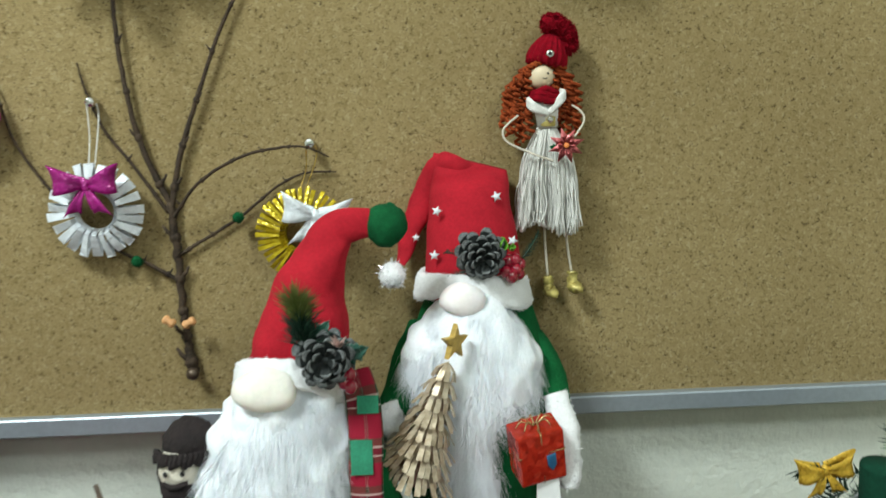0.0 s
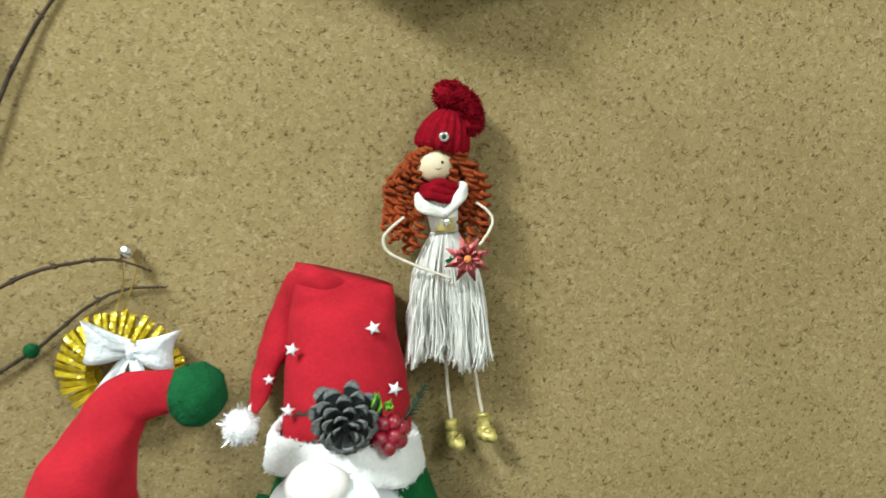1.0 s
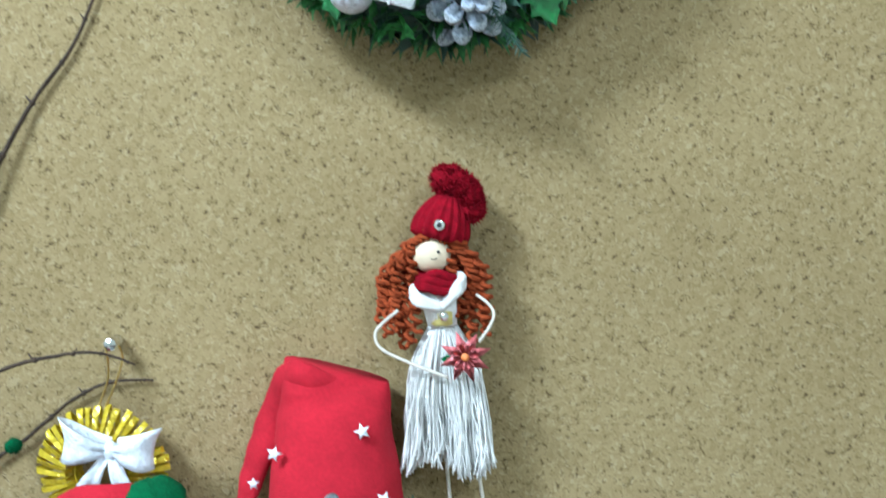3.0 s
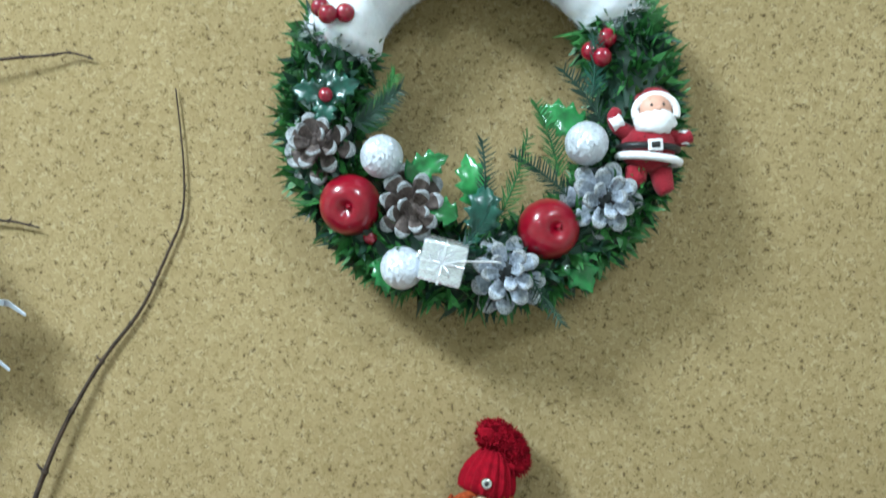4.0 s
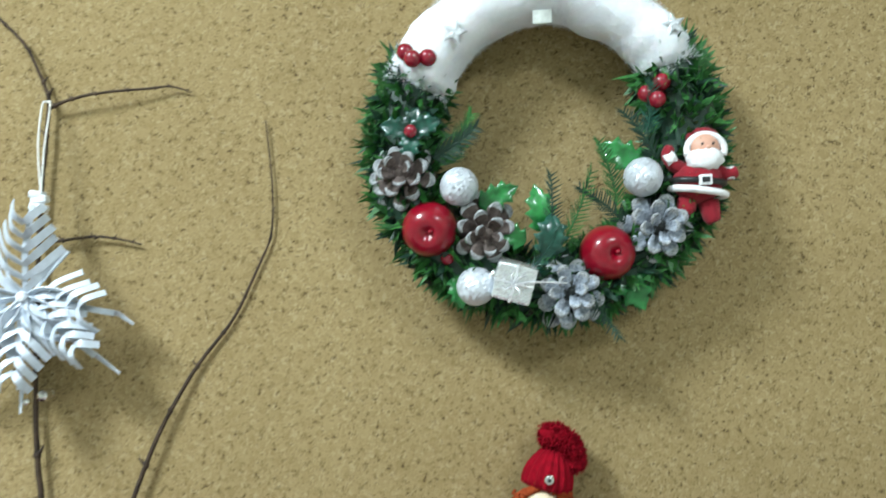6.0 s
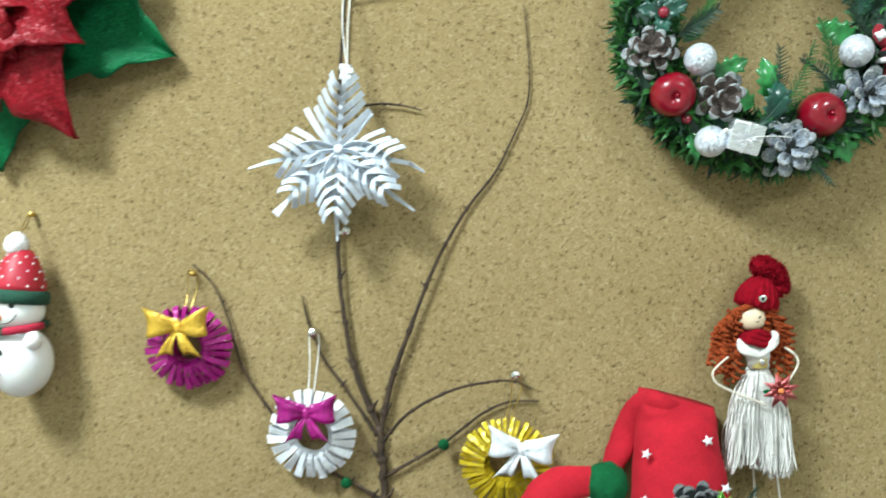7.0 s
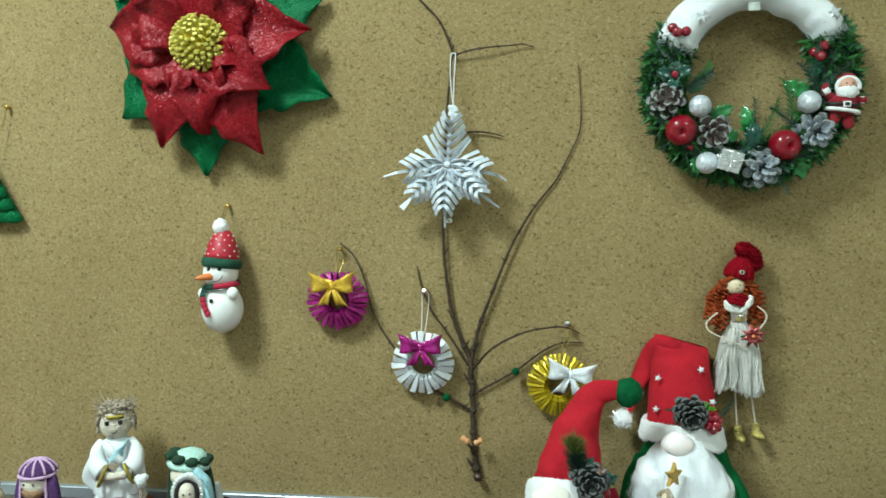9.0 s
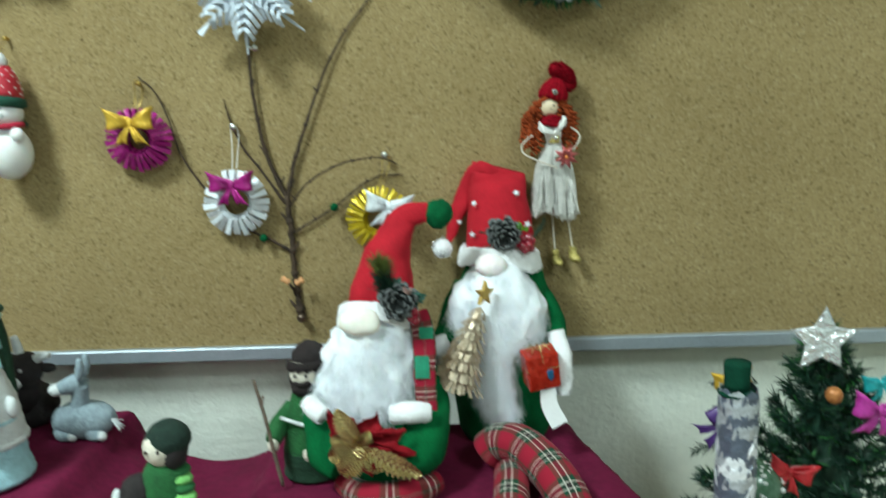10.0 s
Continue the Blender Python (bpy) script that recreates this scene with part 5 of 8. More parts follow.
# ---- macrame doll: one plain mesh ----
def yarn_doll():
    b = Build()
    CO, HA, MA, BE, BK, GO, CR, ST, PK, OR, GR = range(11)
    hx, hy, hz = 0.2040, -0.028, 1.2515
    b.ball((hx, hy, hz), (0.0120, 0.0108, 0.0118), 22, 16, BE)
    for dx in (-0.0008, 0.0043):
        b.ball((hx + dx, hy - 0.0098, hz + 0.0018), (0.0010, 0.0007, 0.0011), 8, 6, BK)
    b.tube(curve_through([(hx - 0.0002, hy - 0.0104, hz - 0.0018), (hx + 0.0016, hy - 0.0104, hz - 0.0026), (hx + 0.0034, hy - 0.0102, hz - 0.0018)], 4), 0.0003, 5, BK)
    # knitted hat with ribs
    m = Matrix.Translation((0.2095, -0.022, 1.2635)) @ Matrix.Rotation(radians(16), 4, "Y") @ Matrix.Rotation(radians(-8), 4, "X") @ Matrix.Diagonal((0.90, 1, 0.88, 1))
    b.lathe([(0.0150, -0.006), (0.0190, -0.004), (0.0197, 0.001), (0.0190, 0.006), (0.0172, 0.012), (0.0140, 0.018), (0.0105, 0.023), (0.0070, 0.027), (0.001, 0.029)], 108, MA, m, wave=lambda a, z: 1 + 0.05 * math.cos(18 * a))
    # curved pompom
    for k, (x, z) in enumerate(((0.2135, 1.2955), (0.2180, 1.2945), (0.2225, 1.2915), (0.2260, 1.2875), (0.2275, 1.2825), (0.2280, 1.2775))):
        b.ball((x, -0.022, z), 0.0086, 12, 8, MA, 0.3, 400)
        for i in range(420):
            d = Vector((random.gauss(0, 1), random.gauss(0, 1), random.gauss(0, 1))).normalized()
            b.blade(Vector((x, -0.022, z)) + d * 0.0078, d + Vector((random.gauss(0, 0.4), random.gauss(0, 0.4), random.gauss(0, 0.4))), random.uniform(0.0025, 0.0045), 0.0012, 0, MA)
    # spiral curls
    curls = [(-0.010, 0.170, 1.208), (-0.011, 0.176, 1.201), (-0.010, 0.181, 1.212), (-0.009, 0.185, 1.193), (-0.008, 0.188, 1.201), (-0.006, 0.194, 1.204), (-0.009, 0.179, 1.219), (-0.005, 0.193, 1.214), (-0.011, 0.184, 1.206),
             (0.010, 0.223, 1.203), (0.011, 0.228, 1.207), (0.012, 0.234, 1.212), (0.010, 0.231, 1.217), (0.012, 0.229, 1.211), (0.009, 0.221, 1.214),
             (0.013, 0.238, 1.206), (0.012, 0.236, 1.201), (0.010, 0.227, 1.198), (-0.012, 0.172, 1.214), (-0.010, 0.180, 1.204), (-0.007, 0.190, 1.196)]
    for i, (dx, ex, ez) in enumerate(curls):
        p0 = Vector((hx + 0.002 + dx, hy - 0.004 + 0.011 * (i % 3) * 0.6, hz + 0.009 - 0.002 * (i % 3)))
        p1 = Vector((hx + dx * 2.0 + (ex - hx) * 0.15, hy - 0.002 + 0.004 * (i % 3), hz - 0.010))
        p2 = Vector((ex, -0.020 - 0.006 * (i % 3), ez))
        axis = curve_through([p0, p1, p1.lerp(p2, 0.5), p2], 14)
        turns = []
        for k, p in enumerate(axis):
            q = k * 1.25 + i
            turns.append(p + Vector((math.cos(q), math.sin(q) * 0.8, 0.25 * math.sin(q))) * 0.0030)
        b.tube(turns, 0.0015, 6, HA, 0.25)
    # fringe of curls over the brow
    for i in range(9):
        u = i / 8
        q0 = Vector((hx - 0.010 + 0.024 * u, hy - 0.008 + 0.004 * abs(u - 0.5), hz + 0.010 + 0.004 * math.sin(u * 3.14)))
        pts = [q0 + Vector((math.cos(k * 1.2) * 0.0028, math.sin(k * 1.2) * 0.002, -0.0006 * k if u < 0.3 or u > 0.7 else 0.0004 * k)) for k in range(9)]
        b.tube(pts, 0.0013, 6, HA)
    for side in (-1, 1):
        for i in range(3):
            a = Vector((hx + side * (0.0115 + 0.002 * i), hy - 0.004 + 0.005 * i, hz + 0.006))
            pts = [a + Vector((math.cos(k * 1.3 + i) * 0.0030, math.sin(k * 1.3 + i) * 0.0026, -0.0012 * k)) for k in range(18)]
            b.tube(pts, 0.0013, 6, HA)
    # scarf
    for k in range(3):
        ring = [Vector((hx + 0.0025 + (0.0105 + 0.001 * k) * math.cos(q), hy + (0.0095 + 0.001 * k) * math.sin(q), 1.2385 - 0.0035 * k + 0.0018 * math.sin(3 * q + k))) for q in np.linspace(0, 6.283, 25)]
        b.tube(ring, 0.0032, 8, MA, 0.25)
    # bodice: two shoulder loops and a bundle
    for side, x0, z0 in ((-1, 0.1945, 1.2275), (1, 0.2200, 1.2335)):
        for k in range(3):
            b.tube(curve_through([(0.2090, -0.036, 1.2195), (x0 - side * 0.001, -0.040, z0 - 0.004 + 0.002 * k), (x0 + side * 0.002, -0.034, z0 + 0.002 * k), (x0 - side * 0.003, -0.028, z0 + 0.003), (0.2085, -0.030, 1.2235)], 5), 0.0026, 8, CO)
    for k in range(12):
        x = 0.2015 + 0.0014 * k
        b.tube([(x - 0.002 + (k - 6) * 0.0004, -0.033 - 0.003 * math.sin(k / 11 * 3.14), 1.2285), (x, -0.031 - 0.004 * math.sin(k / 11 * 3.14), 1.2080)], 0.0013, 6, CO)
    b.lathe([(0.0080, 0.2085 - 0.21), (0.0086, 0.0), (0.0086, 0.0075), (0.0080, 0.0085)], 24, GO, Matrix.Translation((0.2090, -0.028, 1.2095)) @ Matrix.Rotation(radians(2), 4, "Y"))
    b.ball((0.2105, -0.0375, 1.2145), (0.0028, 0.0014, 0.0028), 10, 6, ST)
    m = Matrix.Translation((0.2095, -0.043, 1.2695)) @ Matrix.Rotation(radians(90), 4, "X")
    b.lathe([(0.0034, -0.004), (0.0036, -0.001), (0.0026, 0.0006), (0.0016, 0.0002), (0.0004, 0.0003)], 14, ST, m)
    b.ball((0.2095, -0.0434, 1.2695), (0.0014, 0.001, 0.0014), 8, 6, BK)
    # skirt of cotton threads
    for i in range(560):
        u = random.random()
        layer = random.random()
        x0 = 0.2025 + 0.0135 * u
        x1 = 0.1825 + 0.0545 * u
        ze = 1.117 + 0.007 * math.sin(u * 5.0) + 0.010 * max(0, u - 0.75) * 4 + random.uniform(-0.004, 0.004) + (0.006 if 0.42 < u < 0.5 else 0)
        y0, y1 = -0.024 - 0.010 * layer * math.sin(math.pi * u), -0.008 - 0.028 * layer
        mid = Vector((x0 * 0.42 + x1 * 0.58 + (0.0015 if u > .5 else -0.0015) + random.uniform(-0.003, 0.003), (y0 + y1) / 2 - 0.004 + random.uniform(-0.002, 0.002), 1.172 + random.uniform(-0.01, 0.01)))
        fold = 0.0040 * math.sin(u * 22)
        low = Vector((x1 * 0.85 + x0 * 0.15 + random.uniform(-0.004, 0.004), y1 * 0.8 + y0 * 0.2 - fold + random.uniform(-0.002, 0.002), ze + 0.022 + random.uniform(-0.006, 0.006)))
        b.tube(curve_through([(x0, y0, 1.2095), mid, low, (x1 + random.uniform(-0.004, 0.004), min(-0.002, y1 - fold), ze)], 4), random.uniform(0.00040, 0.0006), 4, CO)
    # legs, boots, arms
    b.tube(curve_through([(0.2085, -0.014, 1.120), (0.2098, -0.014, 1.095), (0.2118, -0.013, 1.071)], 5), 0.0012, 7, CR)
    b.tube(curve_through([(0.2275, -0.014, 1.120), (0.2305, -0.014, 1.095), (0.2340, -0.013, 1.074)], 5), 0.0012, 7, CR)
    for x, z, dx in ((0.2118, 1.0710, 0.0065), (0.2340, 1.0745, 0.0070)):
        b.tube(curve_through([(x, -0.013, z), (x + 0.0010, -0.013, z - 0.009), (x + 0.002, -0.015, z - 0.0135), (x + dx, -0.018, z - 0.0150)], 5), [0.0042, 0.0046, 0.0056, 0.0040], 9, GO, 0.75)
        b.tube(curve_through([(x - 0.0034, -0.015, z - 0.012), (x + 0.002, -0.020, z - 0.0150), (x + dx + 0.002, -0.021, z - 0.0160)], 4), [0.0025, 0.0046, 0.0030], 8, GO, 0.8)
    b.tube(curve_through([(0.1830, -0.034, 1.2185), (0.1735, -0.037, 1.2115), (0.1690, -0.038, 1.2050), (0.1725, -0.039, 1.1965), (0.1890, -0.041, 1.1880), (0.2120, -0.044, 1.1790)], 6), 0.0010, 7, CR)
    b.tube(curve_through([(0.2300, -0.032, 1.2262), (0.2365, -0.035, 1.2215), (0.2400, -0.036, 1.2155), (0.2380, -0.038, 1.2090), (0.2305, -0.042, 1.1995)], 6), 0.0010, 7, CR)
    # glitter flower
    fc = Vector((0.2220, -0.048, 1.1925))
    for k in range(8):
        a = 2 * math.pi * k / 8 + 0.3
        ax, sd = Vector((math.cos(a), 0, math.sin(a))), Vector((-math.sin(a), 0, math.cos(a)))
        vs = [fc, fc + ax * 0.006 + sd * 0.0036 + Vector((0, -0.002, 0)), fc + ax * 0.0160 + Vector((0, -0.001, 0)), fc + ax * 0.006 - sd * 0.0036 + Vector((0, -0.002, 0)), fc + ax * 0.006 + Vector((0, 0.0012, 0))]
        b.add(vs, [(0, 1, 2, 3), (0, 4, 1), (1, 4, 2), (2, 4, 3), (3, 4, 0)], PK)
    b.ball(fc + Vector((0, -0.002, 0)), (0.0025, 0.0018, 0.0025), 10, 6, OR)
    holly_leaf(b, fc + Vector((-0.004, 0.001, -0.002)), 175, 0.0105, 0.0036, 0.001, GR)
    whole("yarn_doll", b, [COTTON, HAIR, MAROON_YARN, WOOD_BEAD, BLACK, mat("pale_gold_foil", (0.50, 0.41, 0.13), 0.35, metal=0.3, vary=0.2, glitter=0.3, gscale=300), CORD, STEEL, PINK_G, ORANGE, GREEN_G], (0.21, -0.02, 1.055), "cotton cord doll with copper curls and burgundy knitted hat", "doll")


yarn_doll()


# ---- table, cloth and raised boxes ----
table = thing("table", (-0.35, -0.31, 0), "long plain table pushed against the wall", "table")
part("tabletop", Build().box((1.9, 0.66, 0.03), Matrix.Translation((-0.15, -0.305, 0.66)), 0.004), mat("beech_laminate", (0.42, 0.29, 0.17), 0.45, vary=0.1), table)
for lx in (-1.04, 0.74):
    for ly in (-0.58, -0.03):
        part("leg", Build().tube([(lx, ly, 0.645), (lx, ly, 0.0)], 0.018, 14), STEEL, table)


def step(t):
    t = max(0.0, min(1.0, t))
    return t * t * (3 - 2 * t)


def cloth_height(x, y):
    base = 0.6775
    z = base

    def plateau(x0, x1, y0, y1, h, soft):
        dx, dy = max(x0 - x, x - x1, 0), max(y0 - y, (y - y1) * 1.6, 0)
        return base + (h - base) * step(1 - math.hypot(dx, dy) / soft)

    right = 0.215 + max(0, -0.07 - y) * 0.30
    z = max(z, plateau(-0.86, -0.352, -0.43, -0.040, 0.880, 0.075))
    z = max(z, plateau(-0.135, right, -0.32, -0.058, 0.855, 0.085))
    if -0.36 < x < -0.12 and y < 0:
        u = (x + 0.36) / 0.24
        sag = 0.880 + (0.855 - 0.880) * u - 0.055 * 4 * u * (1 - u)
        dy = max(-0.40 - y, (y + 0.055) * 1.6, 0)
        z = max(z, base + (sag - base) * step(1 - dy / 0.08))
    slope = 1 - abs(2 * (z - base) / 0.19 - 1)
    z += 0.007 * noise.noise(Vector((x * 14, y * 11, 0))) * max(0, slope) + 0.0022 * noise.noise(Vector((x * 26 + 4, y * 30, 1))) + 0.004 * max(0, noise.noise(Vector((x * 9 + y * 14, y * 3, 7)))) * (1 if z < 0.878 else 0.3)
    return z


def table_cloth():
    b = Build()
    xs = np.linspace(-1.0, 0.345, 190)
    ys = np.linspace(-0.628, -0.004, 96)
    n = len(ys)
    vs = [(x, y, cloth_height(x, y)) for x in xs for y in ys]
    fs = [(i * n + j, (i + 1) * n + j, (i + 1) * n + j + 1, i * n + j + 1) for i in range(len(xs) - 1) for j in range(n - 1)]
    b.add(vs, fs)
    # the front fall, in soft folds
    k = 14
    fall = [(x, -0.640 - 0.012 * math.sin(x * 42) * (q / k) - 0.004 * (q > 0), 0.676 - 0.30 * q / k) for x in xs for q in range(k + 1)]
    b.add(fall, [(i * (k + 1) + q, i * (k + 1) + q + 1, (i + 1) * (k + 1) + q + 1, (i + 1) * (k + 1) + q) for i in range(len(xs) - 1) for q in range(k)])
    b.add([(x, y, 0.6765) for x in xs for y in (-0.628, -0.640)], [(i * 2, i * 2 + 1, i * 2 + 3, i * 2 + 2) for i in range(len(xs) - 1)])
    whole("table_cloth", b, CLOTH, (-0.35, -0.3, 0.68), "maroon cloth draped over raised boxes on the table", "tablecloth")
    for x, y, w, d, h in ((-0.606, -0.235, 0.50, 0.385, 0.872), (0.04, -0.19, 0.34, 0.255, 0.846)):
        whole("riser_box", Build().box((w, d, h - 0.676), Matrix.Translation((x, y, (h + 0.676) / 2)), 0.003), mat("cardboard", (0.36, 0.24, 0.13), 0.85), (x, y, 0.676), "cardboard box hidden under the maroon cloth", "box", "riser boxes")


table_cloth()


# ---- the two bearded cloth gnomes, each one plain mesh ----
def fur(b, spots, slot, count, ln, wd, centre, flow=0.35, sag=0.0):
    """Long soft hairs: spots gives a root and an outward direction."""
    for i in range(count):
        p, d = spots()
        l = random.uniform(*ln)
        side = d.cross(Vector((0, 0, 1)))
        side = side.normalized() if side.length > 1e-4 else Vector((1, 0, 0))
        drift = random.gauss(0, 0.55) + 1.9 * noise.noise(p * 45)
        bend = 0.55 * noise.noise(p * 70 + Vector((7, 3, 1))) + random.gauss(0, 0.15)
        a = p
        pts = []
        v = (d * random.uniform(0.15, 0.75) + Vector((0, 0, -0.8)) + side * drift).normalized()
        for k in range(4):
            pts.append(a)
            a = a + v * l / 3
            v = (v + Vector((0, 0, -flow)) + side * bend - d * 0.16).normalized()
        s = side * wd * random.uniform(0.6, 1.3)
        vs = []
        for k, q in enumerate(pts):
            w = (1.0, 0.9, 0.65, 0.08)[k]
            vs += [q - s * w, q + s * w]
        b.add(vs, [(0, 1, 3, 2), (2, 3, 5, 4), (4, 5, 7, 6)], slot)


def beard(b, rows, slot, count, ln, yfront, depth):
    """rows of (z, centre x, half width); a rounded pad with hair flowing down."""
    line = curve_through([(r[1], r[2], r[0]) for r in rows], 9)
    n = 60
    wide = max(r[2] for r in rows)
    vs = []
    for p in line:
        for j in range(n):
            q = 2 * math.pi * j / n
            x = p.x + p.y * math.cos(q)
            y = yfront + depth - depth * (0.45 + 0.55 * p.y / wide) * (math.sin(q) if math.sin(q) > 0 else math.sin(q) * 0.4)
            e = Vector((x, y, p.z))
            d = Vector((math.cos(q), -math.sin(q), 0))
            lock = 0.0030 * noise.noise(Vector((x * 75 + 3 * noise.noise(e * 20), y * 40, p.z * 16))) + 0.0012 * noise.noise(Vector((x * 210, y * 90, p.z * 30)))
            vs.append(e + noise.noise_vector(e * 32) * 0.006 + noise.noise_vector(e * 70) * 0.003 + d * lock)
    k = len(line)
    b.add(vs, [(i * n + j, i * n + (j + 1) % n, (i + 1) * n + (j + 1) % n, (i + 1) * n + j) for i in range(k - 1) for j in range(n)] + [tuple(range(n)), tuple((k - 1) * n + j for j in range(n))], slot)

    def spots():
        i = random.randrange(k)
        p = line[i]
        q = math.pi * random.random()
        wr = 0.45 + 0.55 * p.y / max(r[2] for r in rows)
        root = Vector((p.x + p.y * math.cos(q), yfront + depth - depth * wr * math.sin(q), p.z))
        d = Vector((math.cos(q) * 0.8, -math.sin(q), 0.1)).normalized()
        return root - d * 0.002, d

    fur(b, spots, slot, count * 3, ln, 0.00014, None)


def fuzzy_tube(b, pts, r, slot, n=10, hairs=700, hl=0.0024):
    line = curve_through(pts, 6)
    b.tube(line, r, n, slot, 0.18)
    for i in range(hairs):
        k = random.randrange(len(line))
        rr = float(np.interp(k / (len(line) - 1), np.linspace(0, 1, len(r)), r))
        t = (line[min(k + 1, len(line) - 1)] - line[max(k - 1, 0)]).normalized()
        d = Vector((random.gauss(0, 1), random.gauss(0, 1), random.gauss(0, 1)))
        d = (d - t * d.dot(t)).normalized()
        b.blade(line[k] + d * rr * 0.93, d + Vector((random.gauss(0, 0.6), random.gauss(0, 0.6), random.gauss(0, 0.6))), hl, 0.0006, 0, slot)


def felt_tube(b, path, radii, slot, n=26, crumple=0.06, flat=1.0):
    line = curve_through(path, 8)
    k = len(line)
    rr = [float(np.interp(i / (k - 1), np.linspace(0, 1, len(radii)), radii)) for i in range(k)]
    start = len(b.v)
    b.tube(line, rr, n, slot, 0.0, flat)
    for i in range(start, len(b.v)):
        p = Vector(b.v[i])
        b.v[i] = tuple(p + noise.noise_vector(p * 38) * crumple * 0.05 + noise.noise_vector(p * 95) * crumple * 0.014)


def felt_crown(b, rows, y, slope, slot, n=48):
    """A standing felt crown, round below and pressed flat to a slanting fold above: rows of z, two side x and half depth."""
    line = np.array(rows)
    at = np.linspace(0, len(rows) - 1, 34)
    zz, xa, xb, dd = (np.interp(at, range(len(rows)), line[:, k]) for k in range(4))
    vs = []
    for i in range(34):
        u = i / 33
        for j in range(n):
            q = 2 * math.pi * j / n
            c, s = math.cos(q), math.sin(q)
            ex = 0.75 + 0.25 * (1 - u)
            x = (xa[i] + xb[i]) / 2 + (xb[i] - xa[i]) / 2 * math.copysign(abs(c) ** ex, c)
            v = (x - xa[0]) / (xb[0] - xa[0])
            z = zz[i] + u ** 3 * (slope * (0.62 - v))
            yy = y + u * 0.012 + dd[i] * s
            p = Vector((x, yy, z))
            crease = math.exp(-((z - 1.166 - (x - 0.105) * 0.22) / 0.0035) ** 2) * (0.0045 if s < 0 else 0)
            dent = 0.0022 * noise.noise(Vector((x * 60, z * 14, 2.0))) + 0.0016 * noise.noise(Vector((x * 25 + z * 70, 5.0, z * 20)))
            vs.append(p + Vector((dent * c, (crease + dent) * (1 if s < 0 else -1), 0)))
    b.add(vs, [(i * n + j, i * n + (j + 1) % n, (i + 1) * n + (j + 1) % n, (i + 1) * n + j) for i in range(33) for j in range(n)] + [tuple(range(n))[::-1], tuple(33 * n + j for j in range(n))], slot)


def fleece_band(b, cx, cy, rx, ry, upper, lower, slot, n=120, m=12, pile=3000):
    """A flat fleece band round a hat; upper and lower give its edges by the angle, the front at -90 degrees."""
    vs = []
    for i in range(n):
        q = 2 * math.pi * i / n
        z1, z0 = upper(q), lower(q)
        z1 += 0.0012 * noise.noise(Vector((q * 6, 0, 1))) + 0.0006 * noise.noise(Vector((q * 25, 0, 1)))
        z0 += 0.0016 * noise.noise(Vector((q * 5, 3, 1))) + 0.0008 * noise.noise(Vector((q * 25, 7, 1)))
        for j in range(m):
            a = 2 * math.pi * j / m
            h, o = math.cos(a), math.sin(a)
            h = math.copysign(abs(h) ** 0.6, h)
            out = 0.0034 * math.copysign(abs(o) ** 0.6, o) + 0.0045 * (1 - h) / 2 + 0.0012 * noise.noise(Vector((q * 9, h * 2, 4)))
            vs.append(Vector((cx + (rx + out) * math.cos(q), cy + (ry + out) * math.sin(q), (z1 + z0) / 2 + h * (z1 - z0) / 2)))
    b.add(vs, [(i * m + j, ((i + 1) % n) * m + j, ((i + 1) % n) * m + (j + 1) % m, i * m + (j + 1) % m) for i in range(n) for j in range(m)], slot)
    for k in range(pile):
        p = random.choice(vs)
        d = Vector((p.x - cx, p.y - cy, random.gauss(0, 0.02))).normalized()
        b.blade(p - d * 0.0006, d + Vector((random.gauss(0, 0.8), random.gauss(0, 0.8), random.gauss(0, 0.8))), 0.0022, 0.0005, 0, slot)


LEG_A = [(0.1146, -0.175, 0.8743), (0.13, -0.18, 0.8881), (0.1526, -0.2, 0.8924), (0.1748, -0.235, 0.8856), (0.1913, -0.272, 0.8738), (0.2023, -0.305, 0.8526), (0.2082, -0.32, 0.8253)]
LEG_B = [(0.1363, -0.215, 0.8683), (0.1372, -0.25, 0.8739), (0.134, -0.29, 0.8699), (0.1309, -0.325, 0.8546), (0.1294, -0.34, 0.8226)]


# the gnomes lean back against the board from the hip up, a little larger the further back
TALL_LEAN, SMALL_LEAN = 0.17, 0.135
VANISH = Vector((0.087, -0.733, 1.236))


def leaned(p, slope, hip=0.90):
    p = vec(p)
    dy = slope * max(0.0, p.z - hip)
    q = p + (p - VANISH) * (dy / (p.y - VANISH.y))
    q.y = min(q.y, -0.0015)
    return q


def lean_back(b, slope):
    b.v = [tuple(leaned(p, slope)) for p in b.v]


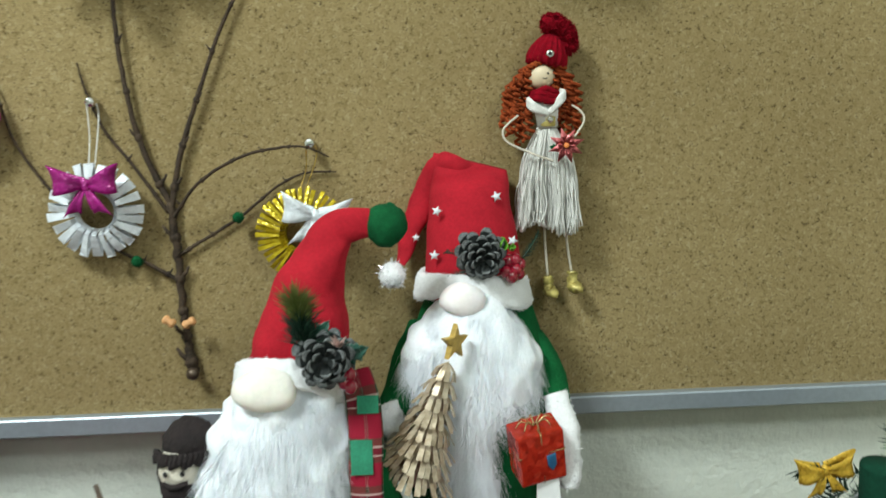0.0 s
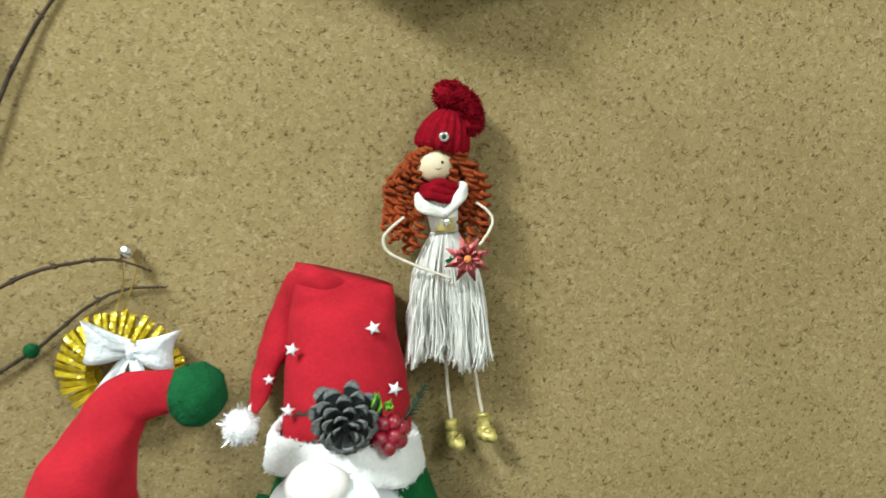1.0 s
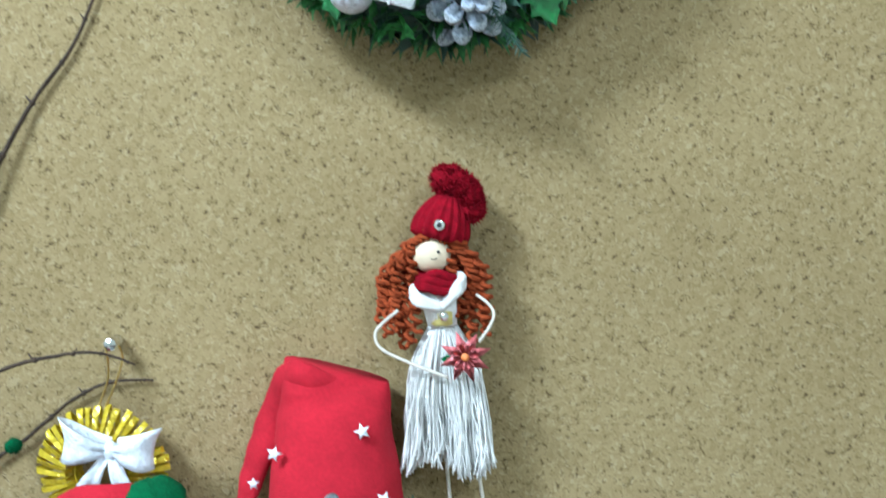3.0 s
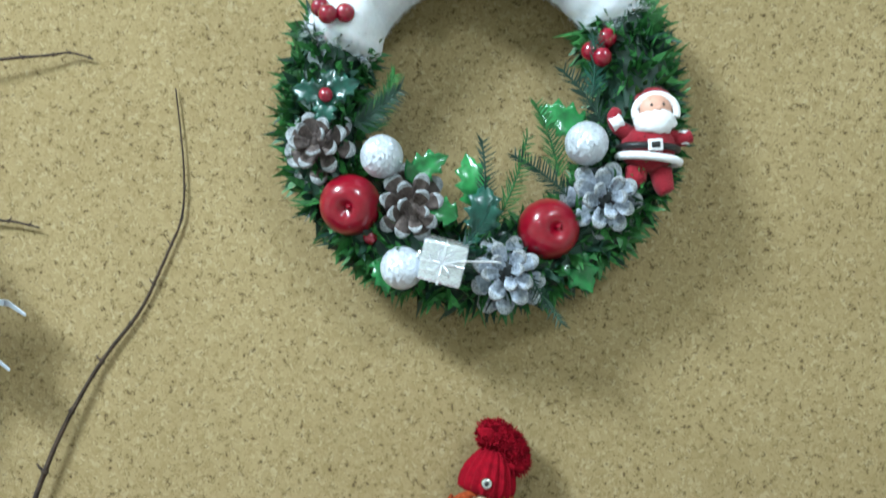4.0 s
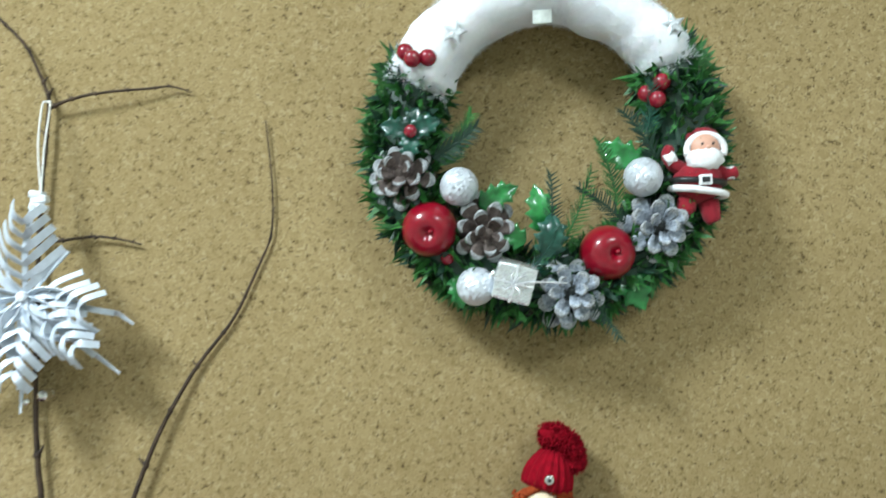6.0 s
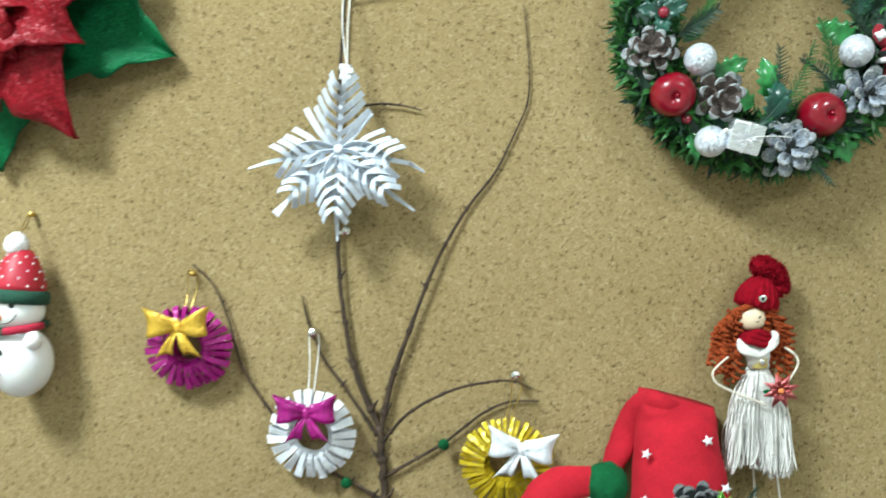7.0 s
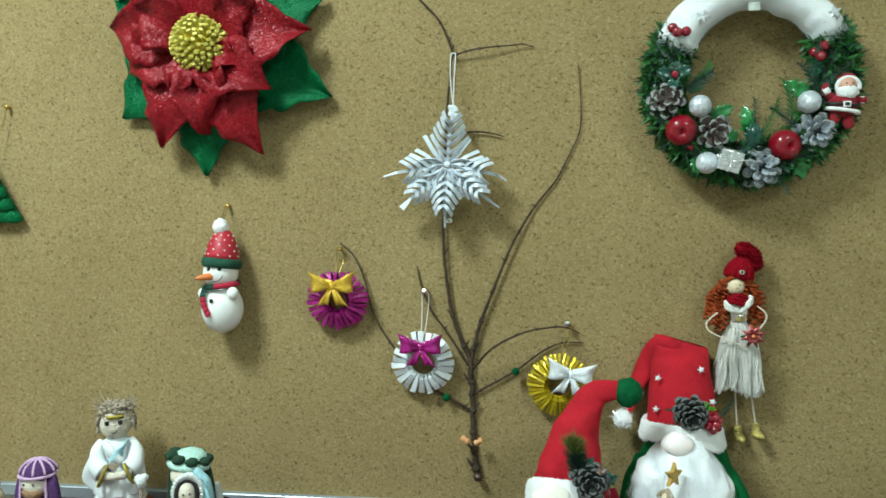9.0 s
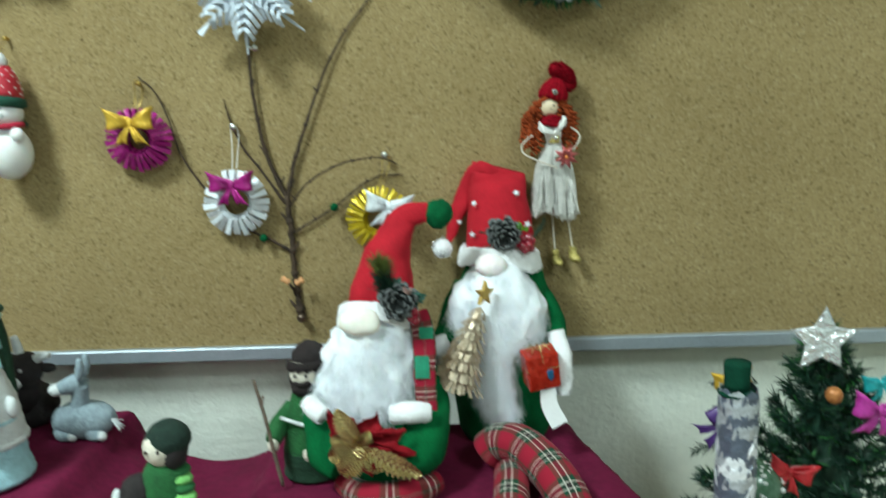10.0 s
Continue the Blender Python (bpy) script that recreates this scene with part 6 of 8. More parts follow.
def gnome_tall():
    b = Build()
    RED, GRN, WHT, FUR, PNK, PLD, STR, TIN, DRK = range(9)
    # body
    m = Matrix.Translation((0.140, -0.078, 0.0))
    b.lathe([(0.002, 0.853), (0.050, 0.853), (0.058, 0.870), (0.061, 0.910), (0.067, 0.960), (0.067, 0.985), (0.058, 1.030), (0.044, 1.070), (0.030, 1.090), (0.002, 1.095)], 36, GRN, m, wave=lambda a, z: 1 + 0.02 * math.sin(5 * a + z * 60))
    # arms and cuffs
    felt_tube(b, [(0.096, -0.085, 1.045), (0.080, -0.108, 1.015), (0.068, -0.128, 0.988)], [0.016, 0.016, 0.014], GRN, 16)
    felt_tube(b, [(0.180, -0.088, 1.035), (0.194, -0.105, 1.010), (0.199, -0.125, 0.987)], [0.016, 0.016, 0.013], GRN, 16)
    fuzzy_tube(b, [(0.060, -0.132, 0.998), (0.066, -0.138, 0.985), (0.074, -0.142, 0.978)], [0.013, 0.013, 0.010], WHT)
    fuzzy_tube(b, [(0.197, -0.128, 1.000), (0.203, -0.142, 0.975), (0.204, -0.152, 0.950), (0.203, -0.156, 0.934)], [0.010, 0.0115, 0.0105, 0.007], WHT)
    # hat with a folded tip
    felt_crown(b, [(1.074, 0.0975, 0.1790, 0.044), (1.092, 0.0985, 0.1785, 0.042), (1.112, 0.0995, 0.1765, 0.040), (1.133, 0.1010, 0.1735, 0.036), (1.154, 0.1035, 0.1705, 0.031), (1.171, 0.1060, 0.1690, 0.023), (1.180, 0.1080, 0.1685, 0.013)], -0.076, 0.022, RED)
    felt_tube(b, [(0.142, -0.074, 1.177), (0.1293, -0.078, 1.1807), (0.1186, -0.076, 1.182), (0.1080, -0.066, 1.1753), (0.1005, -0.054, 1.1595), (0.0905, -0.050, 1.1312), (0.0825, -0.052, 1.1084), (0.0755, -0.056, 1.0949)], [0.004, 0.0075, 0.0090, 0.0095, 0.0110, 0.0110, 0.0085, 0.0055], RED, 22, 0.08, 0.55)
    # tip pompom with tinsel
    pc = Vector((0.0699, -0.064, 1.0882))
    b.ball(pc, 0.0105, 16, 12, WHT, 0.2, 300)
    for i in range(500):
        d = Vector((random.gauss(0, 1), random.gauss(0, 1), random.gauss(0, 1))).normalized()
        b.blade(pc + d * 0.0095, d, random.uniform(0.002, 0.004), 0.0007, 0, WHT)
    for i in range(60):
        d = Vector((random.gauss(0, 1), random.gauss(0, 1), random.gauss(0, 1))).normalized()
        b.blade(pc + d * 0.0095, d, 0.007, 0.0007, 0, TIN)
    # fleece trim
    fleece_band(b, 0.1365, -0.082, 0.0425, 0.0500, lambda q: 1.0905 + 0.010 * max(0, -math.sin(q)) - 0.003 * math.cos(q), lambda q: 1.0690 + 0.014 * max(0, -math.sin(q + 0.25)) ** 3 - 0.003 * math.cos(q), WHT)
    # nose and beard
    b.ball((0.1240, -0.1450, 1.0850), (0.0172, 0.011, 0.0130), 24, 18, PNK, 0.12, 60)
    beard(b, [(1.084, 0.1310, 0.018), (1.074, 0.1320, 0.030), (1.056, 0.1310, 0.045), (1.028, 0.1310, 0.056), (1.003, 0.1325, 0.050), (0.982, 0.1270, 0.032), (0.958, 0.1270, 0.029), (0.935, 0.1310, 0.0255), (0.915, 0.1350, 0.018), (0.903, 0.1370, 0.009)], FUR, 4600, (0.012, 0.030), -0.163, 0.045)
    # tartan legs over the edge of the cloth
    b.tube(curve_through(LEG_A, 8), [0.021, 0.0225, 0.0225, 0.0215, 0.02], 20, PLD, 0.03, 1.0, 26)
    b.tube(curve_through(LEG_B, 8), [0.016, 0.0185, 0.0185, 0.018, 0.018], 20, PLD, 0.03, 1.0, 26)
    # little stars on the hat
    for x, z, y, s in ((0.1560, 1.1570, -0.098, 0.9), (0.1680, 1.1215, -0.103, 0.9), (0.1080, 1.1470, -0.100, 0.85), (0.1050, 1.1120, -0.104, 0.85), (0.0910, 1.1220, -0.0760, 0.7)):
        b.prism(star_outline(0.0052 * s, 0.45, random.uniform(-0.4, 0.4)), 0.0012, Matrix.Translation((x, y, z)), STR, 0.001, 0.6)
    lean_back(b, TALL_LEAN)
    whole("gnome_doll", b, [RED_FELT, GREEN_FELT, WHITE_FELT, BEARD, NOSE_PINK, PLAID, SILVER_G, TINSEL, BLACK], (0.14, -0.08, 0.853), "tall cloth gnome in red hat with long white beard", "doll", "cloth gnomes")


def gnome_small():
    b = Build()
    RED, GRN, WHT, FUR, NOS, PLD, PAT, POM = range(8)
    m = Matrix.Translation((0.000, -0.172, 0.0))
    b.lathe([(0.002, 0.853), (0.050, 0.853), (0.057, 0.872), (0.057, 0.905), (0.050, 0.950), (0.043, 0.990), (0.039, 1.030), (0.030, 1.050), (0.002, 1.065)], 36, GRN, m, wave=lambda a, z: 1 + 0.02 * math.sin(4 * a + z * 50))
    # sleeves
    felt_tube(b, [(0.044, -0.172, 0.975), (0.050, -0.197, 0.935), (0.042, -0.230, 0.908), (0.024, -0.238, 0.897)], [0.020, 0.025, 0.027, 0.020], GRN, 18)
    felt_tube(b, [(-0.048, -0.170, 0.970), (-0.062, -0.192, 0.940), (-0.056, -0.226, 0.905), (-0.040, -0.236, 0.895)], [0.018, 0.022, 0.023, 0.018], GRN, 18)
    fuzzy_tube(b, [(0.016, -0.236, 0.950), (0.034, -0.240, 0.954), (0.052, -0.232, 0.950)], [0.010, 0.0115, 0.010], WHT)
    fuzzy_tube(b, [(-0.074, -0.222, 0.962), (-0.066, -0.230, 0.956), (-0.056, -0.236, 0.950)], [0.009, 0.0105, 0.009], WHT)
    # hat bending over to a green pompom
    felt_tube(b, [(0.004, -0.172, 1.048), (0.0075, -0.171, 1.078), (0.0140, -0.170, 1.104), (0.0230, -0.169, 1.128), (0.034, -0.168, 1.145), (0.048, -0.168, 1.150), (0.060, -0.168, 1.149)], [0.0360, 0.0315, 0.0250, 0.0185, 0.0145, 0.0120, 0.0100], RED, 30, 0.09)
    pc = Vector((0.0690, -0.169, 1.1480))
    b.ball(pc, (0.0150, 0.0145, 0.0160), 20, 14, POM, 0.12, 150)
    for i in range(900):
        d = Vector((random.gauss(0, 1), random.gauss(0, 1), random.gauss(0, 1))).normalized()
        b.blade(pc + d * 0.0146, d + Vector((random.gauss(0, 0.7), random.gauss(0, 0.7), random.gauss(0, 0.7))), 0.0014, 0.0005, 0, POM)
    # slanting fleece trim
    fleece_band(b, -0.0030, -0.176, 0.0350, 0.0440, lambda q: 1.0440 + 0.025 * max(0, -math.sin(q + 0.15)) ** 0.8 + 0.004 * max(0, math.sin(q)), lambda q: 1.0200 + 0.032 * max(0, -math.sin(q + 0.1)) ** 1.5 + 0.012 * max(0, math.sin(q)), WHT)
    b.ball((-0.0130, -0.2240, 1.0480), (0.0205, 0.013, 0.0150), 28, 20, NOS, 0.18, 60)
    beard(b, [(1.048, -0.004, 0.026), (1.036, -0.006, 0.036), (1.016, -0.009, 0.046), (0.995, -0.013, 0.052), (0.976, -0.017, 0.056), (0.958, -0.014, 0.048), (0.940, -0.010, 0.030)], FUR, 4000, (0.012, 0.032), -0.232, 0.045)
    for i in range(260):
        u = random.random()
        p = Vector((-0.036 - 0.030 * u, -0.205 - 0.015 * random.random(), 1.020 - 0.050 * u))
        b.blade(p, (-0.55 + random.gauss(0, 0.25), random.gauss(0, 0.3), -1), random.uniform(0.014, 0.036), 0.0005, 0.002, FUR)
    # patched scarf down one side
    scarf = curve_through([(0.044, -0.188, 1.046), (0.0490, -0.200, 1.030), (0.0505, -0.205, 1.005), (0.0495, -0.209, 0.980), (0.0500, -0.212, 0.955), (0.0510, -0.216, 0.930)], 6)
    b.tube(scarf, [0.0110, 0.0125, 0.0125, 0.0120, 0.0120], 24, PLD, 0.0, 0.42, 30)
    for z, x, y, w, h in ((1.029, 0.0530, -0.2070, 0.0150, 0.0125), (0.993, 0.0475, -0.2130, 0.0155, 0.0240)):
        b.box((w, 0.0012, h), Matrix.Translation((x, y, z)) @ Matrix.Rotation(radians(-14), 4, "X"), 0.0004, PAT)
    # tartan legs in front
    b.tube(curve_through([(-0.042, -0.225, 0.868), (-0.020, -0.248, 0.866), (0.010, -0.252, 0.866), (0.040, -0.246, 0.868), (0.058, -0.228, 0.868)], 8), [0.012, 0.0145, 0.015, 0.0145, 0.012], 18, PLD, 0.03, 1.0, 26)
    lean_back(b, SMALL_LEAN)
    whole("gnome_doll", b, [RED_FELT, GREEN_FELT, WHITE_FELT, BEARD, NOSE, PLAID, PATCH_GREEN, GREEN_POM], (0.0, -0.172, 0.853), "short cloth gnome in bent red hat with green pompom", "doll", "cloth gnomes")


gnome_tall()
gnome_small()


# trimmings on the gnomes
def hat_spray(c, r, material, label, way, cone_n):
    t = thing("pine_cone_spray", c, label, "decoration", "pine cone sprays")
    pine_cone(c, r, material, t, way, cone_n)
    return t


sp = hat_spray((0.1400, -0.140, 1.1165), 0.0190, CONE_DARK, "frosted pine cone spray with red berries on the hat", (0.05, -1, -0.15), 36)
for x, y, z in ((0.1620, -0.130, 1.1100), (0.1680, -0.130, 1.1110), (0.1600, -0.134, 1.1020), (0.1680, -0.132, 1.1030), (0.1640, -0.136, 1.0980), (0.1720, -0.128, 1.1070), (0.1710, -0.128, 1.0990)):
    part("berry", Build().ball((x, y, z), (0.0052, 0.0052, 0.0056), 14, 10), BERRY, sp)
for c, ang, ln in (((0.1380, -0.128, 1.112), 155, 0.028), ((0.1380, -0.128, 1.106), 190, 0.026), ((0.1740, -0.124, 1.110), 50, 0.026), ((0.1360, -0.128, 1.104), 215, 0.022)):
    b = Build()
    sprig(b, c, ang, ln, 26, 0.007, 0, -0.1, 0.15)
    part("fir_sprig", b, NEEDLE_D, sp, smooth=False)

for c, ang, ln in (((0.1580, -0.132, 1.1200), 88, 0.0105), ((0.1640, -0.130, 1.1190), 60, 0.006)):
    b = Build()
    petal_mesh(b, Vector(c), ang, 0, ln, 0.0030, 0.002, 0, 0.001, 0)
    part("leaf", b, mat("lime_leaf", (0.12, 0.36, 0.03), 0.4, vary=0.1), sp)
sp.location = leaned(sp.location, TALL_LEAN)

sp = hat_spray((0.0270, -0.223, 1.0680), 0.0200, CONE_DARK, "frosted pine cone and fir spray on the bent hat", (0.1, -1, 0.15), 32)
b = Build()
for k in range(800):
    u = random.random()
    p = Vector((0.0140 - 0.005 * u, -0.218, 1.074 + 0.034 * u))
    d = Vector((random.gauss(0, 0.95), random.gauss(-0.2, 0.45), 0.85 + 0.4 * u))
    b.blade(p, d, random.uniform(0.012, 0.022), 0.0010, 0, 0 if u < 0.55 else 1)
part("fir_tuft", b, [NEEDLE_D, mat("olive_needles", (0.10, 0.13, 0.025), 0.6, vary=0.2)], sp, "dark fir tuft with olive tips", smooth=False)
for x, y, z in ((0.0435, -0.222, 1.0560), (0.0440, -0.224, 1.0475), (0.0400, -0.222, 1.0500)):
    part("berry", Build().ball((x, y, z), (0.0048, 0.0048, 0.0052), 14, 10), BERRY, sp)
for c, ang, ln, w in (((0.036, -0.214, 1.067), 15, 0.022, 0.0085), ((0.036, -0.214, 1.074), -20, 0.020, 0.007), ((0.018, -0.214, 1.078), 50, 0.020, 0.007)):
    b = Build()
    holly_leaf(b, c, ang, ln, w, 0.003)
    part("holly_leaf", b, LEAF_D, sp)
b = Build()
for k in range(14):
    b.blade((0.038, -0.226, 1.078), (random.uniform(-0.6, 0.8), -0.5, random.uniform(0.2, 1)), 0.012, 0.003)
part("clear_petal", b, mat("translucent_pink_film", (0.60, 0.42, 0.38), 0.15, vary=0.1), sp, smooth=False)
sp.location = leaned(sp.location, SMALL_LEAN)


def fringe_tree():
    top, base = Vector((0.1120, -0.160, 1.0430)), Vector((0.0800, -0.172, 0.9560))
    t = thing("fringed_paper_tree", base, "miniature bronze fringed paper tree with a gold star", "ornament")
    ax = (top - base)
    h = ax.length
    q = ax.to_track_quat("Z", "Y").to_matrix().to_4x4()
    m = Matrix.Translation(base) @ q
    b = Build().lathe([(0.0185, 0.0), (0.0006, h)], 16, 0, m)
    part("cone_core", b, BRONZE, t)
    layers = 8
    for k in range(layers):
        z = h * (k + 0.9) / layers
        r = 0.0205 * (1 - z / h) + 0.0012
        n = max(8, int(26 * (1 - k / layers)) + 4)
        b = Build()
        for i in range(n):
            a = 2 * math.pi * (i + random.uniform(-0.2, 0.2)) / n
            d = Vector((math.cos(a), math.sin(a), 0))
            fl = random.uniform(0.1, 1.15)
            pts = [m @ (d * r + Vector((0, 0, z))), m @ (d * (r + 0.0058) + Vector((0, 0, z - 0.005))), m @ (d * (r + 0.0058 + 0.010 * fl * (1 - 0.6 * z / h)) + Vector((0, 0, z - 0.0125)))]
            b.ribbon(pts, m.to_3x3() @ Vector((-math.sin(a), math.cos(a), 0)), [0.0030, 0.0042, 0.0046], 0.0004)
        part("fringe", b, BRONZE, t, smooth=False)
    b = Build().prism(star_outline(0.0145, 0.42, 0.12), 0.004, Matrix.Translation(top + Vector((0.0035, 0.002, 0.0150))) @ Matrix.Rotation(radians(46), 4, "Z"), 0, 0.001, 0.9)
    part("gold_star", b, mat("matte_gold_wood", (0.50, 0.33, 0.08), 0.5, vary=0.15), t, smooth=False)
    t.location = leaned(t.location, TALL_LEAN)


fringe_tree()


def red_gift():
    c = Vector((0.1760, -0.168, 0.9720))
    t = thing("gift_box", c, "small red foil gift box tied with gold thread", "gift box")
    m = Matrix.Translation(c) @ Matrix.Rotation(radians(-8), 4, "Y") @ Matrix.Rotation(radians(12), 4, "Z") @ Matrix.Rotation(radians(10), 4, "X")
    part("box", Build().box((0.037, 0.026, 0.043), m, 0.002, 0, 0.0012), RED_FOIL, t, smooth=False)
    for size in ((0.0376, 0.0266, 0.0014), (0.0014, 0.0266, 0.0436)):
        part("ribbon", Build().box(size, m @ Matrix.Translation((0, 0, 0.004)) if size[2] < 0.01 else m, 0.0004), GOLD_FOIL, t)
    b = Build()
    for k in range(8):
        a = 2 * math.pi * k / 8
        b.tube(curve_through([m @ Vector((0, 0, 0.0215)), m @ Vector((0.010 * math.cos(a), 0.006 * math.sin(a), 0.028)), m @ Vector((0.015 * math.cos(a), 0.010 * math.sin(a), 0.0235))], 4), 0.0006, 5)
    part("thread_bow", b, GOLD_FOIL, t)
    b = Build().prism([(-0.003, 0.006), (0.004, 0.007), (0.0045, -0.003), (0.001, -0.008), (-0.0025, -0.003)], 0.0008, m @ Matrix.Translation((0.006, -0.0135, -0.004)), 0, 0.0003)
    part("blue_tag", b, BLUE_P, t)
    b = Build().ribbon(curve_through([m @ Vector((0.004, -0.010, -0.020)), (0.185, -0.176, 0.9300), (0.196, -0.182, 0.9080)], 4), (0.85, 0.1, 0.45), [0.017, 0.019, 0.020], 0.0005)
    part("paper_tag", b, PAPER, t, smooth=False)
    t.location = leaned(t.location, TALL_LEAN)


red_gift()


def ridged_leaf(b, c, ang, length, width, lift):
    """A pressed foil leaf: slanting ridges run from its rib to a toothed edge."""
    a = radians(ang)
    ax, sd = Vector((math.cos(a), 0, math.sin(a))), Vector((-math.sin(a), 0, math.cos(a)))
    n = 40
    front = []
    for i in range(n + 1):
        u = i / n
        tooth = 0.78 + 0.22 * (i % 4 in (1, 2))
        w = width * math.sin(math.pi * min(1, u * 0.9 + 0.08)) ** 0.7 * tooth + 0.0006
        for v in (-1, -0.66, -0.33, 0, 0.33, 0.66, 1):
            ridge = 0.0010 * (1 if i % 4 in (1, 2) else -1) * min(1, abs(v) * 3)
            h = lift * math.sin(math.pi * u * 0.7) - 0.004 * u * u - 0.0016 * (1 - abs(v)) + ridge
            front.append(c + ax * (length * u + 0.8 * w * abs(v) * (1 - u)) + sd * w * v + Vector((0, -h, 0)))
    back = [p + Vector((0, 0.0008, 0)) for p in front]
    o = len(front)
    fs = []
    for i in range(n):
        for j in range(6):
            q = (i * 7 + j, i * 7 + j + 1, (i + 1) * 7 + j + 1, (i + 1) * 7 + j)
            fs += [q, tuple(k + o for k in q[::-1])]
        fs += [(i * 7, (i + 1) * 7, (i + 1) * 7 + o, i * 7 + o), (i * 7 + 6, i * 7 + 6 + o, (i + 1) * 7 + 6 + o, (i + 1) * 7 + 6)]
    b.add(front + back, fs)


def gold_pick():
    c = Vector((-0.012, -0.262, 0.918))
    t = thing("gold_poinsettia_pick", c, "gold foil poinsettia with red velvet petals", "artificial flower")
    c = Vector((-0.0150, -0.268, 0.9270))
    for ang, ln, w, lift in ((119, 0.048, 0.011, 0.005), (-27, 0.068, 0.012, 0.006), (160, 0.032, 0.013, 0.003), (236, 0.038, 0.014, 0.003), (198, 0.036, 0.013, 0.001), (-58, 0.034, 0.010, 0.002), (62, 0.020, 0.007, 0.006)):
        b = Build()
        ridged_leaf(b, c + Vector((0, 0.001 * (ang % 3), 0)), ang, ln, w, lift)
        part("gold_leaf", b, GOLD_FOIL, t, smooth=False)
    for ang, ln, w in ((132, 0.046, 0.014), (62, 0.034, 0.014), (18, 0.044, 0.012), (285, 0.032, 0.014), (-12, 0.052, 0.011)):
        b = Build()
        petal_mesh(b, c + Vector((0, 0.012, 0)), ang, 0.004, ln, w, 0.008, 0.004, 0.004, 2)
        part("red_petal", b, mat("red_velvet", (0.22, 0.004, 0.010), 0.85, vary=0.15, spec=0.2), t)
    b = Build()
    for k in range(9):
        a = k * 2.4
        b.ball(c + Vector((0.004 * math.cos(a) * (k > 0), -0.010, 0.004 * math.sin(a) * (k > 0))), 0.0026, 10, 7)
    part("centre_beads", b, GOLD_FOIL, t)


gold_pick()


# ---- crocheted crib figures, each one plain mesh ----
def ribbed(b, prof, slot, m, n=30, rows=0.0035):
    """A crocheted round form: the outline with fine stitched rings."""
    line = curve_through([(max(r, 0.0004), z, 0) for r, z in prof], 7)
    b.lathe([(max(p.x + 0.0006 * math.sin(p.y / rows * 6.283), 0.0003), p.y) for p in line], n, slot, m, wave=lambda a, z: 1 + 0.012 * math.sin(a * 15 + z * 900))


def stitched_ball(b, c, r, slot, n=26):
    r = r if isinstance(r, (tuple, list)) else (r, r, r)
    b.ball(c, r, n, 18, slot, 0.05, 260)


def eyes(b, c, gap, r, slot):
    for s in (-1, 1):
        b.ball(vec(c) + Vector((s * gap, 0, 0)), r, 10, 7, slot)


def shrink(b, x, y, top, neck, foot, k):
    """Makes a figure slimmer and its head smaller, its foot staying on the ground."""
    low = top - (top - neck) * k
    out = []
    for px, py, pz in b.v:
        z = top - (top - pz) * k if pz >= neck else foot + (pz - foot) * (low - foot) / (neck - foot)
        out.append((x + (px - x) * k, y + (py - y) * k, z))
    b.v = out


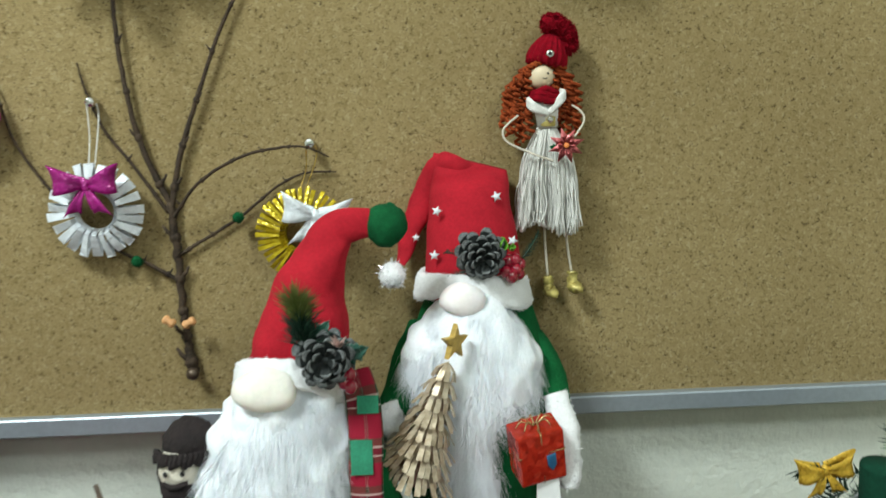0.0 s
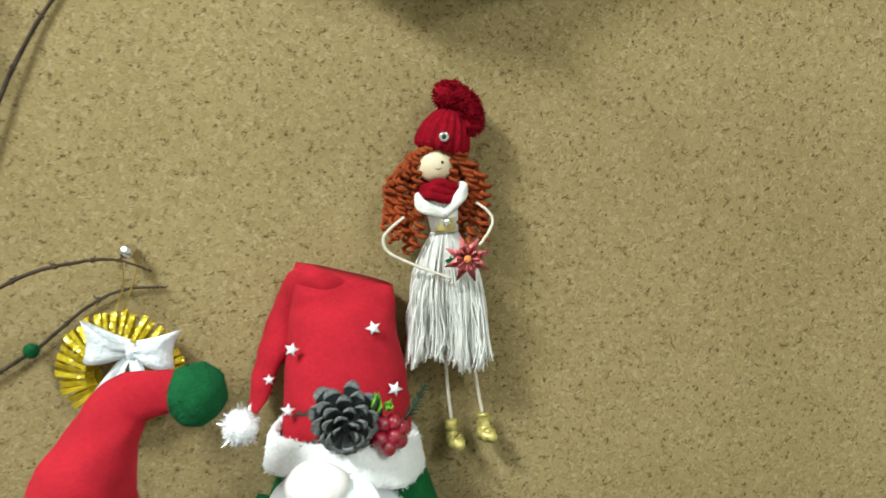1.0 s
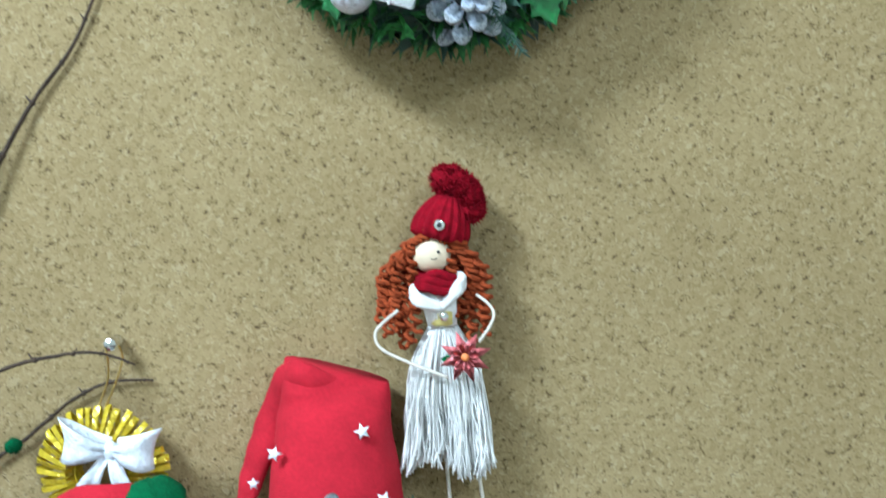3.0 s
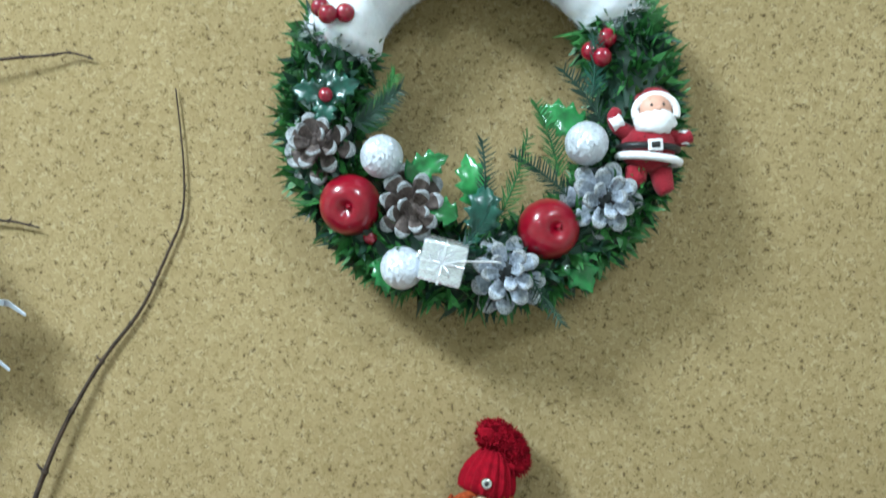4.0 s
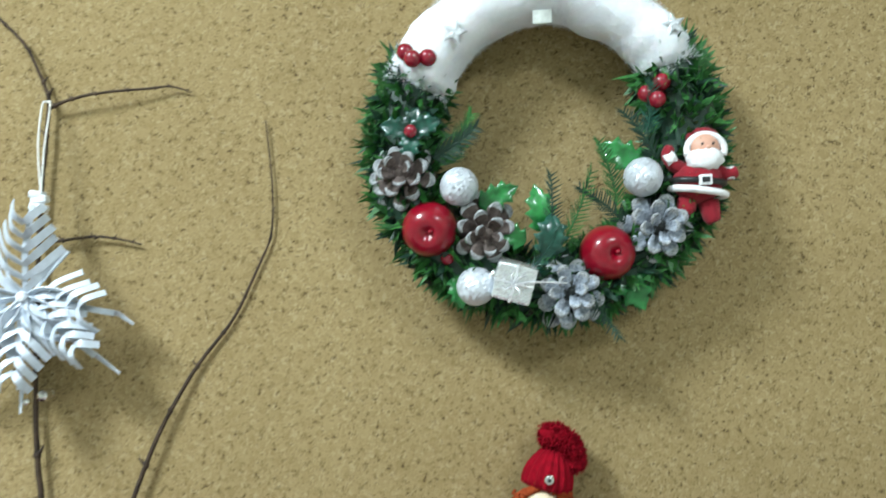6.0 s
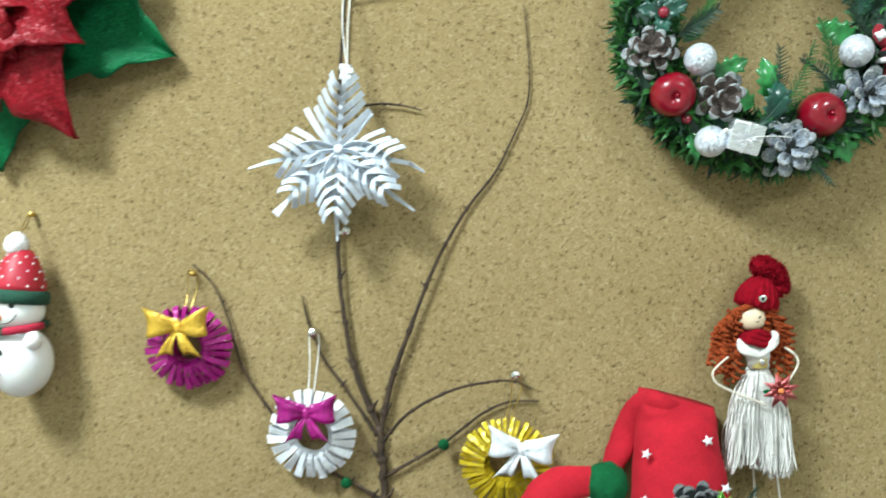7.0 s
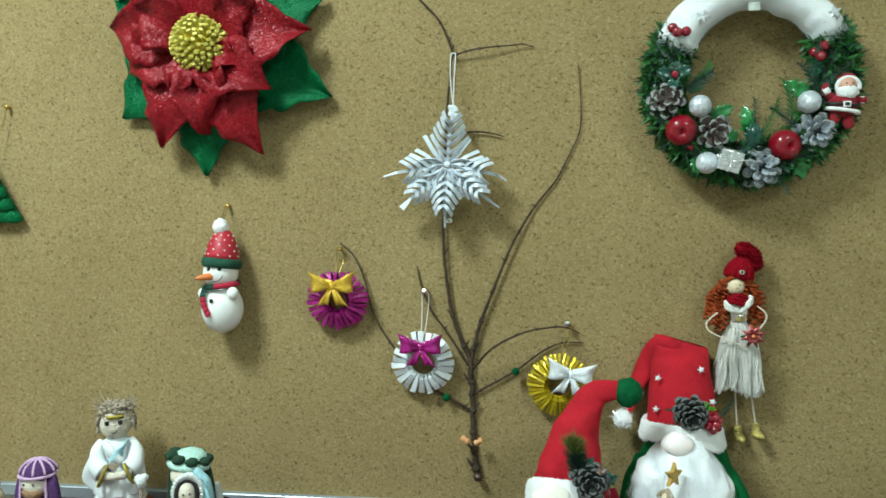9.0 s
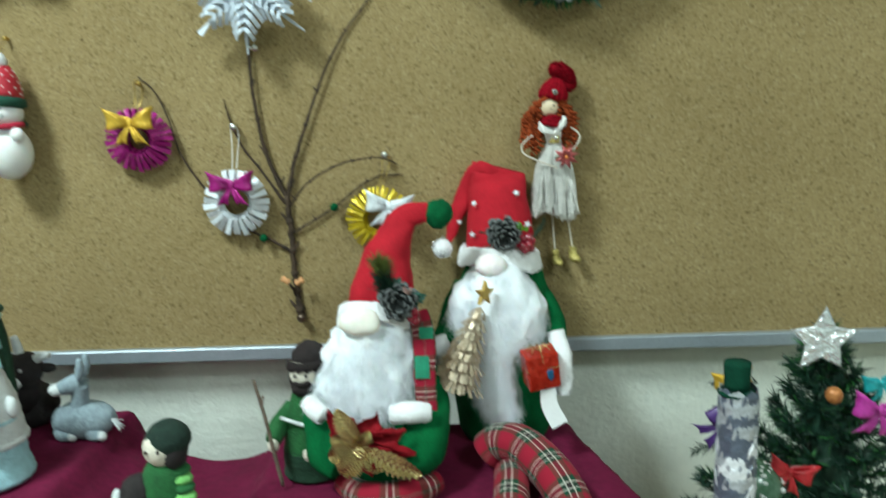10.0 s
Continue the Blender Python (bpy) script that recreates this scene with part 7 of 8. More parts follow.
def figure_angel():
    b = Build()
    x, y, z0 = -0.606, -0.068, 0.956
    W, SK, BK, HR, GD, BL = range(6)
    # under-robe, flared overskirt and bodice
    b.lathe([(0.0004, 0.0), (0.038, 0.0005), (0.040, 0.006), (0.036, 0.010), (0.034, 0.022), (0.0004, 0.024)], 48, W, Matrix.Translation((x, y, z0)), wave=lambda a, z: 1 + 0.03 * math.sin(9 * a))
    b.lathe([(0.0335, 0.018), (0.0365, 0.017), (0.0375, 0.019), (0.0320, 0.034), (0.0250, 0.050), (0.0210, 0.062), (0.0230, 0.075), (0.0220, 0.086), (0.0110, 0.094), (0.0004, 0.095)], 60, W, Matrix.Translation((x, y, z0)),
            wave=lambda a, z: 1 + (0.05 * math.sin(8 * a + 1) + 0.03 * math.sin(13 * a)) * max(0.0, 1 - (z - 0.017) / 0.045))
    # crossed front of the bodice
    for s, slot in ((1, BL), (-1, W)):
        b.ribbon(curve_through([(x + s * 0.018, y - 0.016, z0 + 0.090), (x + s * 0.008, y - 0.0245, z0 + 0.078), (x - s * 0.008, y - 0.0260, z0 + 0.062)], 6), (0.5, 0, 0.8), [0.012, 0.014, 0.010], 0.002, slot)
    # head and face
    hz = z0 + 0.111
    stitched_ball(b, (x, y - 0.004, hz), (0.0235, 0.0220, 0.0200), SK)
    for k in range(9):
        zz = -0.014 + 0.0035 * k
        r = math.sqrt(max(0.0, 1 - (zz / 0.020) ** 2))
        b.tube([Vector((x + 0.0236 * r * math.cos(q), y - 0.004 + 0.0221 * r * math.sin(q), hz + zz)) for q in np.linspace(0, 6.283, 30)], 0.0007, 5, SK)
    for ex in (-0.0105, 0.0085):
        b.box((0.0062, 0.003, 0.0062), Matrix.Translation((x + ex, y - 0.0245, hz + 0.0055)) @ Matrix.Rotation(-ex * 12, 4, "Z"), 0.0014, BK)
        b.tube([(x + ex - 0.0040, y - 0.0252, hz + 0.0104), (x + ex + 0.0035, y - 0.0254, hz + 0.0108)], 0.0005, 5, BK)
    b.tube(curve_through([(x - 0.0050, y - 0.0262, hz - 0.0060), (x - 0.0005, y - 0.0266, hz - 0.0078), (x + 0.0045, y - 0.0260, hz - 0.0052)], 4), 0.0006, 5, BK)
    # rough straw hair in clumps, with a thin gold band in front
    for i in range(46):
        a = random.uniform(0, 6.283)
        e = random.uniform(0.45, 1.0)
        d = Vector((math.cos(a) * math.sqrt(1 - e * e * 0.85), math.sin(a) * math.sqrt(1 - e * e * 0.85) * 0.9 + 0.15, e * 0.8))
        root = Vector((x, y, hz + 0.006)) + Vector((d.x * 0.024, d.y * 0.022, d.z * 0.019))
        turn = random.uniform(0, 6)
        pts = [root + d * 0.0022 * k + Vector((math.cos(turn + k * 1.6), math.sin(turn + k * 1.6), 0.3)) * 0.0026 for k in range(5)]
        b.tube(pts, [0.0018, 0.0030, 0.0014], 6, HR, 0.5)
    for i in range(260):
        a = random.uniform(0, 6.283)
        d = Vector((math.cos(a), math.sin(a) * 0.9 + 0.15, random.uniform(0.1, 1.0)))
        b.blade(Vector((x, y, hz + 0.008)) + Vector((d.x * 0.023, d.y * 0.021, d.z * 0.018)), d + Vector((random.gauss(0, 0.6), random.gauss(0, 0.5), random.gauss(0, 0.5))), random.uniform(0.008, 0.020), 0.0009, 0, HR)
    for s in (-1, 1):
        for i in range(16):
            p = Vector((x + s * 0.0235, y + random.uniform(-0.012, 0.012), hz + random.uniform(-0.004, 0.012)))
            b.tube([p, p + Vector((s * 0.004, 0, -0.006)), p + Vector((s * random.uniform(0.000, 0.007), 0, -0.010))], [0.0016, 0.0020, 0.0008], 6, HR, 0.4)
    band = [Vector((x + 0.0255 * math.cos(q), y - 0.003 + 0.0240 * math.sin(q), hz + 0.0135)) for q in np.linspace(-2.0, -1.0, 9)]
    b.ribbon(band, (0, 0, 1), 0.0050, 0.0014, GD)
    # wide hanging sleeves with gold cuffs, folded hands
    for s in (-1, 1):
        felt_tube(b, [(x + s * 0.019, y - 0.003, z0 + 0.086), (x + s * 0.027, y - 0.012, z0 + 0.074), (x + s * 0.0265, y - 0.024, z0 + 0.060), (x + s * 0.0190, y - 0.031, z0 + 0.052)], [0.008, 0.011, 0.0135, 0.0145], W, 22, 0.05)
        cuff = Vector((x + s * 0.0190, y - 0.0330, z0 + 0.050))
        b.tube([cuff + Vector((0.006 * math.cos(q) * s, -0.006 + 0.008 * math.sin(q), -0.0125 * math.cos(q))) for q in np.linspace(0, 6.283, 22)], 0.0026, 7, GD, 0.3)
        b.tube(curve_through([cuff, (x + s * 0.010, y - 0.041, z0 + 0.049), (x - s * 0.002, y - 0.044, z0 + 0.049)], 4), [0.0062, 0.0058, 0.0050], 10, SK, 0.1)
        # cape behind, spreading wider on one side
        wide = 0.046 if s < 0 else 0.030
        felt_tube(b, [(x + s * 0.017, y + 0.012, z0 + 0.080), (x + s * wide * 0.74, y + 0.016, z0 + 0.058), (x + s * wide, y + 0.014, z0 + 0.034), (x + s * wide * 0.80, y + 0.014, z0 + 0.016)], [0.005, 0.009, 0.010, 0.004], W, 14, 0.05, 0.5)
    b.box((0.013, 0.002, 0.010), Matrix.Translation((x - 0.003, y - 0.0345, z0 + 0.060)) @ Matrix.Rotation(0.5, 4, "Y"), 0.0008, HR)
    turn = Matrix.Translation((x, y, 0)) @ Matrix.Rotation(radians(25), 4, "Z") @ Matrix.Diagonal((0.87, 0.87, 1, 1)) @ Matrix.Translation((-x, -y, 0))
    b.v = [tuple(turn @ vec(p)) for p in b.v]
    whole("crochet_angel", b, [WHITE_SATIN, KNIT_SKIN, BLACK, STRAW, mat("olive_gold_braid", (0.34, 0.27, 0.045), 0.45, metal=0.3, vary=0.25, scale=150, bump=0.5), KNIT_BLUE], (x, y, z0), "white robed angel figure with straw hair and gold cuffs", "figurine", "crochet crib figures")
    p = thing("flower_pot", (x, y, 0.882), "upturned terracotta flower pot on the maroon cloth", "flower pot")
    part("pot_body", Build().lathe([(0.040, 0.0745), (0.0425, 0.070), (0.047, 0.030), (0.047, 0.0295)], 40, 0, Matrix.Translation((x, y, 0.8815))), TERRA, p)
    part("pot_rim", Build().lathe([(0.047, 0.029), (0.052, 0.028), (0.053, 0.002), (0.047, 0.0)], 40, 0, Matrix.Translation((x, y, 0.8815))), TERRA, p)


def figure_kings():
    # purple king
    b = Build()
    x, y, z0 = -0.640, -0.185, 0.882
    ribbed(b, [(0.0004, 0), (0.036, 0.001), (0.036, 0.02), (0.030, 0.07), (0.024, 0.105), (0.0004, 0.118)], 0, Matrix.Translation((x, y, z0)))
    stitched_ball(b, (x, y - 0.006, z0 + 0.137), (0.0225, 0.021, 0.0235), 1)
    b.ball((x - 0.001, y - 0.014, z0 + 0.124), (0.0175, 0.016, 0.012), 18, 12, 3, 0.2, 200)
    eyes(b, (x, y - 0.0262, z0 + 0.1400), 0.0085, (0.0018, 0.0014, 0.0024), 4)
    stitched_ball(b, (x, y, z0 + 0.152), (0.0275, 0.026, 0.0215), 0)
    for k in range(5):
        a = math.pi * k / 5
        arc = [Vector((x + 0.0283 * math.sin(q) * math.cos(a), y + 0.0268 * math.sin(q) * math.sin(a), z0 + 0.152 + 0.0222 * math.cos(q))) for q in np.linspace(-1.5, 1.5, 16)]
        b.tube(arc, 0.0020, 7, 2)
    ring = [Vector((x + 0.0280 * math.cos(q), y - 0.001 + 0.0265 * math.sin(q), z0 + 0.1500)) for q in np.linspace(0, 6.283, 30)]
    b.tube(ring, 0.0026, 8, 2, 0.2)
    for s in (-1, 1):
        felt_tube(b, [(x + s * 0.024, y - 0.002, z0 + 0.146), (x + s * 0.0275, y - 0.004, z0 + 0.125), (x + s * 0.029, y - 0.006, z0 + 0.095), (x + s * 0.030, y - 0.004, z0 + 0.06)], [0.008, 0.010, 0.010, 0.007], 0, 12, 0.03)
        b.tube(curve_through([(x + s * 0.021, y - 0.014, z0 + 0.146), (x + s * 0.023, y - 0.016, z0 + 0.12), (x + s * 0.022, y - 0.018, z0 + 0.09), (x + s * 0.02, y - 0.024, z0 + 0.05)], 5), 0.0022, 7, 2, 0.2)
    b.lathe([(0.0005, 0.0), (0.013, 0.002), (0.016, 0.02), (0.013, 0.04), (0.0005, 0.045)], 20, 2, Matrix.Translation((x, y - 0.018, z0 + 0.065)))
    shrink(b, x, y, z0 + 0.176, z0 + 0.115, z0, 0.76)
    whole("crochet_king", b, [KNIT_PURPLE, KNIT_SKIN, KNIT_LILAC, mat("tan_crochet", (0.26, 0.15, 0.08), 0.9, vary=0.1, bump=0.8, bscale=320), BLACK], (x, y, z0), "crochet king figure in purple hood with lilac trim", "figurine", "crochet crib figures")
    # king in a mint turban
    b = Build()
    x, y, z0 = -0.452, -0.165, 0.882
    ribbed(b, [(0.0004, 0), (0.034, 0.001), (0.034, 0.02), (0.030, 0.08), (0.023, 0.125), (0.0004, 0.135)], 2, Matrix.Translation((x, y, z0)))
    stitched_ball(b, (x - 0.004, y - 0.008, z0 + 0.156), (0.0225, 0.021, 0.0225), 1)
    b.tube([Vector((x - 0.001 + 0.0235 * math.cos(q), y + 0.0225 * math.sin(q), z0 + 0.1705 + 0.004 * math.cos(q) * -1)) for q in np.linspace(0, 6.283, 30)], 0.0075, 10, 0, 0.12)
    stitched_ball(b, (x, y + 0.002, z0 + 0.178), (0.0245, 0.0235, 0.0175), 0)
    for k in range(8):
        q = 2 * math.pi * (k + 0.3) / 8
        b.ball((x + 0.0245 * math.cos(q), y + 0.0235 * math.sin(q), z0 + 0.1815 - 0.007 * math.cos(q)), (0.0096, 0.0088, 0.0080), 14, 9, 2, 0.08, 200)
    eyes(b, (x - 0.005, y - 0.0288, z0 + 0.1580), 0.0075, (0.0022, 0.0014, 0.0022), 3)
    for s in (-1, 1):
        felt_tube(b, [(x + s * 0.021, y, z0 + 0.16), (x + s * 0.024, y + 0.002, z0 + 0.12), (x + s * 0.024, y, z0 + 0.07), (x + s * 0.024, y - 0.004, z0 + 0.02)], [0.008, 0.010, 0.011, 0.010], 2, 12, 0.03)
    felt_tube(b, [(x - 0.03, y - 0.012, z0 + 0.11), (x - 0.045, y - 0.030, z0 + 0.09), (x - 0.054, y - 0.034, z0 + 0.075)], [0.011, 0.010, 0.008], 2, 12, 0.03)
    stitched_ball(b, (x - 0.056, y - 0.036, z0 + 0.072), 0.0085, 1, 12)
    shrink(b, x, y, z0 + 0.196, z0 + 0.135, z0, 0.76)
    turn = Matrix.Translation((x, y, z0)) @ Matrix.Rotation(radians(20), 4, "Z") @ Matrix.Diagonal((1.1, 1.1, 0.955, 1)) @ Matrix.Translation((-x, -y, -z0))
    b.v = [tuple(turn @ vec(p)) for p in b.v]
    whole("crochet_king", b, [KNIT_MINT, KNIT_SKIN, KNIT_DGREEN, BLACK], (x, y, z0), "crochet king figure in a mint and bottle green turban", "figurine", "crochet crib figures")
    b = Build().tube([(-0.4995, -0.195, 1.037), (-0.4985, -0.200, 0.985), (-0.4975, -0.204, 0.884)], 0.0026, 8, 0)
    for k in range(7):
        b.ball((-0.4995 + random.uniform(-0.006, 0.006), -0.195 + random.uniform(-0.005, 0.005), 1.038 + random.uniform(-0.005, 0.006)), 0.0052, 10, 7, 1, 0.1, 200)
    whole("shepherd_staff", b, [STICK, KNIT_W], (-0.4975, -0.204, 0.884), "thin wooden staff with a white crocheted knob", "staff")


def figure_mary():
    b = Build()
    x, y, z0 = -0.424, -0.226, 0.882
    ribbed(b, [(0.0004, 0), (0.047, 0.001), (0.045, 0.02), (0.036, 0.07), (0.026, 0.115), (0.0004, 0.125)], 0, Matrix.Translation((x, y, z0)))
    ribbed(b, [(0.0445, 0.036), (0.0450, 0.040), (0.039, 0.075), (0.031, 0.110), (0.0255, 0.135), (0.0215, 0.155), (0.012, 0.168), (0.0004, 0.171)], 1, Matrix.Translation((x + 0.001, y + 0.002, z0)))
    b.ball((x - 0.002, y - 0.0145, z0 + 0.142), (0.0155, 0.0135, 0.0195), 20, 14, 2, 0.05, 200)
    b.tube([Vector((x - 0.002 + 0.0165 * math.cos(q), y - 0.016 + 0.004 * math.sin(q), z0 + 0.143 + 0.0200 * math.sin(q))) for q in np.linspace(-0.9, 4.04, 22)], 0.0062, 8, 3, 0.2)
    b.tube([Vector((x - 0.001 + 0.0215 * math.cos(q), y - 0.014, z0 + 0.145 + 0.0245 * math.sin(q))) for q in np.linspace(-1.1, 4.24, 24)], 0.0038, 8, 1, 0.35)
    for k in range(26):
        q = -1.1 + 5.34 * k / 25
        b.ball((x - 0.001 + 0.0240 * math.cos(q), y - 0.017, z0 + 0.145 + 0.0275 * math.sin(q)), (0.0042, 0.0030, 0.0042), 8, 6, 1, 0.2, 300)
    for s in (-1, 1):
        for k in range(14):
            u = k / 13
            b.ball((x + s * (0.013 + 0.006 * math.sin(3 * u)), y - 0.027 - 0.020 * u, z0 + 0.122 - 0.088 * u), (0.0046, 0.0032, 0.0044), 8, 6, 1, 0.2, 300)
    b.ribbon(curve_through([(x + 0.018, y - 0.014, z0 + 0.165), (x + 0.031, y - 0.016, z0 + 0.140), (x + 0.036, y - 0.018, z0 + 0.105)], 6), (0.8, -0.4, 0.3), 0.009, 0.003, 0)
    eyes(b, (x - 0.002, y - 0.0288, z0 + 0.1450), 0.0055, (0.0017, 0.0012, 0.0022), 4)
    for s in (-1, 1):
        b.tube(curve_through([(x + s * 0.012, y - 0.024, z0 + 0.120), (x + s * 0.014, y - 0.036, z0 + 0.08), (x + s * 0.010, y - 0.045, z0 + 0.035)], 6), 0.0036, 8, 1, 0.3)
    b.ribbon(curve_through([(x, y - 0.026, z0 + 0.12), (x, y - 0.039, z0 + 0.08), (x, y - 0.048, z0 + 0.02)], 6), (1, 0, 0), 0.010, 0.002, 0)
    b.tube([Vector((x + 0.0405 * math.cos(q), y + 0.0405 * math.sin(q), z0 + 0.058)) for q in np.linspace(0, 6.283, 36)], 0.0016, 6, 0)
    b.tube([Vector((x + 0.001 + 0.0450 * math.cos(q), y + 0.002 + 0.0450 * math.sin(q), z0 + 0.038)) for q in np.linspace(0, 6.283, 50)], 0.0028, 7, 1, 0.5)
    for s in (-1, 1):
        stitched_ball(b, (x + s * 0.036, y - 0.022, z0 + 0.070), (0.008, 0.008, 0.010), 1, 12)
    felt_tube(b, [(x + 0.012, y + 0.004, z0 + 0.175), (x + 0.028, y, z0 + 0.155), (x + 0.034, y, z0 + 0.12)], [0.006, 0.010, 0.010], 0, 12, 0.03)
    shrink(b, x, y, z0 + 0.171, z0 + 0.120, z0, 0.64)
    turn = Matrix.Translation((x, y, z0)) @ Matrix.Rotation(radians(24), 4, "Z") @ Matrix.Diagonal((1, 1, 1.05, 1)) @ Matrix.Translation((-x, -y, -z0))
    out = []
    for p in b.v:
        f = 1 + 0.36 * step((z0 + 0.140 - p[2]) / 0.06)
        out.append(tuple(turn @ Vector((x + (p[0] - x) * f, y + (p[1] - y) * f, p[2]))))
    b.v = out
    whole("crochet_woman", b, [KNIT_BLUE, KNIT_W, KNIT_SKIN, KNIT_BLACK, BLACK], (x, y, z0), "crochet woman figure in pale blue robe and white veil", "figurine", "crochet crib figures")


def crib_animals():
    # donkey lying down
    b = Build()
    x, y, z0 = -0.374, -0.112, 0.880
    b.ball((x, y, z0 + 0.0195), (0.0390, 0.027, 0.0235), 26, 16, 0, 0.06, 120)
    b.tube(curve_through([(x - 0.003, y - 0.002, z0 + 0.028), (x + 0.001, y - 0.004, z0 + 0.048), (x + 0.003, y - 0.006, z0 + 0.066)], 5), [0.013, 0.010, 0.0105], 14, 0, 0.08)
    b.tube(curve_through([(x + 0.004, y - 0.006, z0 + 0.070), (x - 0.008, y - 0.010, z0 + 0.067), (x - 0.018, y - 0.012, z0 + 0.064)], 5), [0.0115, 0.0105, 0.0070], 14, 0, 0.06)
    b.ball((x - 0.022, y - 0.013, z0 + 0.0630), (0.0090, 0.0085, 0.0080), 14, 10, 1, 0.06, 200)
    for dy in (-0.010, 0.006):
        b.tube(curve_through([(x + 0.003, y + dy, z0 + 0.074), (x + 0.008, y + dy, z0 + 0.086), (x + 0.009, y + dy, z0 + 0.100)], 4), [0.004, 0.0055, 0.0035], 10, 0, 0.05)
    for k in range(50):
        b.blade((x + 0.004, y + random.uniform(-0.008, 0.004), z0 + random.uniform(0.05, 0.078)), (0.8, random.gauss(0, 0.4), random.gauss(0, 0.5)), 0.009, 0.0016, 0, 2)
    for dx, dy in ((-0.024, -0.020), (0.012, -0.020)):
        b.tube(curve_through([(x + dx, y + dy + 0.01, z0 + 0.012), (x + dx + 0.004, y + dy, z0 + 0.008), (x + dx + 0.016, y + dy - 0.002, z0 + 0.0065)], 4), [0.008, 0.0075, 0.0055], 10, 0, 0.06)
        b.ball((x + dx + 0.018, y + dy - 0.002, z0 + 0.0065), 0.006, 10, 8, 1)
    for k in range(26):
        b.blade((x + 0.036, y - 0.006, z0 + 0.022), (0.9, random.gauss(-0.2, 0.25), random.gauss(-0.6, 0.3)), random.uniform(0.012, 0.022), 0.0016, 0, 1)
    whole("crochet_donkey", b, [KNIT_GREY, KNIT_W, KNIT_GREY], (x, y, z0), "grey crochet donkey lying on the maroon cloth", "figurine", "crochet crib figures")
    # black ox
    b = Build()
    x, y, z0 = -0.462, -0.090, 0.880
    b.ball((x, y + 0.006, z0 + 0.030), (0.045, 0.032, 0.031), 24, 16, 0, 0.06, 120)
    b.ball((x + 0.024, y - 0.024, z0 + 0.086), (0.022, 0.022, 0.022), 22, 16, 0, 0.06, 150)
    b.tube([(x + 0.008, y - 0.005, z0 + 0.040), (x + 0.020, y - 0.020, z0 + 0.080)], [0.024, 0.018], 16, 0, 0.06)
    b.ball((x + 0.016, y - 0.043, z0 + 0.076), (0.0135, 0.012, 0.0105), 18, 12, 1, 0.05, 200)
    eyes(b, (x + 0.024, y - 0.0455, z0 + 0.0920), 0.0080, (0.0025, 0.0015, 0.0025), 1)
    for dx, dz, ex, ez in ((0.022, 0.104, 0.019, 0.128), (0.040, 0.098, 0.058, 0.104)):
        b.tube(curve_through([(x + dx, y - 0.024, z0 + dz), ((2 * x + dx + ex) / 2, y - 0.025, z0 + (dz + ez) / 2 + 0.002), (x + ex, y - 0.026, z0 + ez)], 4), [0.006, 0.0055, 0.004], 10, 1)
    for s in (-1, 1):
        b.ball((x + 0.024 + s * 0.027, y - 0.020, z0 + 0.086), (0.0115, 0.005, 0.006), 12, 8, 0)
    whole("crochet_ox", b, [KNIT_BLACK, KNIT_W], (x, y, z0), "black crochet ox with white horns and muzzle", "figurine", "crochet crib figures")
    # camel at the end
    b = Build()
    x, y, z0 = -0.735, -0.150, 0.880
    b.ball((x - 0.01, y, z0 + 0.035), (0.045, 0.030, 0.036), 24, 16, 0, 0.05, 120)
    b.tube(curve_through([(x, y - 0.01, z0 + 0.05), (x + 0.012, y - 0.02, z0 + 0.085), (x + 0.010, y - 0.02, z0 + 0.115)], 5), [0.022, 0.016, 0.016], 14, 0, 0.05)
    b.ball((x + 0.016, y - 0.030, z0 + 0.118), (0.022, 0.022, 0.018), 20, 14, 0, 0.05, 150)
    for s in (-1, 1):
        b.ball((x + 0.012 + s * 0.013, y - 0.020, z0 + 0.137), (0.005, 0.004, 0.008), 10, 8, 0)
    b.tube([Vector((x + 0.016 + 0.0225 * math.cos(q), y - 0.034, z0 + 0.118 + 0.0185 * math.sin(q))) for q in np.linspace(0, 6.283, 26)], 0.0018, 6, 1)
    whole("crochet_camel", b, [mat("sand_crochet", (0.50, 0.42, 0.30), 0.9, vary=0.1, bump=0.9, bscale=320), KNIT_BLACK], (x, y, z0), "sand coloured crochet camel with a dark harness", "figurine", "crochet crib figures")


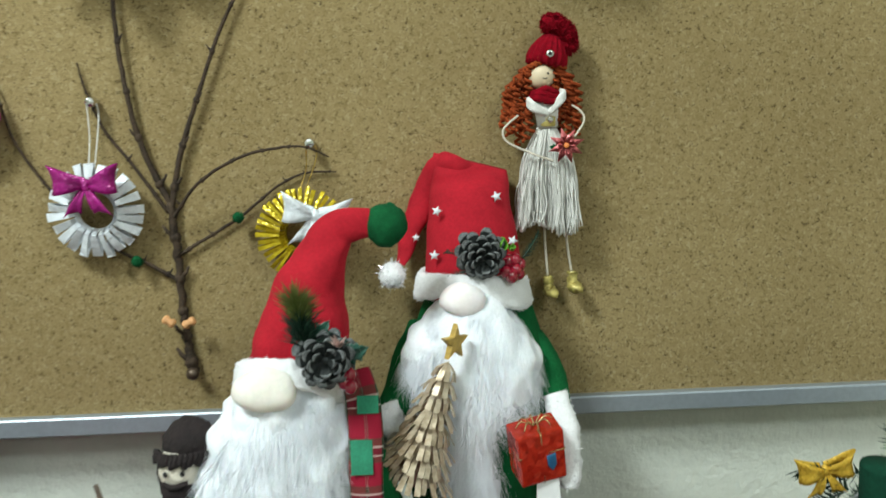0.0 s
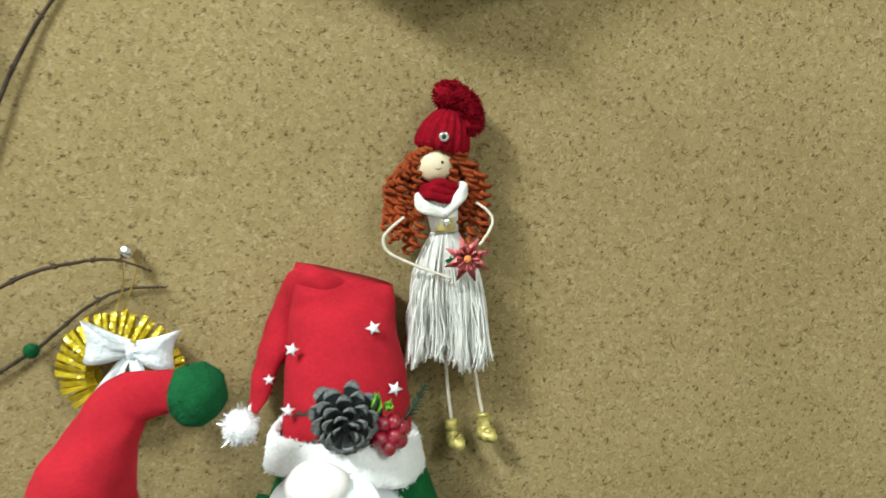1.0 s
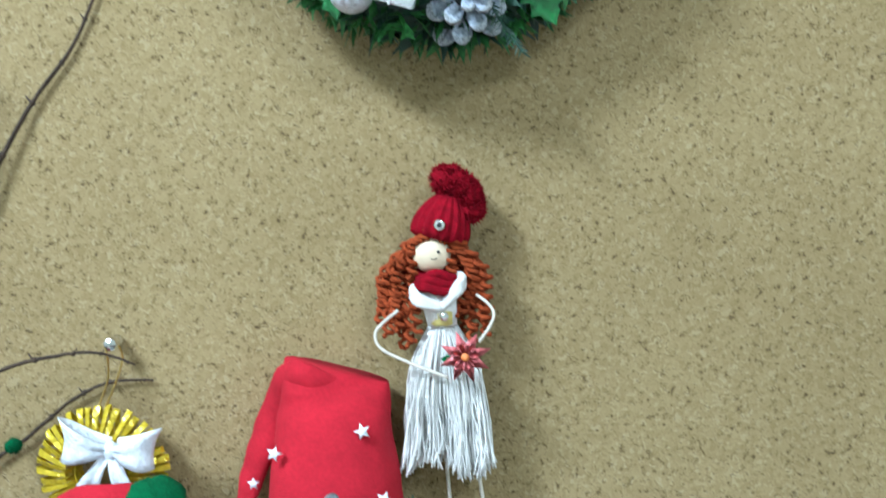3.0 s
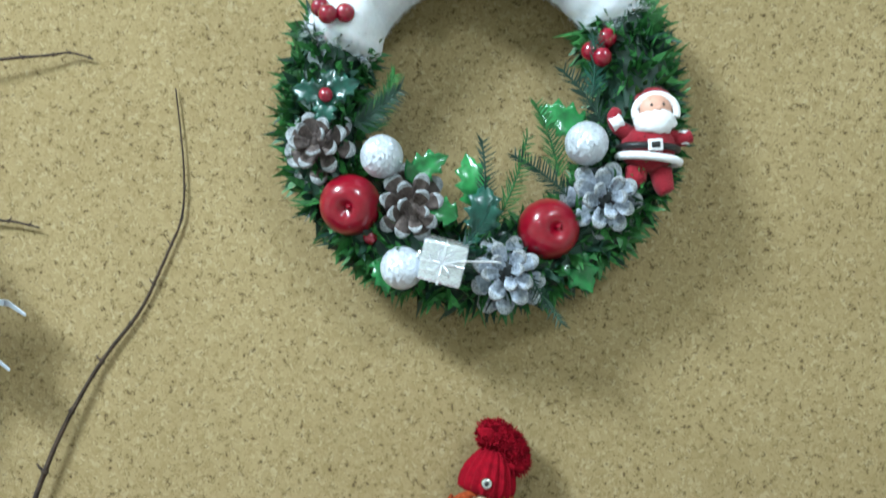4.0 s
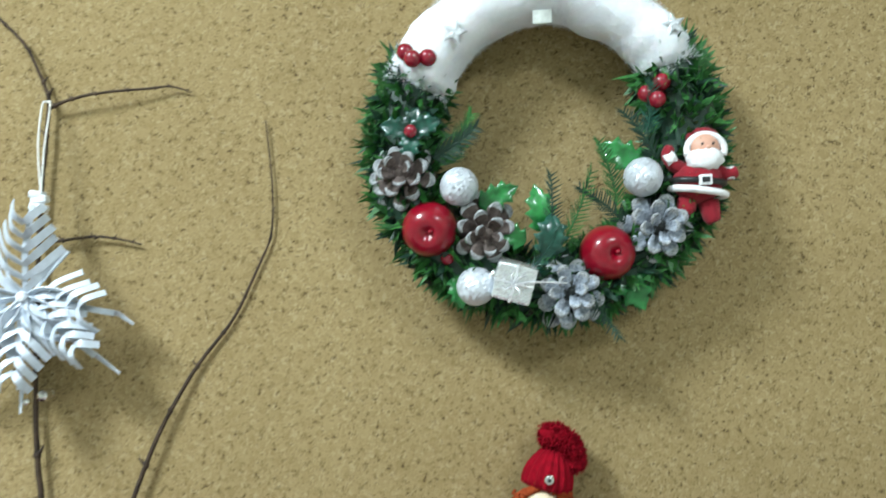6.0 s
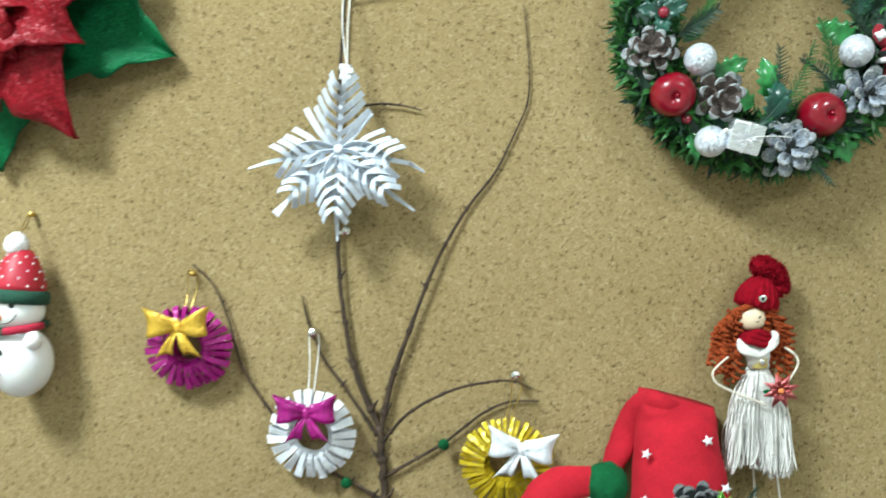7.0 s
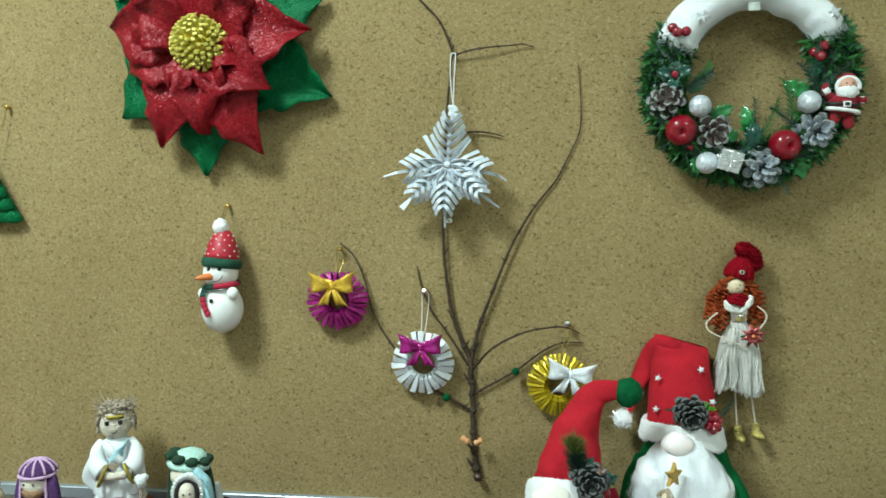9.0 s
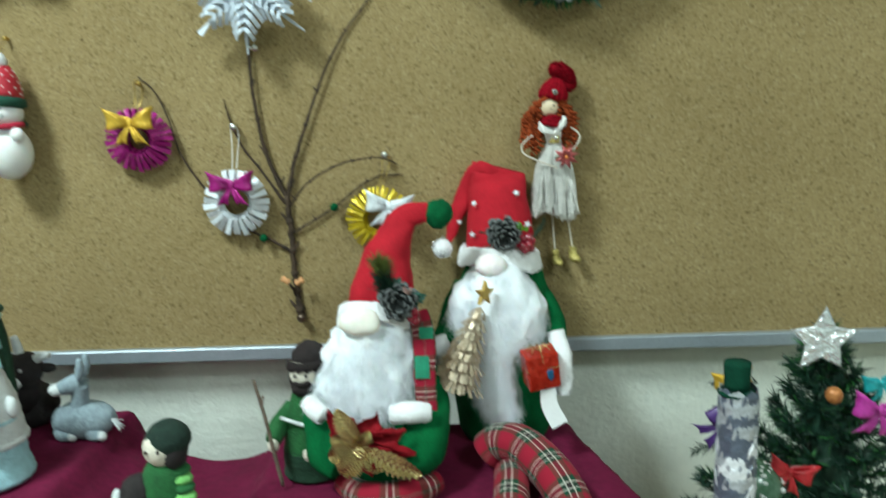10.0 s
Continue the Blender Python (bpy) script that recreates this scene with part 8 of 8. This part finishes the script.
def figure_shepherds():
    # bearded man in green
    b = Build()
    x, y, z0 = -0.083, -0.176, 0.856
    up = 0.010
    ribbed(b, [(0.0004, 0), (0.030, 0.001), (0.0310, 0.012), (0.0315, 0.035), (0.028, 0.060), (0.022, 0.085), (0.013, 0.107), (0.0004, 0.110)], 0, Matrix.Translation((x, y, z0)))
    b.ball((x - 0.002, y - 0.006, z0 + up + 0.112), (0.0165, 0.0170, 0.0185), 22, 16, 1, 0.04, 200)
    b.ball((x + 0.003, y + 0.002, z0 + up + 0.126), (0.0195, 0.0190, 0.0200), 22, 16, 2, 0.10, 200)
    b.ball((x - 0.003, y - 0.013, z0 + up + 0.0985), (0.0135, 0.0115, 0.0105), 18, 12, 2, 0.15, 260)
    for s in (-1, 1):
        b.ball((x + s * 0.0145, y - 0.006, z0 + up + 0.110), (0.005, 0.010, 0.014), 12, 8, 2, 0.1, 260)
    eyes(b, (x - 0.003, y - 0.0228, z0 + up + 0.1140), 0.0060, (0.0017, 0.0012, 0.0022), 3)
    for i in range(16):
        q = -1.2 + 2.4 * i / 15
        b.tube(curve_through([(x + 0.002 + 0.021 * math.sin(q), y - 0.019 * math.cos(q) - 0.002, z0 + up + 0.1275), (x + 0.001 + 0.0205 * math.sin(q), y - 0.0205 * math.cos(q) - 0.003, z0 + up + 0.1235), (x + 0.0195 * math.sin(q), y - 0.0180 * math.cos(q) - 0.005, z0 + up + 0.1180 + 0.0015 * (i % 3))], 3), 0.0024, 6, 2, 0.2)
    ribbed(b, [(0.0004, 0.0005), (0.0306, 0.0008), (0.0322, 0.012), (0.0326, 0.028), (0.0310, 0.036), (0.0300, 0.037)], 5, Matrix.Translation((x, y, z0)))
    b.tube(curve_through([(x - 0.011, y - 0.022, z0 + up + 0.1065), (x - 0.003, y - 0.0258, z0 + up + 0.1055), (x + 0.006, y - 0.022, z0 + up + 0.1065)], 4), 0.0020, 7, 2)
    for s, hx, hz in ((-1, -0.036, 0.052), (1, 0.002, 0.040)):
        felt_tube(b, [(x + s * 0.018, y, z0 + 0.080), (x + s * 0.032, y - 0.012, z0 + 0.064), (x + hx, y - 0.030, z0 + hz)], [0.010, 0.011, 0.009], 0, 14, 0.03)
        b.ball((x + hx, y - 0.034, z0 + hz - 0.003), (0.0065, 0.006, 0.0075), 12, 9, 1, 0.05, 200)
    b.tube(curve_through([(x - 0.028, y - 0.026, z0 + 0.078), (x, y - 0.030, z0 + 0.070), (x + 0.012, y - 0.030, z0 + 0.072)], 4), 0.0022, 7, 4)
    whole("crochet_man", b, [KNIT_GREEN, KNIT_SKIN, KNIT_BROWN, BLACK, KNIT_W, KNIT_DGREEN], (x, y, z0), "crochet man figure in green robe with brown beard", "figurine", "crochet crib figures")
    b = Build().tube(curve_through([(-0.131, -0.222, 0.986), (-0.1230, -0.221, 0.947), (-0.1165, -0.220, 0.904), (-0.110, -0.218, 0.862)], 5), [0.0018, 0.0022, 0.0022], 8, 0, 0.1)
    b.tube(curve_through([(-0.1242, -0.221, 0.954), (-0.1237, -0.222, 0.962), (-0.1217, -0.223, 0.968)], 4), 0.0014, 6, 0)
    whole("walking_stick", b, STICK, (-0.110, -0.218, 0.862), "thin forked wooden walking stick", "stick")
    # shepherd with a cap
    b = Build()
    x, y, z0 = -0.203, -0.300, cloth_height(-0.203, -0.300)
    h = 0.952 - z0
    ribbed(b, [(0.0004, 0), (0.028, 0.001), (0.029, 0.02), (0.026, h * 0.5), (0.020, h - 0.022), (0.0004, h - 0.014)], 0, Matrix.Translation((x, y, z0)))
    b.ball((x, y - 0.005, 0.952), (0.0170, 0.0165, 0.0185), 22, 16, 1, 0.04, 200)
    b.ball((x + 0.006, y + 0.000, 0.9585), (0.0220, 0.0210, 0.0190), 22, 16, 2, 0.05, 150)
    b.ball((x + 0.0125, y - 0.003, 0.946), (0.0120, 0.0165, 0.0165), 14, 10, 3, 0.1, 200)
    eyes(b, (x - 0.003, y - 0.0210, 0.9540), 0.0058, (0.0017, 0.0012, 0.0022), 3)
    for k in range(6):
        a = Vector((x + 0.016 + 0.0022 * k, y - 0.004 - 0.003 * k, 0.928 - 0.008 * k))
        b.ball(a, (0.0105, 0.0105, 0.0055), 14, 8, 4 if k % 2 else 0, 0.05, 200)
    b.ball((x - 0.026, y - 0.008, 0.903), (0.019, 0.017, 0.022), 18, 12, 3, 0.1, 120)
    b.ball((x - 0.044, y - 0.014, 0.902), (0.0055, 0.006, 0.012), 12, 8, 5)
    whole("crochet_shepherd", b, [KNIT_GREEN, KNIT_SKIN, KNIT_HOOD, KNIT_BLACK, KNIT_LIME, KNIT_W], (x, y, z0), "crochet shepherd figure in green cap with striped sleeve", "figurine", "crochet crib figures")


figure_angel()
figure_kings()
figure_mary()
crib_animals()
figure_shepherds()


# ---- small decorated tree and bottle at the end of the table ----
def crinkled_star(b, c, outline, thick, n=9):
    """A flat star of creased foil: each sector a fine net of small uneven facets."""
    def crease(x, z):
        p = Vector((x * 190 + c.x * 50, 0, z * 190))
        return 0.0016 * noise.noise(p) + 0.0009 * noise.noise(p * 2.3)
    k = len(outline)
    for i in range(k):
        a, e = outline[i], outline[(i + 1) % k]
        vs, at = [], {}
        for u in range(n + 1):
            for v in range(n + 1 - u):
                x, z = (a[0] * u + e[0] * v) / n, (a[1] * u + e[1] * v) / n
                at[u, v] = len(vs)
                edge = 0.0012 if u + v == n else 0
                vs.append(c + Vector((x, -thick - crease(x, z) + edge, z)))
        fs = []
        for u in range(n):
            for v in range(n - u):
                fs.append((at[u, v], at[u + 1, v], at[u, v + 1]))
                if u + v < n - 1:
                    fs.append((at[u + 1, v], at[u + 1, v + 1], at[u, v + 1]))
        o = len(vs)
        vs += [c + Vector((a[0], 0, a[1])), c + Vector((e[0], 0, e[1])), c]
        fs += [(at[n, 0], o, o + 1, at[0, n]), (o, o + 2, o + 1)]
        b.add(vs, fs)


def small_tree():
    x, y, z0 = 0.487, -0.200, 0.716
    t = thing("christmas_tree", (x, y, z0 - 0.04), "small green artificial tree with satin bows and silver star", "christmas tree")
    part("trunk", Build().tube([(x, y, z0 - 0.02), (x - 0.002, y, z0 + 0.16), (x - 0.012, y, z0 + 0.285)], [0.008, 0.004], 10), BARK, t)
    part("stand", Build().lathe([(0.0005, 0), (0.050, 0.0), (0.050, 0.006), (0.016, 0.014), (0.012, 0.045), (0.0005, 0.046)], 24, 0, Matrix.Translation((x, y, z0 - 0.0395))), NEEDLE_D, t)
    # added dark cone, standing in for the shade deep between the branches
    part("shade_core", Build().lathe([(0.002, 0.05), (0.040, 0.055), (0.033, 0.10), (0.020, 0.18), (0.007, 0.26), (0.001, 0.285)], 20, 0, Matrix.Translation((x, y, z0)), wave=lambda a, z: 1 + 0.2 * math.sin(7 * a + z * 90)), NEEDLE_D, t)
    for lev in range(9):
        h = 0.055 + 0.025 * lev
        reach = 0.125 * (1 - lev / 10.5) ** 1.35
        n = 11 - lev // 2
        for i in range(n):
            a = 2 * math.pi * (i + 0.5 * (lev % 2)) / n + random.uniform(-0.2, 0.2)
            d = Vector((math.cos(a), math.sin(a), 0))
            base = Vector((x - 0.012 * h / 0.285, y, z0 + h))
            rr = reach * random.uniform(0.85, 1.15)
            pts = curve_through([base, base + d * rr * 0.55 + Vector((0, 0, 0.006)), base + d * rr + Vector((0, 0, 0.026))], 5)
            b = Build().tube(pts, [0.0013, 0.0007], 5, 1)
            for j in range(int(230 * rr / 0.1) + 90):
                u = random.random() ** 0.8
                p = pts[min(len(pts) - 1, int(u * len(pts)))]
                w = d * 0.7 + Vector((random.gauss(0, 0.55), random.gauss(0, 0.55), 0.35 + random.gauss(0, 0.4)))
                b.blade(p, w, random.uniform(0.012, 0.022), 0.0017, 0, 0 if random.random() < 0.12 else 1)
            part("branch", b, [NEEDLE, NEEDLE_D], t, smooth=False)
    b = Build()
    for j in range(260):
        p = Vector((x - 0.012, y, z0 + random.uniform(0.25, 0.30)))
        b.blade(p, (random.gauss(0, 0.5), random.gauss(0, 0.5), 0.8), random.uniform(0.016, 0.030), 0.0014, 0, random.randint(0, 1))
    part("branch", b, [NEEDLE, NEEDLE_D], t, smooth=False)
    b = Build()
    crinkled_star(b, Vector((0.4520, -0.243, 1.0205)), star_outline(0.0350, 0.52, 0.04), 0.003)
    part("star_topper", b, FOIL, t, "crinkled silver foil star", smooth=False)
    bow((0.495, -0.275, 0.958), 1.2, MAG_SATIN, t, 12)
    bow((0.520, -0.230, 0.968), 0.9, TEAL_G, t, -8)
    bow((0.372, -0.216, 0.970), 0.88, GOLD_G, t, -8)
    bow((0.397, -0.310, 0.914), 0.98, RED_SATIN, t, 18)
    bow((0.345, -0.262, 0.940), 1.0, PURPLE_G, t, 60)
    part("bauble", Build().ball((0.458, -0.262, 0.969), (0.0085, 0.008, 0.009), 16, 12), ORANGE_B, t, "copper orange bauble")
    gb = Vector((0.3620, -0.311, 0.8990))
    b = Build().ball(gb, (0.029, 0.028, 0.029), 30, 22)
    part("bauble", b, mat("frosted_green_glass", (0.020, 0.075, 0.035), 0.25, vary=0.3, scale=30, second=(0.10, 0.20, 0.13), coat=0.4), t, "large frosted dark green bauble")
    b = Build()
    for k in range(34):
        d = Vector((random.gauss(0, 1), -abs(random.gauss(0, 1)), random.gauss(0, 1) + 0.4)).normalized()
        b.ball(gb + d * 0.0285, (random.uniform(0.0012, 0.0034), 0.0012, random.uniform(0.0010, 0.0026)), 7, 5, 0, 0.5, 300)
    part("white_flecks", b, WHITE_FELT, t, "small raised white flecks on the green bauble")
    for c, ang in (((0.395, -0.210, 0.950), 150), ((0.40, -0.215, 0.965), 170), ((0.395, -0.205, 0.945), 195), ((0.40, -0.22, 0.94), 215), ((0.375, -0.22, 0.905), 190)):
        b = Build()
        sprig(b, c, ang, 0.045, 40, 0.016, 0, -0.1, 0.1, 0.0014)
        part("branch", b, NEEDLE_D, t, smooth=False)


def scaled_bottle():
    x, y, z0 = 0.3320, -0.352, 0.716
    t = thing("decorated_bottle", (x, y, z0 - 0.04), "bottle covered in silver and white petals with green hat", "decorated bottle")
    part("bottle", Build().lathe([(0.0005, -0.0395), (0.032, -0.0395), (0.034, -0.03), (0.034, 0.13), (0.026, 0.160), (0.0130, 0.185), (0.0125, 0.290), (0.0105, 0.298), (0.0005, 0.299)], 28, 0, Matrix.Translation((x, y, z0))), mat("dark_glass_paint", (0.10, 0.11, 0.12), 0.3), t)
    mats = [mat("pearl_white_petal", (0.80, 0.80, 0.84), 0.35, metal=0.1, vary=0.1), mat("silver_petal", (0.50, 0.52, 0.56), 0.3, metal=0.4, vary=0.15), mat("slate_petal", (0.12, 0.14, 0.19), 0.3, metal=0.3, vary=0.15)]
    mes = []
    for mm in mats:
        bb = Build()
        bb.prism([(0, 0.012), (0.008, 0.007), (0.0095, -0.003), (0.006, -0.013), (0, -0.017), (-0.006, -0.013), (-0.0095, -0.003), (-0.008, 0.007)], 0.0006, Matrix.Identity(4), 0, 0.002, 0.6)
        mes.append(finish("petal", bb, [mm], smooth=False))
    for row in range(18):
        z = 0.125 + 0.0098 * row
        r = float(np.interp(z, [0.0, 0.13, 0.16, 0.185, 0.283, 0.30], [0.030, 0.030, 0.021, 0.0132, 0.0128, 0.012])) + 0.0015
        n = 12 if r > 0.028 else 8
        for i in range(n):
            a = 2 * math.pi * (i + 0.5 * (row % 2)) / n
            g = random.choice((0, 0, 0, 1, 1, 2, 2)) if row < 14 else random.choice((1, 1, 2))
            m = Matrix.Translation((r * math.cos(a), r * math.sin(a), z + 0.04)) @ Matrix.Rotation(a + math.pi / 2, 4, "Z") @ Matrix.Rotation(radians(random.uniform(2, 11)), 4, "X") @ Matrix.Rotation(random.uniform(-0.3, 0.3), 4, "Y")
            piece("petal", mes[g], t, m)
    part("hat_brim", Build().lathe([(0.0005, 0.0), (0.0160, 0.0), (0.0165, 0.002), (0.0112, 0.004), (0.0005, 0.004)], 28, 0, Matrix.Translation((x - 0.002, y, z0 + 0.2960))), BOTTLE_GREEN, t)
    part("hat", Build().lathe([(0.0112, 0.003), (0.0110, 0.010), (0.0117, 0.027), (0.0112, 0.0288), (0.0005, 0.0292)], 28, 0, Matrix.Translation((x - 0.002, y, z0 + 0.2960))), BOTTLE_GREEN, t, "dark green felt top hat")
    b = Build()
    for k in range(40):
        a = random.uniform(0, 6.28)
        b.ball((x + 0.030 * math.cos(a), y - 0.008 + 0.030 * math.sin(a), z0 + 0.135 + random.uniform(-0.015, 0.015)), 0.008, 8, 6, 0 if k % 3 else 1, 0.3, 150)
    part("scarf", b, [mat("green_mesh", (0.03, 0.12, 0.06), 0.6, vary=0.3), KNIT_MINT], t, "crumpled green and mint scarf")


small_tree()
scaled_bottle()
